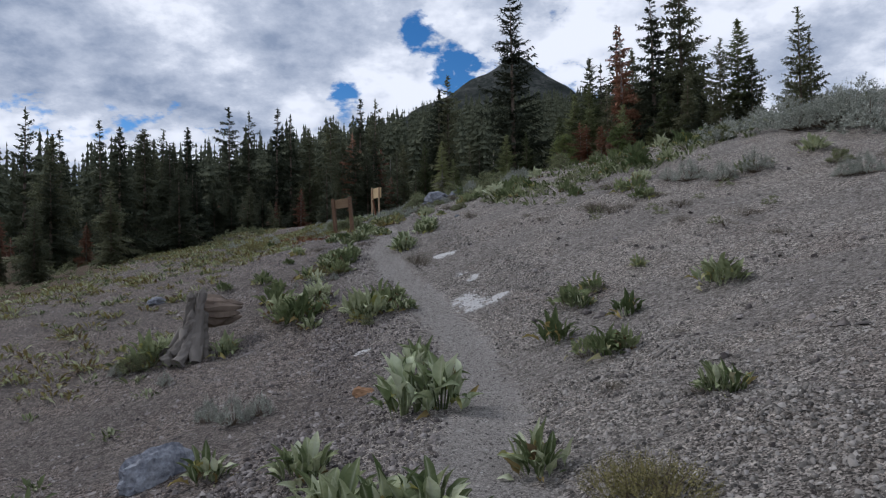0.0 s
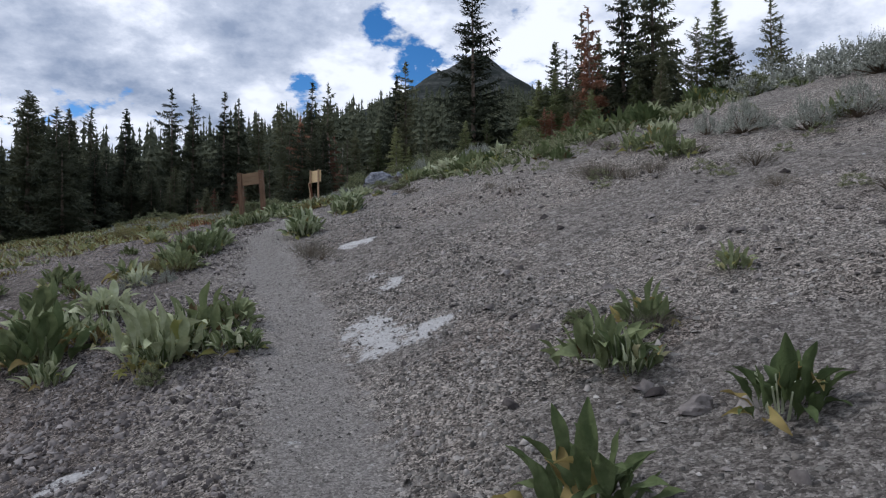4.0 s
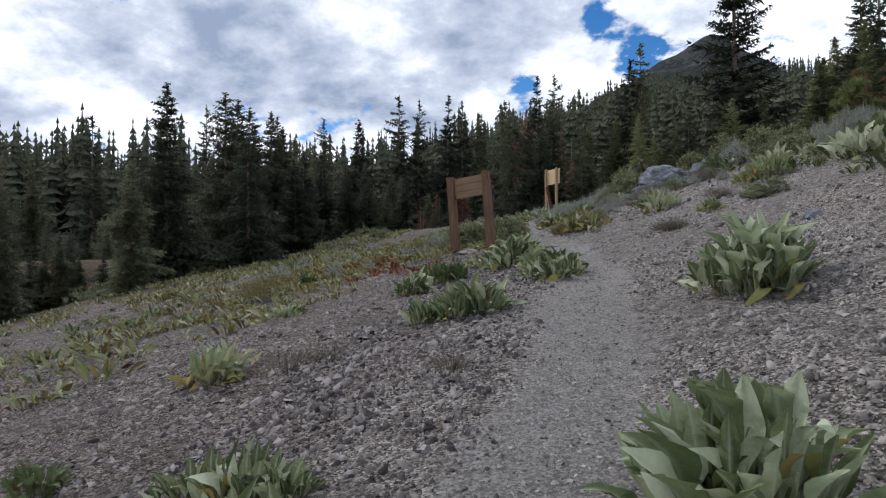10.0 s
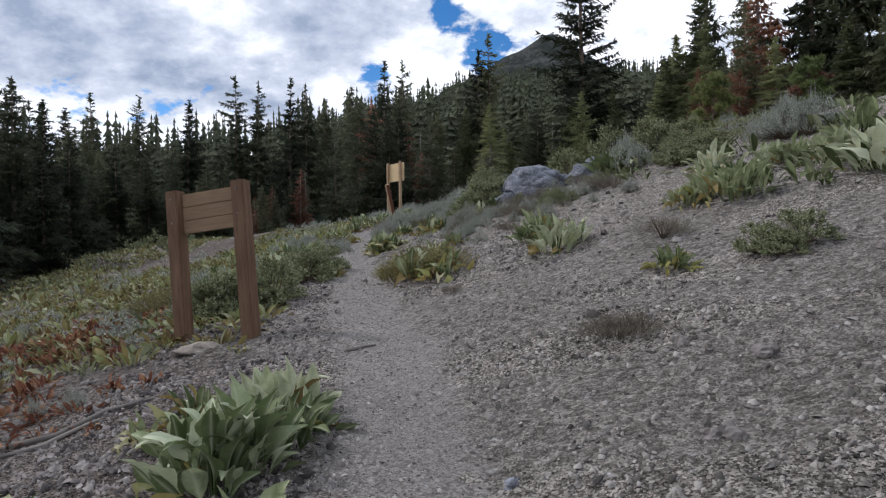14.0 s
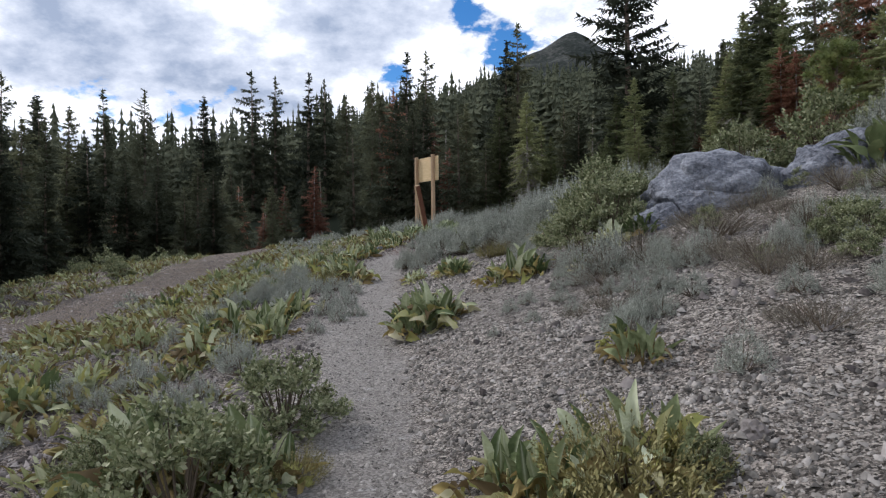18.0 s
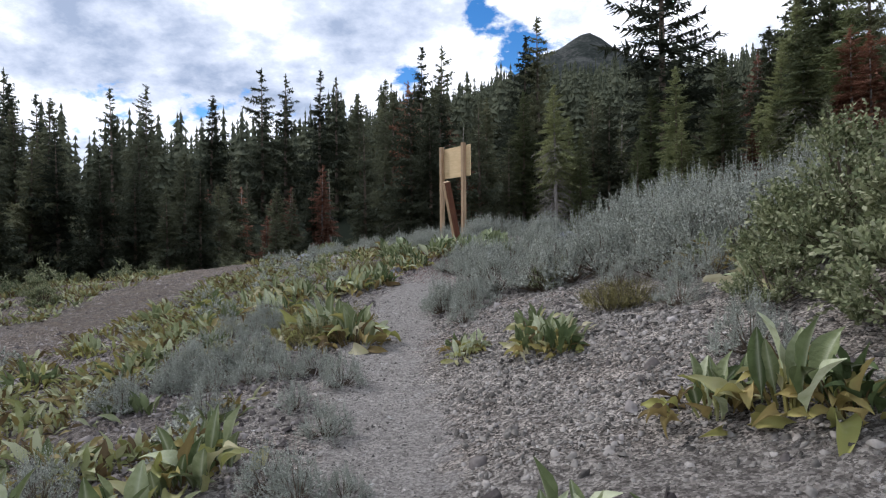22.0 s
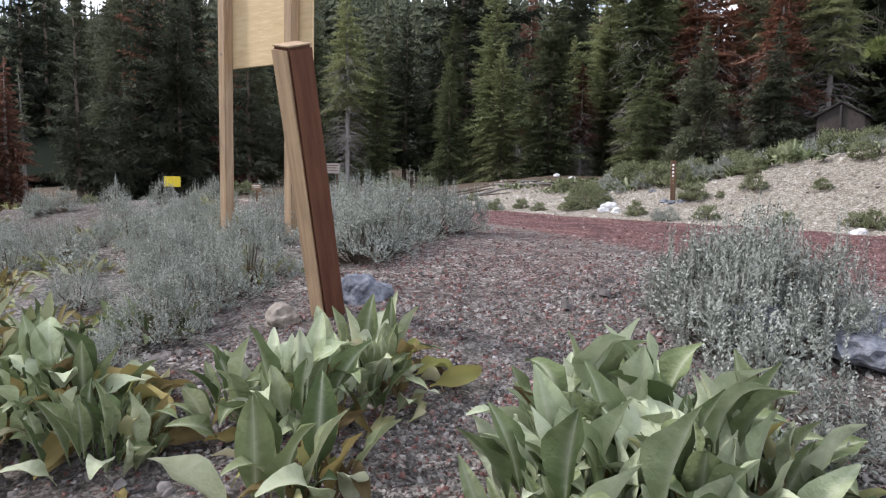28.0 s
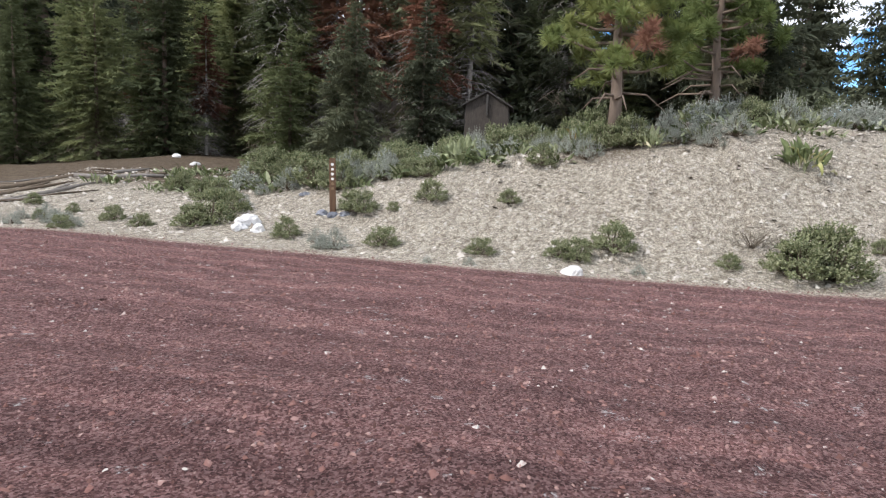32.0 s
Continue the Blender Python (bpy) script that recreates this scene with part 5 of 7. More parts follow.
for x, y, tall in [(-3.66, 37.4, 0.47), (-3.39, 37.84, 0.37), (-3.04, 37.92, 0.38), (-3.24, 39.48, 0.38), (-1.47, 37.85, 0.47), (-1.27, 37.47, 0.57), (-1.04, 37.7, 0.41), (-0.39, 38.99, 0.39), (-0.14, 38.75, 0.52), (-3.28, 42.57, 0.47), (-2.75, 42.2, 0.53), (-3.11, 42.91, 0.58), (-3.08, 39.24, 0.45), (-3.19, 39.13, 0.34), (-3.65, 38.5, 0.52), (-3.87, 38.21, 0.41), (-3.33, 38.43, 0.38), (-3.16, 38.55, 0.44), (-4.09, 38.95, 0.37), (-4.93, 41.95, 0.36), (-0.99, 40.77, 0.37), (-2.75, 42.68, 0.45), (-3.05, 42.63, 0.45), (-4.47, 42.86, 0.33)]:
    put(D_KINDS, x, y, tall, 0.38)
for x, y, tall in [(0.16, 35.25, 0.24), (-4.82, 36.55, 0.41), (-4.63, 37.03, 0.33), (-4.78, 38.5, 0.34), (-4.83, 36.26, 0.34), (0.01, 38.56, 0.32), (0.43, 37.81, 0.24), (0.94, 38.64, 0.38), (0.96, 39.07, 0.31), (-0.91, 40.56, 0.31), (-1.63, 41.22, 0.24), (-1.01, 41.35, 0.31), (0.58, 40.61, 0.39), (0.76, 41.97, 0.46), (-4.02, 38.28, 0.29), (-6.11, 42.32, 0.38), (-1.67, 41.57, 0.21), (-1.51, 41.38, 0.22), (-1.11, 40.9, 0.32), (-0.83, 40.85, 0.26), (-5.04, 42.51, 0.31), (-4.86, 42.64, 0.27)]:
    put(DF_KINDS, x, y, tall, 0.37)
for x, y, tall in [(6.32, 35.05, 0.78), (6.22, 35.69, 0.61), (6.47, 35.15, 0.63), (0.59, 37.35, 0.49), (0.01, 39.49, 0.36), (-2.64, 36.0, 0.18), (-2.47, 36.04, 0.16), (-2.44, 38.85, 0.28), (-2.6, 40.83, 0.31), (-1.63, 42.84, 0.33), (-2.61, 38.92, 0.28), (-2.49, 39.74, 0.27), (-2.37, 38.46, 0.22), (-2.52, 37.8, 0.19), (-3.88, 41.78, 0.29), (-3.53, 42.04, 0.3), (-4.53, 42.84, 0.32), (-2.82, 40.26, 0.24), (-2.23, 38.91, 0.17), (0.24, 37.13, 0.2), (0.6, 37.14, 0.24), (0.66, 36.65, 0.24), (0.87, 36.5, 0.26), (1.07, 36.45, 0.25), (0.51, 36.17, 0.2), (0.7, 36.0, 0.22), (0.37, 36.41, 0.19), (-0.46, 37.01, 0.16), (-0.27, 37.13, 0.17), (-0.65, 36.41, 0.11)]:
    put(S_KINDS, x, y, tall, 1.0)
for x, y, tall in [(-0.3, 36.47, 0.14), (0.4, 35.73, 0.17), (0.2, 35.76, 0.15), (0.42, 35.58, 0.18), (0.04, 36.41, 0.16), (0.02, 36.81, 0.15), (0.05, 37.27, 0.14), (0.74, 42.79, 0.83), (1.11, 42.64, 0.85), (1.02, 41.89, 0.8), (0.01, 42.68, 0.36), (0.39, 41.85, 0.3), (0.1, 40.95, 0.33), (0.36, 42.45, 0.47), (0.56, 41.51, 0.42), (-4.2, 41.71, 0.44), (-3.88, 41.81, 0.41), (-3.63, 41.84, 0.42), (-3.17, 41.2, 0.32), (-2.91, 41.19, 0.29), (-4.24, 41.48, 0.28), (-3.49, 41.28, 0.3), (-3.81, 41.31, 0.3)]:
    put(S_KINDS, x, y, tall, 1.0)
for x, y, tall in [(-0.21, 41.56, 0.36), (0.24, 36.16, 0.15), (0.04, 36.18, 0.15), (0.31, 35.94, 0.16), (0.52, 35.99, 0.14), (0.3, 36.53, 0.17), (0.92, 37.1, 0.24), (0.77, 37.27, 0.25)]:
    put(B_KINDS, x, y, tall, 1.0)
for x, y, tall in [(4.6, 35.73, 0.62), (4.99, 35.31, 0.67), (4.81, 35.51, 0.59), (4.66, 36.56, 0.47), (1.15, 39.44, 0.99), (0.7, 39.16, 0.7), (2.17, 35.98, 0.41), (1.98, 35.97, 0.27), (2.19, 35.73, 0.35), (1.41, 40.05, 0.66), (1.02, 41.01, 0.75), (1.64, 40.0, 0.6)]:
    put(G_KINDS, x, y, tall, 1.0)
for x, y, tall in [(-3.21, 42.4, 0.38), (-0.35, 41.5, 0.33), (-0.17, 41.44, 0.32)]:
    put(Y_KINDS, x, y, tall, 1.0)
for x, y, tall in [(1.22, 40.57, 1.22)]:
    put(GT_KINDS, x, y, tall, 1.0)
# above the road
for x, y, tall in [(-2.24, 49.04, 0.42), (-2.04, 48.87, 0.51), (-1.74, 49.03, 0.38), (-2.94, 49.25, 0.51), (-2.7, 49.0, 0.37), (-3.2, 49.49, 0.45), (-1.4, 48.05, 0.6), (-1.23, 47.94, 0.64), (-1.03, 47.88, 0.6), (-0.8, 47.96, 0.5), (-1.0, 48.18, 0.62), (-1.18, 48.29, 0.61)]:
    put(M_KINDS, x, y, tall, 0.4)
for x, y, tall in [(-4.2, 45.77, 0.43), (-3.04, 46.68, 0.4), (-3.43, 46.2, 0.46), (-3.63, 45.72, 0.36), (-4.14, 45.98, 0.37), (-4.65, 46.19, 0.46), (-4.86, 45.36, 0.41), (-2.7, 47.43, 0.35), (-2.11, 48.41, 0.48), (-1.72, 49.16, 0.46), (-2.45, 47.67, 0.36), (-4.38, 44.67, 0.49), (-4.22, 44.9, 0.4), (-3.4, 43.77, 0.33), (-3.25, 45.79, 0.38), (-3.05, 45.99, 0.4), (-2.84, 47.93, 0.4), (-3.4, 50.08, 0.51), (-2.82, 49.3, 0.47)]:
    put(D_KINDS, x, y, tall, 0.38)
for x, y, tall in [(-5.61, 45.94, 0.43), (-4.85, 46.24, 0.44), (-6.35, 45.71, 0.42), (-6.36, 43.7, 0.35), (-5.11, 43.62, 0.32), (-5.05, 44.99, 0.33), (-5.11, 44.42, 0.3), (-4.11, 45.2, 0.25), (-3.58, 43.78, 0.27), (-2.86, 46.07, 0.3), (-2.92, 47.69, 0.31), (-2.85, 47.82, 0.24), (-3.13, 48.62, 0.3), (-4.7, 48.56, 0.16), (-4.58, 48.7, 0.2), (-4.64, 49.49, 0.28), (-4.2, 49.74, 0.21), (-3.94, 49.86, 0.26), (-2.55, 49.0, 0.19)]:
    put(DF_KINDS, x, y, tall, 0.37)
for x, y, tall in [(0.27, 44.18, 0.53), (0.79, 45.29, 0.84), (1.48, 45.99, 1.01), (0.36, 46.08, 0.78), (1.87, 45.73, 0.88), (-0.56, 48.18, 0.52), (-1.09, 46.95, 0.36), (0.74, 43.43, 0.62), (0.35, 43.78, 0.55), (-1.89, 43.82, 0.5), (-1.52, 43.59, 0.42), (-1.2, 44.09, 0.63), (-0.71, 43.68, 0.59), (-0.29, 43.6, 0.64), (-0.5, 46.43, 0.62), (-1.33, 45.76, 0.65), (0.05, 43.51, 0.73), (0.49, 43.31, 0.81), (-0.38, 45.07, 0.59), (-0.86, 46.01, 0.59), (-4.19, 43.61, 0.32), (-1.61, 44.0, 0.39), (-1.38, 43.88, 0.31), (-1.87, 44.02, 0.36), (-2.03, 44.22, 0.24), (-4.38, 44.12, 0.23), (-4.06, 44.07, 0.23), (-2.83, 49.64, 0.3), (-2.62, 50.28, 0.39), (-1.71, 46.97, 0.53)]:
    put(S_KINDS, x, y, tall, 1.0)
for x, y, tall in [(-1.49, 46.8, 0.57), (-1.3, 46.7, 0.51), (-1.66, 47.4, 0.39), (-1.11, 46.72, 0.43), (-1.47, 47.18, 0.58), (-1.19, 47.04, 0.49), (-0.99, 47.03, 0.4), (-0.04, 48.99, 0.56), (-0.0, 48.86, 0.6), (0.14, 48.98, 0.57), (0.01, 49.12, 0.35), (-0.1, 48.78, 0.55), (-0.0, 48.63, 0.51), (0.17, 48.56, 0.5), (-0.21, 48.81, 0.37), (-2.53, 50.62, 0.43), (-2.34, 50.87, 0.48)]:
    put(S_KINDS, x, y, tall, 1.0)
for x, y, tall in [(-0.67, 43.75, 0.33), (-0.36, 43.86, 0.35)]:
    put(G_KINDS, x, y, tall, 1.0)
for x, y, tall in [(-2.97, 43.1, 0.39), (-3.49, 47.51, 0.31), (-3.33, 47.61, 0.35), (-3.57, 47.45, 0.14), (-4.06, 47.77, 0.16), (-3.27, 47.83, 0.24)]:
    put(Y_KINDS, x, y, tall, 1.0)
# the road and the bank
for x, y, tall in [(15.89, 54.07, 0.7), (39.96, 83.34, 0.75), (15.7, 62.49, 0.75), (44.85, 75.83, 0.75), (33.26, 67.69, 0.75), (15.15, 57.04, 0.51)]:
    put(MF_KINDS, x, y, tall, 0.38)
for x, y, tall in [(-2.36, 51.81, 0.43), (-3.17, 51.16, 0.33), (-3.7, 53.77, 0.39), (-3.33, 55.2, 0.45), (-2.73, 51.67, 0.36), (-5.96, 57.78, 0.67), (-6.58, 58.86, 0.54), (-2.1, 51.3, 0.52), (-2.74, 52.15, 0.51), (-2.52, 52.8, 0.51), (-2.02, 52.76, 0.48), (-1.75, 53.82, 0.53), (-0.04, 52.6, 0.53), (-0.33, 52.45, 0.56), (-0.66, 52.16, 0.55), (-0.95, 51.8, 0.57), (-1.17, 51.52, 0.57), (-1.33, 51.34, 0.55), (-1.34, 52.07, 0.62), (-1.0, 52.46, 0.58), (-0.65, 52.79, 0.5), (-1.18, 52.87, 0.56), (8.94, 60.5, 0.42), (8.99, 61.05, 0.33), (9.61, 57.82, 0.19), (9.21, 58.42, 0.15), (11.31, 55.52, 0.19), (8.79, 60.65, 0.27), (15.62, 55.83, 0.49), (15.94, 55.48, 0.56)]:
    put(S_KINDS, x, y, tall, 1.0)
for x, y, tall in [(15.84, 56.28, 0.45), (15.54, 56.67, 0.45), (10.05, 65.07, 0.35), (10.85, 65.4, 0.32)]:
    put(S_KINDS, x, y, tall, 1.0)
for x, y, tall in [(13.3, 54.26, 0.46)]:
    put(B_KINDS, x, y, tall, 1.0)
for x, y, tall in [(-6.57, 56.37, 0.55), (-7.14, 59.53, 0.51), (-7.15, 54.17, 0.4), (10.62, 61.52, 0.61), (10.57, 61.82, 0.5), (10.91, 60.84, 0.24), (11.52, 60.32, 0.55), (12.21, 58.79, 0.38), (9.61, 59.87, 0.48), (8.88, 61.87, 0.51), (10.34, 58.11, 0.39), (11.22, 56.64, 0.5), (11.84, 56.23, 0.67), (12.48, 54.4, 0.34), (12.89, 53.42, 0.85), (13.2, 52.97, 1.04), (13.27, 53.24, 0.96), (14.67, 52.43, 0.35), (11.12, 56.93, 0.41), (8.63, 64.12, 0.87), (8.2, 64.18, 0.61), (9.57, 64.81, 0.67), (7.45, 66.2, 0.44), (7.56, 65.12, 0.37), (10.43, 68.35, 0.55), (7.12, 67.48, 0.26), (6.74, 68.74, 0.34), (10.05, 68.26, 0.47), (10.26, 66.38, 0.66), (10.05, 66.84, 0.59)]:
    put(G_KINDS, x, y, tall, 1.0)
for x, y, tall in [(24.86, 84.21, 1.3), (29.76, 88.96, 1.3), (37.49, 96.66, 1.3)]:
    put(G_KINDS, x, y, tall, 1.0)
for x, y, tall in [(16.5, 63.8, 0.8), (17.8, 63.9, 1.0), (17.8, 63.0, 0.95), (18.6, 62.6, 1.05), (17.7, 61.2, 0.8), (17.2, 60.1, 0.7), (14.7, 64.4, 1.0), (15.9, 64.6, 0.9), (12.0, 67.5, 0.8), (13.0, 67.0, 0.9)]:
    put(G_KINDS, x, y, tall)
# pale growth along the crest of the bank
for x, y, tall in [(15.35, 63.97, 0.65), (16.83, 65.26, 0.88), (15.61, 63.67, 0.83), (16.13, 64.1, 0.7), (16.88, 64.73, 0.65), (18.79, 65.7, 0.88), (19.69, 66.42, 0.84), (20.27, 66.88, 0.71), (13.91, 61.37, 0.82), (14.69, 61.97, 0.64), (15.41, 62.52, 0.81), (16.04, 62.52, 0.67), (17.69, 63.72, 0.77), (19.32, 64.35, 0.87), (20.15, 64.93, 0.86), (20.95, 65.48, 0.74), (19.52, 63.92, 0.74), (20.91, 64.85, 0.63), (19.78, 63.54, 0.7), (20.5, 64.01, 0.72), (21.5, 64.64, 0.67), (18.67, 62.32, 0.68), (20.4, 63.39, 0.71), (18.81, 61.92, 0.87), (20.53, 62.92, 0.79), (18.77, 61.41, 0.71), (19.53, 61.84, 0.63), (20.59, 62.43, 0.87), (19.32, 61.25, 0.83), (21.0, 62.14, 0.84), (15.63, 58.91, 0.88), (16.5, 59.35, 0.7), (17.24, 59.73, 0.74), (18.84, 57.42, 0.63), (17.82, 55.39, 0.62), (18.26, 54.46, 0.6)]:
    put(MF_KINDS, x, y, tall, 0.45)
for x, y, tall in [(16.08, 64.61, 0.64), (16.75, 63.04, 0.88), (20.12, 64.32, 0.85), (19.51, 62.84, 0.72), (19.43, 62.28, 0.68), (20.11, 61.67, 0.7), (19.98, 58.48, 0.65), (17.53, 56.41, 0.56), (17.75, 55.91, 0.75), (18.09, 54.93, 0.8), (18.73, 54.04, 0.56), (19.06, 53.59, 0.72), (19.58, 53.17, 0.56)]:
    put(S_KINDS, x, y, tall, 1.0)

# plants that fill the slopes between
rng = random.Random(31)


def fill(kinds, number, x0, x1, y0, y1, low, high, own, keep=lambda x, y: True):
    made = 0
    for _ in range(number * 6):
        x, y = rng.uniform(x0, x1), rng.uniform(y0, y1)
        if made >= number:
            break
        if abs(x - float(trail_x(y))) > 0.9 and keep(x, y):
            put(kinds, round(x, 2), round(y, 2), rng.uniform(low, high), own)
            made += 1


def far_bushes(name, label, mat, seed, areas):
    """Brush too far off to count, joined: shoots with a few leaves each."""
    r = random.Random(seed)
    shape = lobed_bush("model", seed, 18, 8, 6, 0.68, mat, "", (0.08, 0.021))
    bits = [o for o in shape.children if o.name.startswith("foliage")][0].data
    base, quads = [v.co.copy() for v in bits.vertices], [tuple(q.vertices) for q in bits.polygons]
    for o in list(shape.children) + [shape]:
        bpy.data.objects.remove(o)
    verts, faces = [], []
    for number, x0, x1, y0, y1, low, high, keep in areas:
        made = 0
        for _ in range(number * 8):
            x, y = r.uniform(x0, x1), r.uniform(y0, y1)
            if made >= number:
                break
            if abs(x - float(trail_x(y))) < 0.9 or not keep(x, y):
                continue
            made += 1
            m = pose(x, y, float(height(x, y)) - 0.02, 0, 0, r.random() * 360) @ Matrix.Scale(r.uniform(low, high), 4)
            b = len(verts)
            verts += [m @ v for v in base]
            faces += [tuple(b + i for i in q) for q in quads]
    return tagged(mesh_object(name, verts, faces, mat), label, "brush", kind="stuff")


anywhere = lambda x, y: True  # noqa: E731
off_track = lambda x, y: float(from_line(np.array(x), np.array(y), TRACK)[0]) > 1.1  # noqa: E731


def carpet(name, label, mat, meshes, number, seed, x0, x1, y0, y1, low, high, keep=lambda x, y: True):
    """Low leafy growth, too thick to count: clumps of small blades in one mesh."""
    r = random.Random(seed)
    verts, faces, made = [], [], 0
    shapes = [([w.co.copy() for w in me.vertices], [tuple(face.vertices) for face in me.polygons]) for me in meshes]
    while made < number:
        x, y = r.uniform(x0, x1), r.uniform(y0, y1)
        thick = noise.noise(Vector((x * 0.35, y * 0.35, seed))) + r.uniform(-0.3, 0.5)
        if abs(x - float(trail_x(y))) < 1.1 or thick < 0 or not keep(x, y):
            made += 0.25
            continue
        made += 1
        z, s = float(height(x, y)) - 0.02, r.uniform(low, high) / 0.38
        for i in range(r.randint(11, 20)):
            k, a = r.random(), r.random() * 6.28
            turn = Euler((0, 0, a)).to_matrix() @ Euler((0, radians(5 + 45 * k), 0)).to_matrix() @ Euler((0, 0, r.uniform(-1.2, 1.2))).to_matrix()
            o, f = Vector((x + math.cos(a) * 0.3 * k * s, y + math.sin(a) * 0.3 * k * s, z)), s * r.uniform(0.6, 1.1)
            co, fs = r.choice(shapes)
            b = len(verts)
            verts += [o + turn @ (w * f) for w in co]
            faces += [tuple(b + w for w in face) for face in fs]
    return tagged(mesh_object(name, verts, faces, mat, smooth=True), label, "ground cover", kind="stuff")


CARPET_DRY = varied("mixed yellow green low leaves", [(0.1, (0.106, 0.076, 0.038)), (0.33, (0.230, 0.187, 0.072)), (0.55, (0.196, 0.217, 0.081)), (0.9, (0.374, 0.383, 0.238))], 7, 0.75, 0.2, vary=0.9, through_light=0.2, islands=True)
CARPET_GREEN = varied("low green leaves", [(0.15, (0.066, 0.084, 0.035)), (0.5, (0.141, 0.167, 0.075)), (0.9, (0.317, 0.334, 0.211))], 7, 0.75, 0.2, vary=0.9, through_light=0.2, islands=True)
LOW = [leaf_mesh("low_leaf", 0.25 * a, 0.036 * b, c, 0.4, LEAF, e, 4) for a, b, c, e in [(1, 1, 0.6, 0.3), (0.8, 1.1, 1.2, -0.6), (1, 0.9, 0.3, 0.7)]]
crest_band = lambda x, y: off_track(x, y) and (y > 29.5 or x < float(trail_x(y)) - (4.8 if y < 24 else 3.8))  # noqa: E731
near_slope = lambda x, y: off_track(x, y) and (y < 40 or x < float(trail_x(y)) - 2.3) and x > float(trail_x(y)) - 6.5 and (y > 30 or x < float(trail_x(y)) - 3.4)  # noqa: E731
carpet("yellowing_ground_cover", "yellow green and brown low leafy growth covering the slope below the path", CARPET_DRY, LOW, 1500, 3, -9, -1.2, 26, 50, 0.16, 0.34, near_slope)
carpet("sloping_ground_cover", "yellow green and brown low leafy growth far down the slope", CARPET_DRY, LOW, 1500, 13, -14, -2.0, 12, 58, 0.18, 0.40, crest_band)
carpet("green_ground_cover", "low grey green leafy growth on the gravel slope", CARPET_GREEN, LOW, 800, 4, -18, -2.6, 5, 56, 0.18, 0.36, crest_band)
CARPET_RUST = varied("rust brown low leaves", [(0.15, (0.09, 0.035, 0.022)), (0.5, (0.20, 0.085, 0.05)), (0.9, (0.30, 0.17, 0.09))], 7, 0.8, 0.15, vary=0.8, through_light=0.2, islands=True)
carpet("rusty_ground_cover", "rust brown low leafy growth beside the notice board", CARPET_RUST, LOW, 46, 15, -4.6, -2.7, 28.0, 33.0, 0.16, 0.28)
carpet("rusty_shrubs", "rust red low leafy growth below the notice board", CARPET_RUST, LOW, 110, 16, -6.0, -3.9, 30.6, 33.4, 0.18, 0.30)
carpet("track_side_growth", "yellow green low growth beside the old track", CARPET_DRY, LOW, 800, 14, -17, -6, 36, 64, 0.22, 0.42, off_track)
carpet("hilltop_ground_cover", "low grey green leafy growth along the top of the slope", CARPET_GREEN, LOW, 330, 5, 3.6, 16, 19, 42, 0.3, 0.6)
bank_top = lambda x, y: 4.4 < -float(np.prod(from_line(np.array(x), np.array(y), ROAD)[:2])) - 6.3 < 10  # noqa: E731
carpet("bank_ground_cover", "pale green leafy growth along the top of the bank", CARPET_GREEN, LOW, 520, 6, 8, 30, 44, 70, 0.3, 0.6, bank_top)
fill(S_KINDS, 26, -4.8, -2.2, 34, 47, 0.22, 0.42, 1.0)
fill(S_KINDS, 24, 0.6, 4.2, 42.4, 48.0, 0.55, 0.95, 1.0)
fill(S_KINDS, 40, -7, -1.8, 51.5, 60, 0.3, 0.55, 1.0)
fill(G_KINDS, 12, 4, 12, 33, 44, 0.5, 1.0, 1.0)
fill(B_KINDS, 14, 3, 11, 9, 30, 0.2, 0.35, 1.0)
fill(B_KINDS, 24, 0.3, 3.4, 35.0, 39.0, 0.20, 0.42, 1.0)
fill(S_KINDS, 14, 0.3, 3.4, 35.0, 39.0, 0.18, 0.34, 1.0)
fill(G_KINDS, 8, 0.8, 3.6, 35.2, 38.4, 0.2, 0.35, 1.0)
fill(S_KINDS, 10, 3, 9, 34, 44, 0.5, 0.9, 1.0)
fill(S_KINDS, 12, -0.6, 2.6, 42.5, 46.5, 0.45, 0.7, 1.0)
top = lambda x, y: 4.2 < -float(np.prod(from_line(np.array(x), np.array(y), ROAD)[:2])) - 6.3 < 14  # noqa: E731
fill(G_KINDS, 40, 10, 34, 40, 70, 0.6, 1.2, 1.0, top)
fill(G_KINDS, 14, -8, 8, 74, 84, 0.5, 0.9, 1.0)
far_bushes("distant_sagebrush", "silvery grey sagebrush spread over the far slopes and the bank top", SAGE, 65, [
    (60, -9, -3.2, 30, 60, 0.22, 0.45, off_track), (16, 10, 16, 17, 25, 0.6, 1.0, anywhere), (18, 11.3, 14.5, 14, 20, 0.55, 0.9, anywhere),
    (54, 9, 30, 44, 68, 0.5, 0.9, bank_top), (30, -20, 6, 74, 84, 0.4, 0.8, anywhere)])
far_bushes("forest_edge_brush", "dull olive brush before the forest edge", SHRUB, 67, [(90, -30, -11, 38, 78, 0.4, 0.9, off_track)])
far_bushes("hilltop_brush", "dull olive brush along the top of the slope", SHRUB, 66, [(46, 5, 16, 20, 44, 0.3, 0.7, anywhere), (20, 4.5, 9, 12, 22, 0.2, 0.3, anywhere)])
fill(B_KINDS, 12, 0.5, 3.4, 34.0, 38.3, 0.18, 0.28, 1.0)
fill(S_KINDS, 26, 0.2, 3.4, 34.2, 38.5, 0.18, 0.32, 1.0)
crest = lambda x, y: 4.2 < -float(np.prod(from_line(np.array(x), np.array(y), ROAD)[:2])) - 6.3 < 6.6  # noqa: E731
fill(G_KINDS, 18, 9, 18, 50, 66, 0.5, 0.85, 1.0, crest)
fill(S_KINDS, 22, 9, 18, 50, 66, 0.4, 0.7, 1.0, crest)
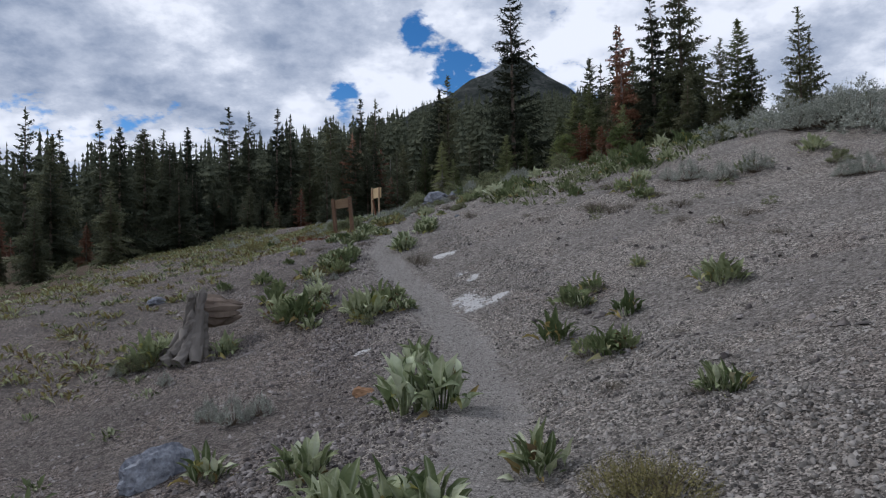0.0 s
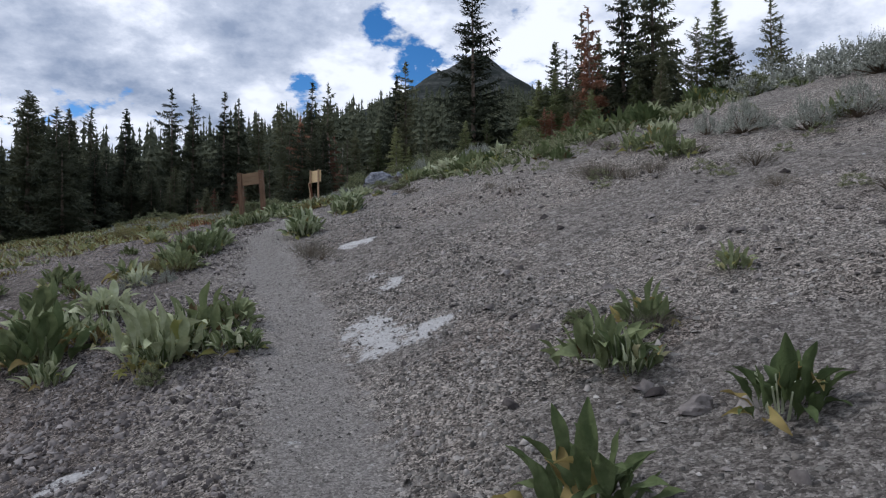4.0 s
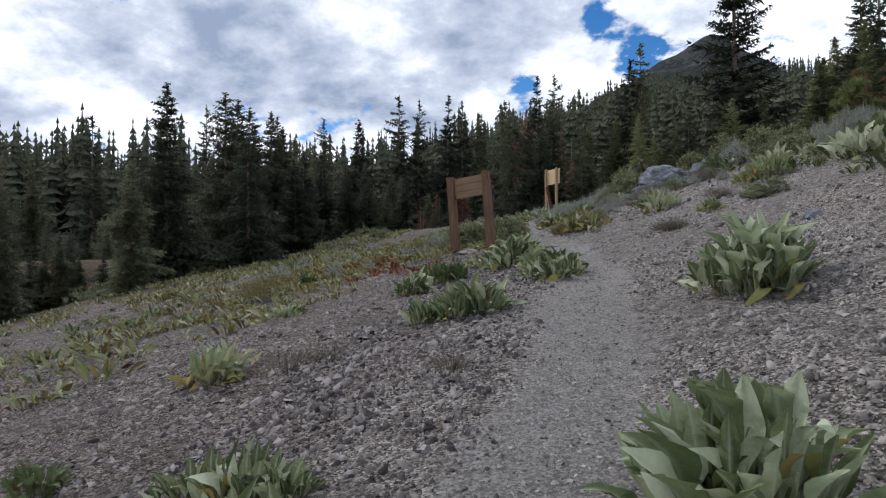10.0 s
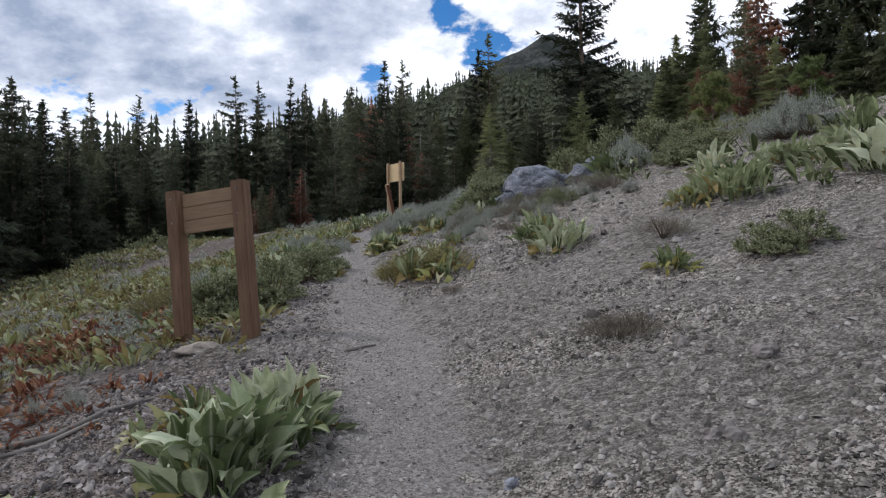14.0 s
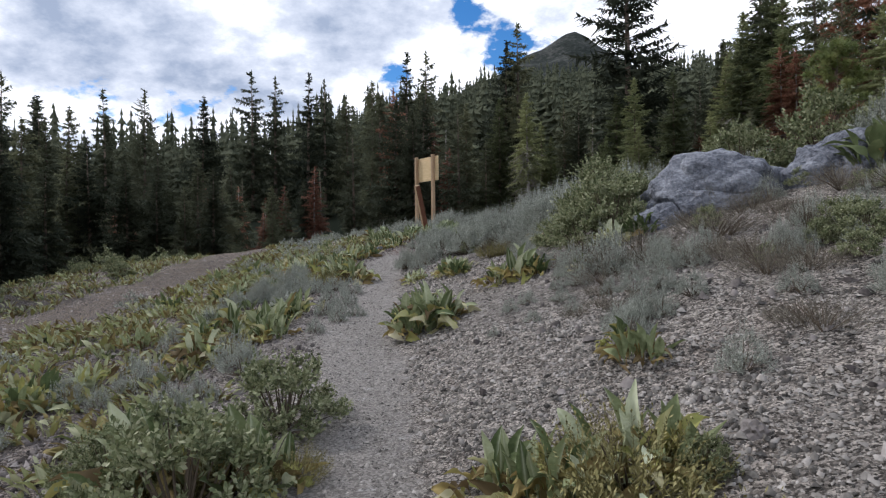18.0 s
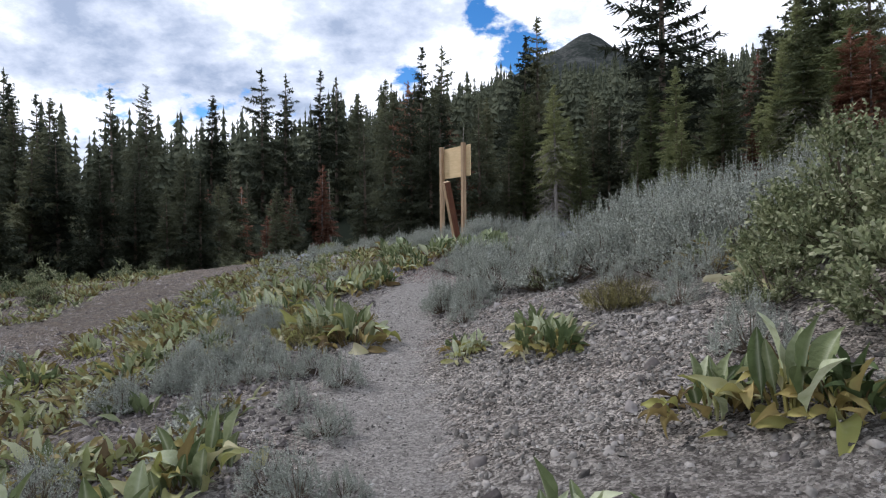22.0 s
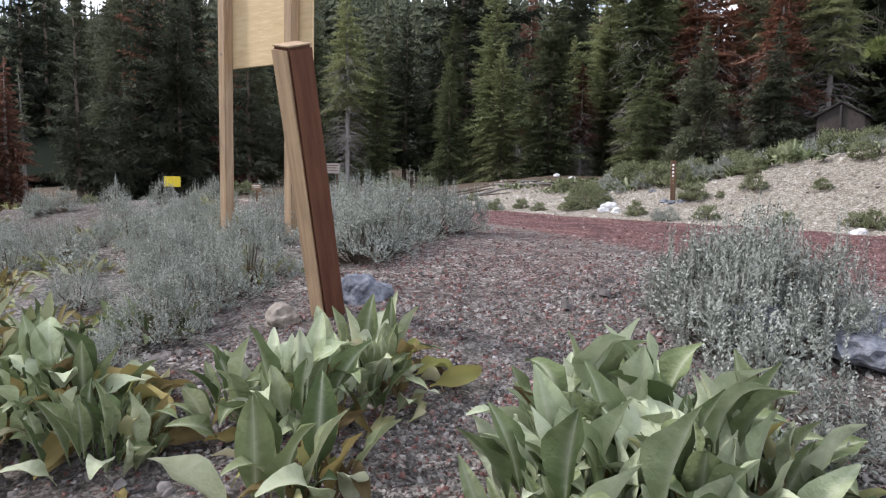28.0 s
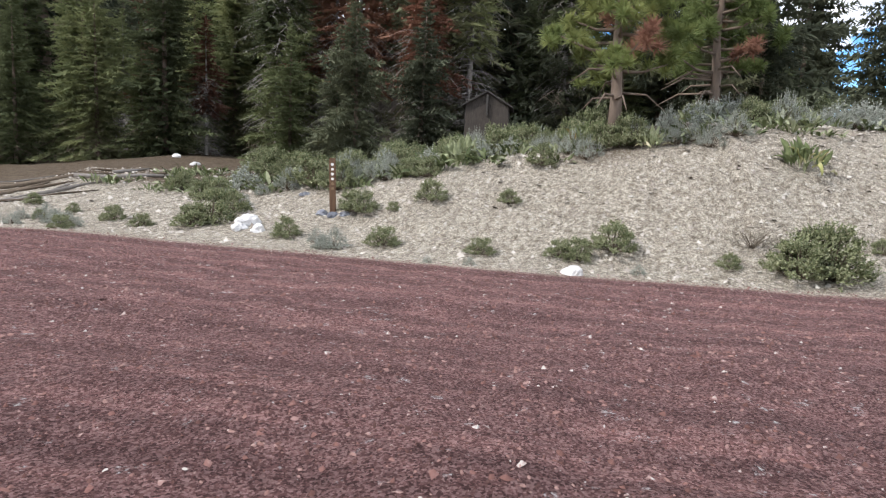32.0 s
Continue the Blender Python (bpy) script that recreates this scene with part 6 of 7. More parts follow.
carpet("crest_growth", "pale green leafy growth crowning the sandy bank", CARPET_GREEN, LOW, 260, 16, 9, 20, 49, 68, 0.45, 0.7, crest)
verge = lambda x, y: 0.1 < -float(np.prod(from_line(np.array(x), np.array(y), ROAD)[:2])) - 6.3 < 1.6  # noqa: E731
fill(G_KINDS, 10, -2, 7, 64, 72, 0.22, 0.45, 1.0, verge)
fill(S_KINDS, 10, -2, 7, 64, 72, 0.2, 0.4, 1.0, verge)
fill(G_KINDS, 16, -13, -5.5, 48, 62, 0.3, 0.6, 1.0, off_track)

for x, y, tall in [(1.55, 39.9, 0.8), (4.6, 40.6, 1.2), (3.6, 41.0, 1.1), (5.4, 39.6, 1.1), (0.5, 40.2, 0.5)]:
    put(G_KINDS, x, y, tall)

# ---------------------------------------------------------------- rocks, stumps, sticks


def rock_bm(seed, size, rough=0.25, cuts=3, flat=0.3):
    bm = bmesh.new()
    bmesh.ops.create_icosphere(bm, subdivisions=cuts, radius=1)
    off = Vector((seed * 3.7, seed * 1.3, seed * 2.1))
    for v in bm.verts:
        c = v.co.copy()
        k = noise.noise(c * 0.9 + off) * rough * 1.6 + noise.noise(c * 2.3 + off) * rough * 0.8 + noise.noise(c * 6 + off) * rough * 0.22
        # flattened facets
        k -= max(0.0, 0.10 - abs(noise.noise(c * 1.9 + off * 2))) * rough * 2.6 if cuts > 3 else 0
        k += noise.noise(c * 9 + off) * rough * 0.10 + noise.noise(c * 24 + off) * rough * 0.07 if cuts > 3 else 0
        step = noise.cell(c * 1.4 + off) * rough * 0.35 if cuts < 4 else 0
        v.co = c * (1 + k + step)
        v.co.z = max(v.co.z, -flat)
        v.co = Vector((v.co.x * size[0], v.co.y * size[1], (v.co.z + flat) * size[2]))
    return bm


def rock(name, seed, x, y, size, mat, label, rz=0.0, sink=0.06, cuts=4, rough=0.25):
    ob = part(name, rock_bm(seed, size, rough, cuts), mat, None, label)
    tagged(ob, label, "rock")
    ob.matrix_world = pose(x, y, float(height(x, y)) - sink, 0, 0, rz)
    return ob


rock("boulder", 3, 2.36, 39.05, (0.92, 0.60, 0.66), ROCK, "large blue grey weathered boulder on the slope above the path", -27, 0.20, 6, 0.2)
rock("boulder", 8, 3.62, 38.5, (0.62, 0.52, 0.54), ROCK, "lower blue grey boulder leaning against a larger one", -30, 0.18, 6, 0.22)
rock("rock", 21, 1.62, 38.75, (0.36, 0.26, 0.26), ROCK, "low broken rock at the foot of the boulder", 10, 0.1, 5)
rock("rock", 11, -2.36, 6.45, (0.17, 0.42, 0.26), ROCK, "grey slab of rock half sunk in the gravel", -38, 0.05)
rock("rock", 12, -2.85, 47.37, (0.14, 0.10, 0.11), ROCK, "grey angular rock on dark gravel beside the path", 20, 0.03)
rock("rock", 13, 0.02, 48.75, (0.26, 0.20, 0.16), ROCK, "flat grey rock among sagebrush", 10, 0.04)
rock("rock", 14, 0.3, 48.45, (0.30, 0.22, 0.15), ROCK, "pale grey flat rock beside the sagebrush", 40, 0.04)
rock("rock", 15, -1.48, 50.32, (0.17, 0.15, 0.15), ROCK, "rounded grey rock at the foot of a wooden post", 0, 0.05)
rock("rock", 16, -1.98, 50.15, (0.13, 0.11, 0.11), STONE_TAN, "tan rock at the foot of a wooden post", 80, 0.04)
rock("rock", 17, -2.57, 29.65, (0.22, 0.13, 0.08), STONE_TAN, "reddish tan stone at the foot of the sign", 15, 0.02)
rock("rock", 18, -0.5, 8.5, (0.15, 0.10, 0.10), RUST_STONE, "small rust orange rock on the gravel", 15, 0.02)
for i, (x, y, s) in enumerate([(8.94, 63.28, 0.28), (8.66, 63.12, 0.2), (8.77, 62.63, 0.18), (15.45, 78.06, 0.2), (11.37, 67.45, 0.2), (12.99, 72.25, 0.18), (10.34, 56.24, 0.2)]):
    rock("rock", 30 + i, x, y, (s, s * 0.8, s * 0.7), ROCK_PALE, "white rock at the foot of the sandy bank", 40 * i, 0.05)
for i, (x, y, s) in enumerate([(10.29, 62.05, 0.15), (10.25, 62.38, 0.16), (10.38, 61.79, 0.13), (11.74, 65.27, 0.2), (15.23, 70.38, 0.2), (11.16, 64.09, 0.15), (-6.4, 17.5, 0.3)]):
    rock("rock", 50 + i, x, y, (s, s * 0.8, s * 0.55), ROCK, "grey rock on the bank beside the footpath", 70 * i, 0.04)
for i, (x, y, s, dark) in enumerate([(1.1, 26.3, 0.09, 0), (2.3, 25.2, 0.10, 1), (2.1, 25.6, 0.06, 0), (-0.4, 34.2, 0.05, 0), (0.3, 33.6, 0.07, 0), (0.1, 26.4, 0.05, 1), (1.6, 26.9, 0.07, 0), (3.0, 9.5, 0.08, 0), (-1.3, 33.4, 0.06, 0), (0.6, 41.9, 0.10, 0)]):
    rock("rock", 70 + i, x, y, (s, s * 0.8, s * 0.8), ROCK if dark else STONE_DARK, "loose angular stone on the gravel", 50 * i, 0.02, 3, 0.4)


def gnarled(shape, deep, off):
    """Old wood: ridges along the grain and knots."""
    verts, faces = shape
    out = []
    for v in verts:
        v = Vector(v)
        q = Vector((v.x * 16, v.y * 16, v.z * 3)) + Vector((off, off * 2, 0))
        out.append(v + deep * (noise.noise_vector(q) + 0.6 * noise.noise_vector(q * 2.3)))
    return out, faces


def stump(x, y, tall, rz, label, seed, girth=0.2, roots=7, log=False):
    """A silvered, torn stump: twisted strands of old wood, root arms and a snapped limb."""
    rng = random.Random(seed)
    s = tagged(new("tree_stump"), label, "stump")
    for i in range(9):
        a, turn = 6.28 * i / 9, rng.uniform(0.5, 1.3)
        top = tall * rng.uniform(0.62, 1.05)
        pts, rad = [], []
        for k in (0, 0.08, 0.15, 0.22, 0.3, 0.38, 0.46, 0.54, 0.62, 0.7, 0.78, 0.85, 0.92, 1):
            r = girth * (1.7 * (1 - k) ** 3 + 0.62)
            pts.append((math.cos(a + turn * k) * r + 0.12 * k * tall, math.sin(a + turn * k) * r, top * k - 0.08))
            rad.append(girth * (0.62 - 0.22 * k) * (0.25 if k == 1 else 1) * rng.uniform(0.85, 1.15))
        mesh_object("strand", *gnarled(tube(pts, rad, 12), 0.035, i), DEAD_BARK, s)
    for i in range(roots):
        a, far = 6.28 * i / roots + rng.uniform(-0.4, 0.4), girth * rng.uniform(2.2, 4.2)
        side = rng.uniform(-0.5, 0.5)
        mesh_object("root", *tube([(math.cos(a) * girth * 0.6, math.sin(a) * girth * 0.6, tall * rng.uniform(0.15, 0.4)), (math.cos(a) * far * 0.45, math.sin(a) * far * 0.45, tall * 0.14),
                                   (math.cos(a + side * 0.4) * far * 0.75, math.sin(a + side * 0.4) * far * 0.75, tall * 0.05), (math.cos(a + side) * far, math.sin(a + side) * far, -0.06)],
                                  [girth * 0.5, girth * 0.36, girth * 0.26, girth * 0.10], 8), DEAD_BARK, s, smooth=True)
    for i in range(11):
        # a rotted, hollow length of dark log behind the stump
        a, q = 6.28 * i / 11, rng.uniform(0.8, 1.15)
        o = Vector((0, math.cos(a) * 0.17 * q, math.sin(a) * 0.19 * q))
        start, end = Vector((0.10, 0.22, tall * 0.62)), Vector((rng.uniform(0.75, 1.1), 0.34, tall * 0.64))
        if log:
            mesh_object("log_splinter", *gnarled(tube([start + o * 1.1, start.lerp(end, 0.25) + o, start.lerp(end, 0.5) + o, start.lerp(end, 0.75) + o, end + o * 0.8], [0.08, 0.11, 0.12, 0.09, 0.02], 9), 0.045, i), BARK, s, "dark rotted log wood")
    s.matrix_world = pose(x, y, float(height(x, y)), 0, 0, rz)
    return s


stump(-4.12, 12.95, 1.35, 20, "weathered silver grey stump with twisted roots on the slope", 4, 0.2, 7, True)
rock("rock", 19, -5.6, 52.0, (0.40, 0.24, 0.16), ROCK, "low grey broken rock among green plants", 70, 0.06)


def stick(x, y, long, rz, label, radius=0.02, mat=DEAD_BARK, bend=0.08):
    d = Vector((math.cos(radians(rz)), math.sin(radians(rz)), 0))
    side = Vector((-d.y, d.x, 0))
    pts = []
    for k in (-0.5, -0.2, 0.15, 0.5):
        p = Vector((x, y, 0)) + d * long * k + side * bend * long * math.sin(k * 5)
        pts.append((p.x, p.y, float(height(p.x, p.y)) + radius * 0.5))
    ob = mesh_object("stick", *tube(pts, [radius, radius * 0.9, radius * 0.7, radius * 0.35], 6), mat, smooth=True)
    return tagged(ob, label, "stick")


for x, y, long, rz in [(2.9, 6.7, 0.8, 35), (-2.9, 28.0, 0.9, 40), (-3.3, 27.7, 0.35, 10), (-1.9, 26.2, 0.25, 80), (-2.5, 30.15, 0.9, 8), (-2.7, 12.4, 0.8, 25), (1.4, 42.5, 0.5, -20), (-2.9, 10.0, 0.5, 60), (-0.9, 29.0, 0.3, 30)]:
    stick(x, y, long, rz, "bleached dead stick lying on the gravel")
stick(-2.58, 30.87, 0.9, -21, "bleached dead stick lying behind the notice board", 0.028)
stick(-2.87, 28.17, 0.95, 31, "bleached dead stick lying on the dark gravel", 0.026)
rng = random.Random(8)
for i in range(26):
    x, y = 8.2 + rng.uniform(-2.4, 2.2), 71.0 + rng.uniform(-1.6, 1.6)
    stick(x, y, rng.uniform(0.9, 3.0), rng.uniform(-38, 14), "long weathered brown log in a pile of dead wood", rng.uniform(0.03, 0.085), TWIG if i % 3 else DEAD_BARK, rng.uniform(0.02, 0.10))


def scatter(name, label, mat, number, seed, where, low, high, blocky=False, thin=0.0):
    """Loose stones, too many to count."""
    r = np.random.default_rng(seed)
    pts = where(r, number)
    if thin:
        pts = pts[r.random(len(pts)) > thin * dusty(pts[:, 0], pts[:, 1])]
    for cx, cy, wide in CHALK:
        pts = pts[(np.hypot(pts[:, 0] - cx, pts[:, 1] - cy) > wide * 0.9) | (r.random(len(pts)) < 0.3)]
    z = height(pts[:, 0], pts[:, 1])
    s = low * (high / low) ** (r.random(len(pts)) ** 3.0)
    n = len(pts)
    low_ring = np.array([(1, 0, -0.3), (0, 1, -0.3), (-1, 0, -0.3), (0, -1, -0.3)])
    if blocky:
        base = np.concatenate([low_ring, low_ring * (0.66, 0.66, 0) + (0, 0, 0.7)])
        quads = np.array([(0, 1, 5, 4), (1, 2, 6, 5), (2, 3, 7, 6), (3, 0, 4, 7), (4, 5, 6, 7)])
    else:
        base = np.concatenate([low_ring, [(0.2, 0.1, 0.65)]])
        quads = np.array([(0, 1, 4), (1, 2, 4), (2, 3, 4), (3, 0, 4)])
    m, side = len(base), quads.shape[1]
    v = base[None] * (1 + r.uniform(-0.5, 0.5, (n, m, 3))) + r.uniform(-0.32, 0.32, (n, m, 3))
    v[:, :, 0] *= r.uniform(0.8, 1.5, n)[:, None]
    a = r.random(n) * 6.28
    c, q = np.cos(a)[:, None], np.sin(a)[:, None]
    tip = r.uniform(-0.35, 0.35, (n, 2, 1))
    z2 = v[:, :, 2] * r.uniform(0.6, 1.2, n)[:, None] + v[:, :, 0] * tip[:, 0] + v[:, :, 1] * tip[:, 1]
    v = np.stack([v[:, :, 0] * c - v[:, :, 1] * q, v[:, :, 0] * q + v[:, :, 1] * c, z2], -1) * s[:, None, None]
    v += np.stack([pts[:, 0], pts[:, 1], z + s * 0.10], -1)[:, None]
    f = (quads[None] + (np.arange(n) * m)[:, None, None]).reshape(-1, side)
    me = bpy.data.meshes.new(name)
    me.vertices.add(n * m)
    me.vertices.foreach_set("co", v.ravel())
    me.loops.add(f.size)
    me.loops.foreach_set("vertex_index", f.ravel())
    me.polygons.add(len(f))
    me.polygons.foreach_set("loop_start", np.arange(0, f.size, side))
    me.update(calc_edges=True)
    me.materials.append(mat)
    return tagged(new(name, me), label, "stones", kind="stuff")


def off_road(p):
    d, side, _ = from_line(p[:, 0], p[:, 1], ROAD)
    return p[d > 5.2]


def beside_trail(r, n, side):
    y = r.uniform(1.0, 51, n)
    return off_road(np.stack([trail_x(y) + side * (1.6 + np.abs(r.normal(0, 3.2, n))), y], 1))


def near_trail(r, n, left, right):
    y = r.uniform(1.0, 50, n)
    u = r.uniform(left, right, n)
    thin = np.abs(u) > 0.28 + 0.4 * r.random(n)
    return off_road(np.stack([trail_x(y) + u, y], 1)[thin])


def on_trail(r, n):
    y = r.uniform(2.0, 50, n)
    return np.stack([trail_x(y) + r.normal(0, 0.35, n), y], 1)


def on_road(r, n):
    p = np.stack([r.uniform(-2, 13, n), r.uniform(49, 66, n)], 1)
    d, side, _ = from_line(p[:, 0], p[:, 1], ROAD)
    return p[d < np.where(side < 0, 6.4, 4.6)]


def on_bank(r, n):
    p = np.stack([r.uniform(4, 22, n), r.uniform(46, 72, n)], 1)
    d, side, _ = from_line(p[:, 0], p[:, 1], ROAD)
    return p[(side < 0) & (d > 6.2) & (d < 14.5)]


def at_mouth(r, n):
    y = 46.0 + 6.2 * r.beta(2.0, 2.4, n)
    return np.stack([trail_x(y) + r.normal(0, 1.3, n), y], 1)


scatter("gravel", "loose angular grey pumice gravel beside the footpath", STONE, 120000, 1, lambda r, n: near_trail(r, n, 0.0, 2.3), 0.006, 0.024, True, 0.8)
scatter("dark_gravel", "loose dark purplish gravel below the footpath", STONE_DARK, 85000, 21, lambda r, n: near_trail(r, n, -2.3, 0.0), 0.008, 0.032, True, 0.7)
scatter("slope_gravel", "loose grey pumice gravel on the slope", STONE, 100000, 9, lambda r, n: beside_trail(r, n, 1), 0.008, 0.030, False, 0.85)
scatter("dark_slope_gravel", "loose dark purplish gravel far down the slope", STONE_DARK, 70000, 22, lambda r, n: beside_trail(r, n, -1), 0.010, 0.042, False, 0.8)
scatter("cobbles", "fist sized angular grey stones lying on the gravel slope", STONE_DARK, 1500, 31, lambda r, n: near_trail(r, n, -4.0, 4.5), 0.02, 0.05, True, 0.6)
scatter("slope_cobbles", "pale angular stones lying on the upper slope", STONE_DARK, 1600, 32, lambda r, n: beside_trail(r, n, 1), 0.022, 0.06, True, 0.5)
scatter("cinder_gravel", "loose red cinder gravel with a few pale stones", STONE_RED, 62000, 2, on_road, 0.006, 0.026)
scatter("bank_stones", "loose tan stones on the sandy bank", STONE_TAN, 42000, 3, on_bank, 0.010, 0.07)
scatter("trail_gravel", "fine grey gravel trodden into the footpath", STONE, 60000, 6, on_trail, 0.005, 0.017)
scatter("path_gravel", "mixed grey gravel where the path meets the road", STONE_DARK, 11000, 4, at_mouth, 0.005, 0.014, True)
scatter("pale_path_gravel", "pale grey gravel where the path meets the road", STONE, 3000, 25, at_mouth, 0.005, 0.014, True)
scatter("mixed_cinder_gravel", "red cinder gravel spilling over the end of the path", STONE_RED, 14000, 24, at_mouth, 0.005, 0.014, True)

# ---------------------------------------------------------------- signs and posts


def bolt(parent, m):
    bm = bmesh.new()
    bmesh.ops.create_cone(bm, cap_ends=True, segments=6, radius1=0.012, radius2=0.010, depth=0.012)
    part("bolt", shifted(bm, m), STEEL, parent, "grey steel bolt")


def notice_board(x, y, rz, gap, tall, thick, board, post_mat, board_mat, label, lean=0.0, board_low=0.0, tip=0.0):
    """Two square posts and a board between them; seen from its back."""
    s = tagged(new("notice_board"), label, "sign")
    for k in (-1, 1):
        p = part("post", shifted(box_bm(thick, thick, tall + 0.3, 0.010, -0.3), Matrix.Translation((k * gap / 2, 0, 0))), post_mat, s)
        for z in (tall - 0.10, tall - board + 0.08):
            bolt(p, pose(k * gap / 2, -thick / 2 - 0.004, z, 90))
    n = 1 if board_low else 3
    wide = gap - thick
    for i in range(n):
        h = board / n
        if board_low:
            part("board", shifted(box_bm(gap + 0.20, 0.03, h, 0.004), Matrix.Translation((0.12, thick / 2 + 0.018, tall - 0.06 - h))), board_mat, s)
        else:
            part("board", shifted(box_bm(wide - 0.004, 0.035, h - 0.004, 0.004), Matrix.Translation((0, thick * 0.22, tall - 0.04 - h * (i + 1)))), board_mat, s)
    s.matrix_world = pose(x, y, float(height(x, y)), lean, tip, rz)
    return s


notice_board(-2.54, 30.16, -19, 0.84, 1.64, 0.15, 0.44, POST_WOOD, BOARD_WOOD, "brown stained wooden notice board on two square posts, seen from behind", -3, 0, -6)
notice_board(-1.9, 53.55, -52, 0.98, 2.67, 0.11, 0.84, TAN_POST, NEW_WOOD, "tall notice board of raw yellow plywood on two weathered posts", 0, 1, 0)


def bollard():
    s = tagged(new("leaning_post"), "stout leaning wooden post, tan on one face, chestnut on another", "post")
    part("post_body", box_bm(0.14, 0.14, 1.72, 0.010, -0.25), CHESTNUT, s)
    part("weathered_face", shifted(box_bm(0.006, 0.134, 1.63, 0.002, -0.17), Matrix.Translation((-0.0715, 0, 0))), TAN_POST, s, "weathered tan face")
    part("top_cap", shifted(box_bm(0.136, 0.136, 0.008, 0.003), Matrix.Translation((0, 0, 1.472))), TAN_POST, s, "weathered tan cut top")
    s.matrix_world = pose(-1.73, 50.13, float(height(-1.73, 50.13)), 0, 0, 60) @ pose(0, 0, 0, 0, -20, 0) @ pose(0, 0, 0, 0, 0, -35)


bollard()


def trail_post():
    s = tagged(new("trail_marker_post"), "dark brown square trail marker post with white symbols", "post")
    body = part("post_body", box_bm(0.14, 0.14, 1.45, 0.012, -0.25), POST_WOOD, s)
    part("top_cap", shifted(box_bm(0.15, 0.15, 0.02, 0.006), Matrix.Translation((0, 0, 1.2))), POST_WOOD, s)
    for i in range(6):
        bm = bmesh.new()
        if i % 2 == 0:
            bmesh.ops.create_cone(bm, cap_ends=True, segments=14, radius1=0.034, radius2=0.034, depth=0.004)
        else:
            bmesh.ops.create_cube(bm, size=1, matrix=Matrix.Diagonal((0.055, 0.05, 0.004, 1)))
        part("symbol", shifted(bm, pose(0, -0.073, 1.08 - i * 0.105, 90)), WHITE if i < 4 else BOARD_WOOD, body, "small white trail symbol")
    s.matrix_world = pose(10.46, 62.26, float(height(10.46, 62.26)) - 0.05, 0, -2, -43)


trail_post()


SIGN_GREY = plain("weathered grey sign face", (0.36, 0.32, 0.28), 0.8)


def small_sign(x, y, rz, wide, high, bottom, face, mat, label, posts=1, lines=0):
    s = tagged(new("road_sign"), label, "sign")
    z = float(height(x, y))
    for k in ([0] if posts == 1 else [-0.36, 0.36]):
        part("post", shifted(box_bm(0.08, 0.08, bottom + high + 0.2, 0.006, -0.2), Matrix.Translation((k * wide, 0.05, 0))), POST_WOOD, s)
    plate = part("plate", shifted(box_bm(wide, 0.03, high, 0.006), Matrix.Translation((0, 0, bottom))), mat, s)
    for i in range(lines):
        part("text_line", shifted(box_bm(wide * (0.8 - 0.1 * (i % 2)), 0.004, high * 0.08, 0), Matrix.Translation((0, -0.018, bottom + high * (0.75 - 0.24 * i)))), face, plate, "line of lettering too small to read")
    s.matrix_world = pose(x, y, z, 0, 0, rz)


small_sign(-4.65, 88, 0, 0.9, 0.62, 0.76, YELLOW, YELLOW, "bright yellow rectangular sign at the forest edge")
small_sign(3.7, 82.0, -30, 1.0, 0.55, 0.95, POST_WOOD, SIGN_GREY, "weathered grey wooden information sign on two dark posts", 2, 3)
small_sign(-0.6, 75.6, -20, 0.42, 0.3, 0.6, WHITE, BOARD_WOOD, "small brown sign at the forest edge", 1, 2)


CABIN_WOOD = wood("grey brown cabin boards", (0.03, 0.025, 0.021), (0.075, 0.063, 0.053))


def cabin():
    s = tagged(new("cabin"), "small dark cabin with a gabled shingle roof among the trees", "cabin")
    x, y = 22.9, 67.0
    part("wall", box_bm(3.4, 4.5, 4.9, 0.02, -3.2), CABIN_WOOD, s)
    bm = bmesh.new()
    a = [bm.verts.new(p) for p in [(-1.7, -2.25, 1.7), (1.7, -2.25, 1.7), (0, -2.25, 2.7), (-1.7, 2.25, 1.7), (1.7, 2.25, 1.7), (0, 2.25, 2.7)]]
    for q in ((0, 1, 2), (5, 4, 3), (0, 2, 5, 3), (2, 1, 4, 5), (1, 0, 3, 4)):
        bm.faces.new([a[i] for i in q])
    part("gable", bm, CABIN_WOOD, s)
    for k in (-1, 1):
        part("roof", shifted(box_bm(2.35, 5.1, 0.10, 0.01), Matrix.Translation((k * 1.0, 0, 2.12)) @ Euler((0, radians(k * 30.5), 0)).to_matrix().to_4x4()), DARK, s)
    part("post", shifted(box_bm(0.16, 0.16, 1.6, 0.01), Matrix.Translation((0, -2.4, 0.9))), DARK, s)
    s.matrix_world = pose(x, y, 2.89, 0, 0, -58) @ Matrix.Scale(0.5, 4)


cabin()


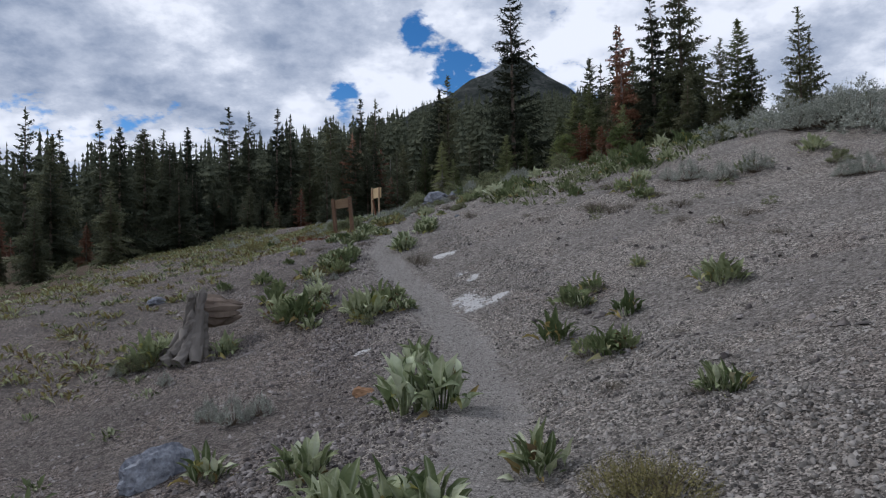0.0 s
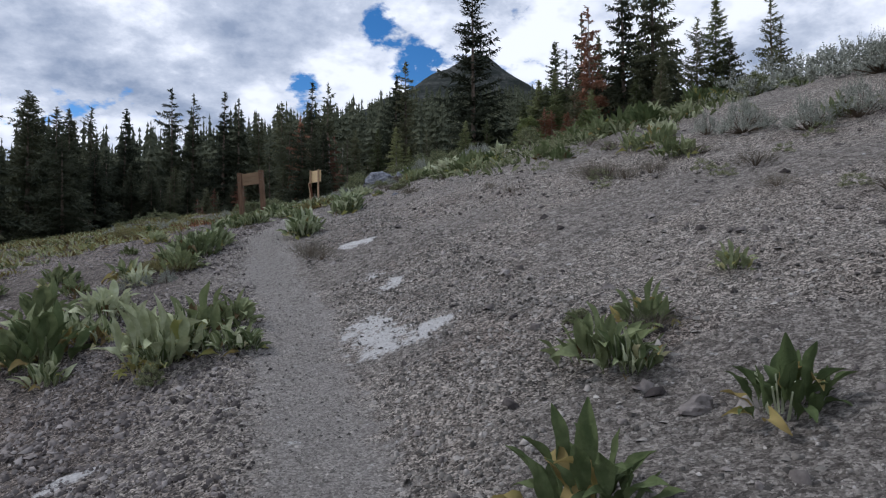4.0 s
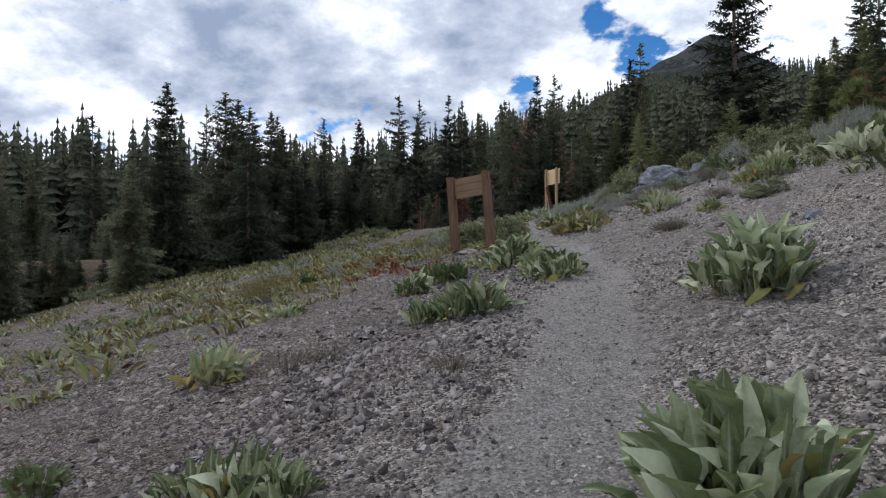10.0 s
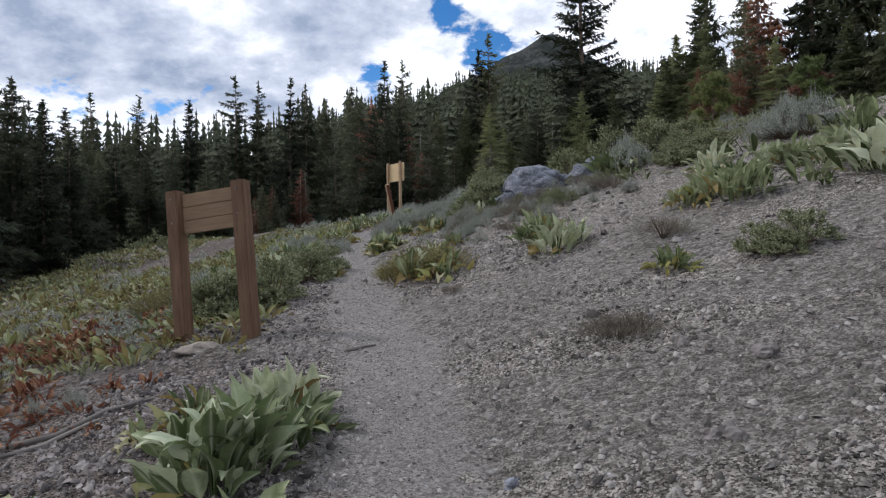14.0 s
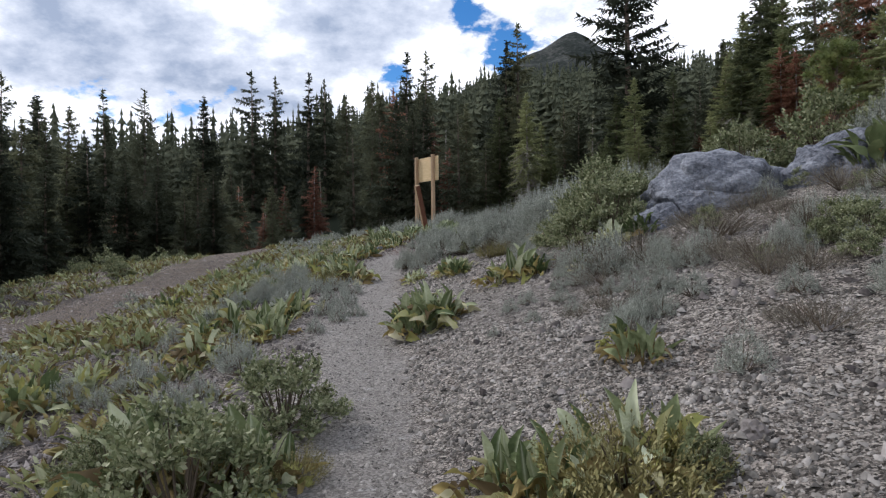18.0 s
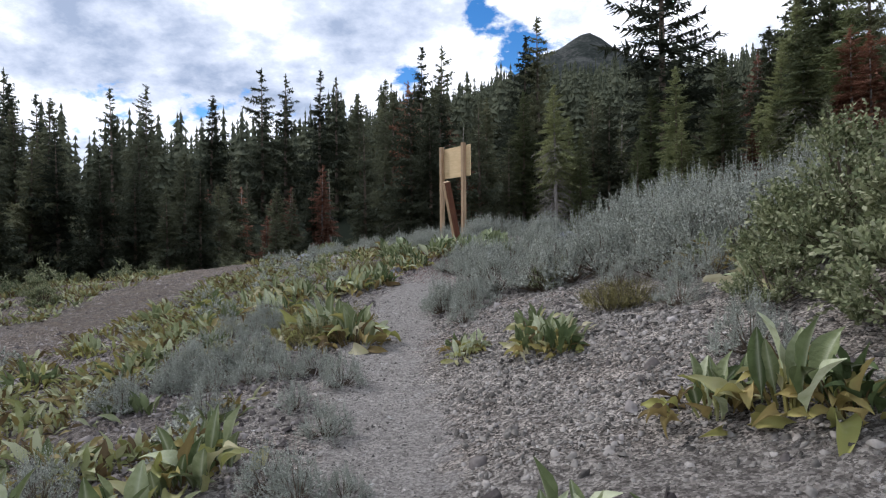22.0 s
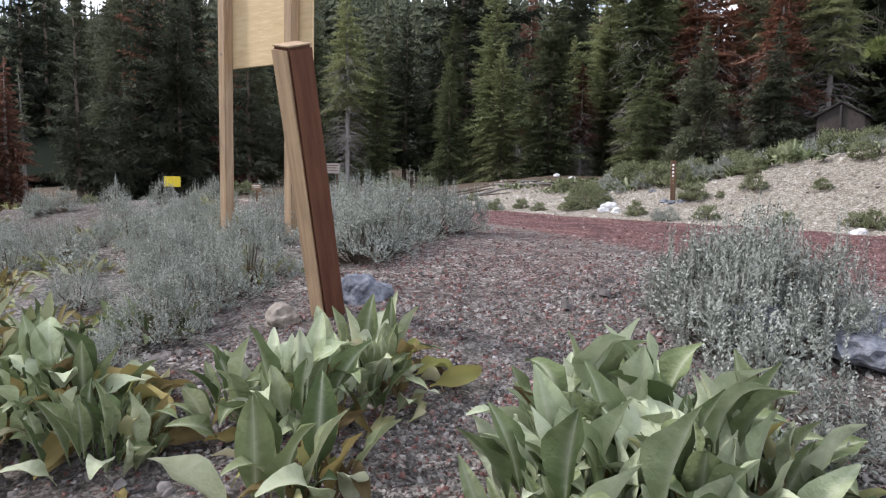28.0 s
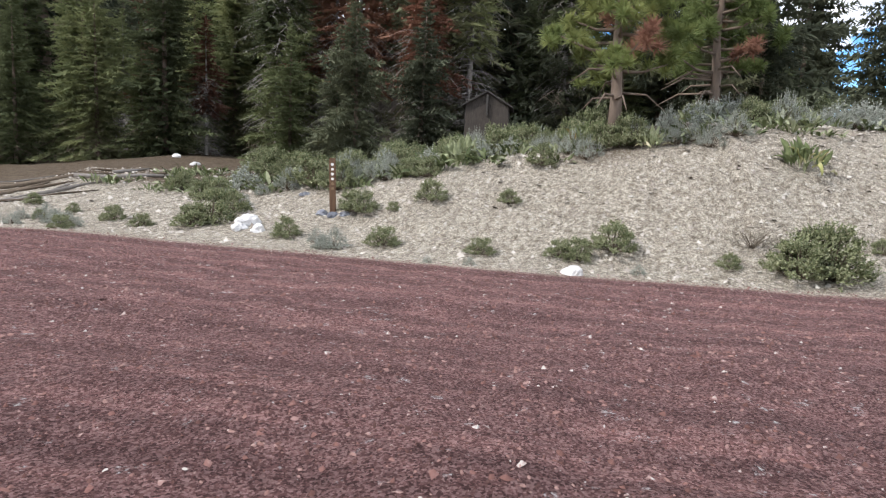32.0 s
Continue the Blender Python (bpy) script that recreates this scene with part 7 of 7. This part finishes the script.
def pine(x, y, tall, seed):
    """A young pine with tufts of long needles in rounded clumps."""
    rng = random.Random(seed)
    s = tagged(new("pine_tree"), "young pine with rounded yellow green needle tufts above the bank", "pine tree")
    pts = [(0, 0, -0.3), (0.05, 0, 1.2), (0.18, 0.05, tall * 0.45), (0.1, 0, tall * 0.75), (0.1, 0, tall)]
    pieces = [tube(pts, [0.17, 0.13, 0.10, 0.07, 0.02], 9)]
    tufts = []
    for i in range(40):
        k = (i + rng.random()) / 40
        z = tall * (0.24 + 0.74 * k)
        a, far = i * 2.4 + rng.uniform(-0.4, 0.4), (1 - 0.72 * k) * tall * 0.28 * rng.uniform(0.55, 1.1)
        p, e = Vector((0.15, 0, z)), Vector((math.cos(a) * far, math.sin(a) * far, z + far * 0.2))
        pieces.append(tube([p, p.lerp(e, 0.5) - Vector((0, 0, 0.1)), e], [0.05, 0.035, 0.012], 5))
        for j in range(7):
            tufts.append((e + Vector((rng.gauss(0, 1), rng.gauss(0, 1), rng.gauss(0, 0.6))) * 0.17, i))
        tufts.append((p.lerp(e, 0.6), i))
    for i in range(9):
        a, far = rng.random() * 6.28, rng.uniform(0.8, 1.7)
        p = Vector((0.1, 0, tall * rng.uniform(0.12, 0.3)))
        pieces.append(tube([p, p + Vector((math.cos(a) * far * 0.6, math.sin(a) * far * 0.6, 0.0)), p + Vector((math.cos(a) * far, math.sin(a) * far, -0.35))], [0.04, 0.025, 0.008], 5))
    mesh_object("trunk", *joined(pieces), BARK, s, smooth=True)
    verts, faces, brown = [], [], ([], [])
    for c, i in tufts:
        v, f = brown if i % 9 == 4 else (verts, faces)
        for _ in range(90):
            d = Vector((rng.gauss(0, 1), rng.gauss(0, 1), rng.gauss(0.45, 0.8))).normalized()
            w = d.orthogonal().normalized() * 0.013
            o, k = c + d * rng.uniform(0.0, 0.1), len(v)
            v += [o - w, o + w, o + d * rng.uniform(0.15, 0.27)]
            f.append((k, k + 1, k + 2))
    mesh_object("crown", verts, faces, NEEDLE_PINE, s)
    mesh_object("dying_needles", *brown, NEEDLE_RED, s, "rust brown dying needle tufts")
    s.matrix_world = pose(x, y, float(height(x, y)), 0, 0, 40)


pine(15.2, 57.95, 5.8, 3)
pine(20.0, 57.2, 5.6, 5)
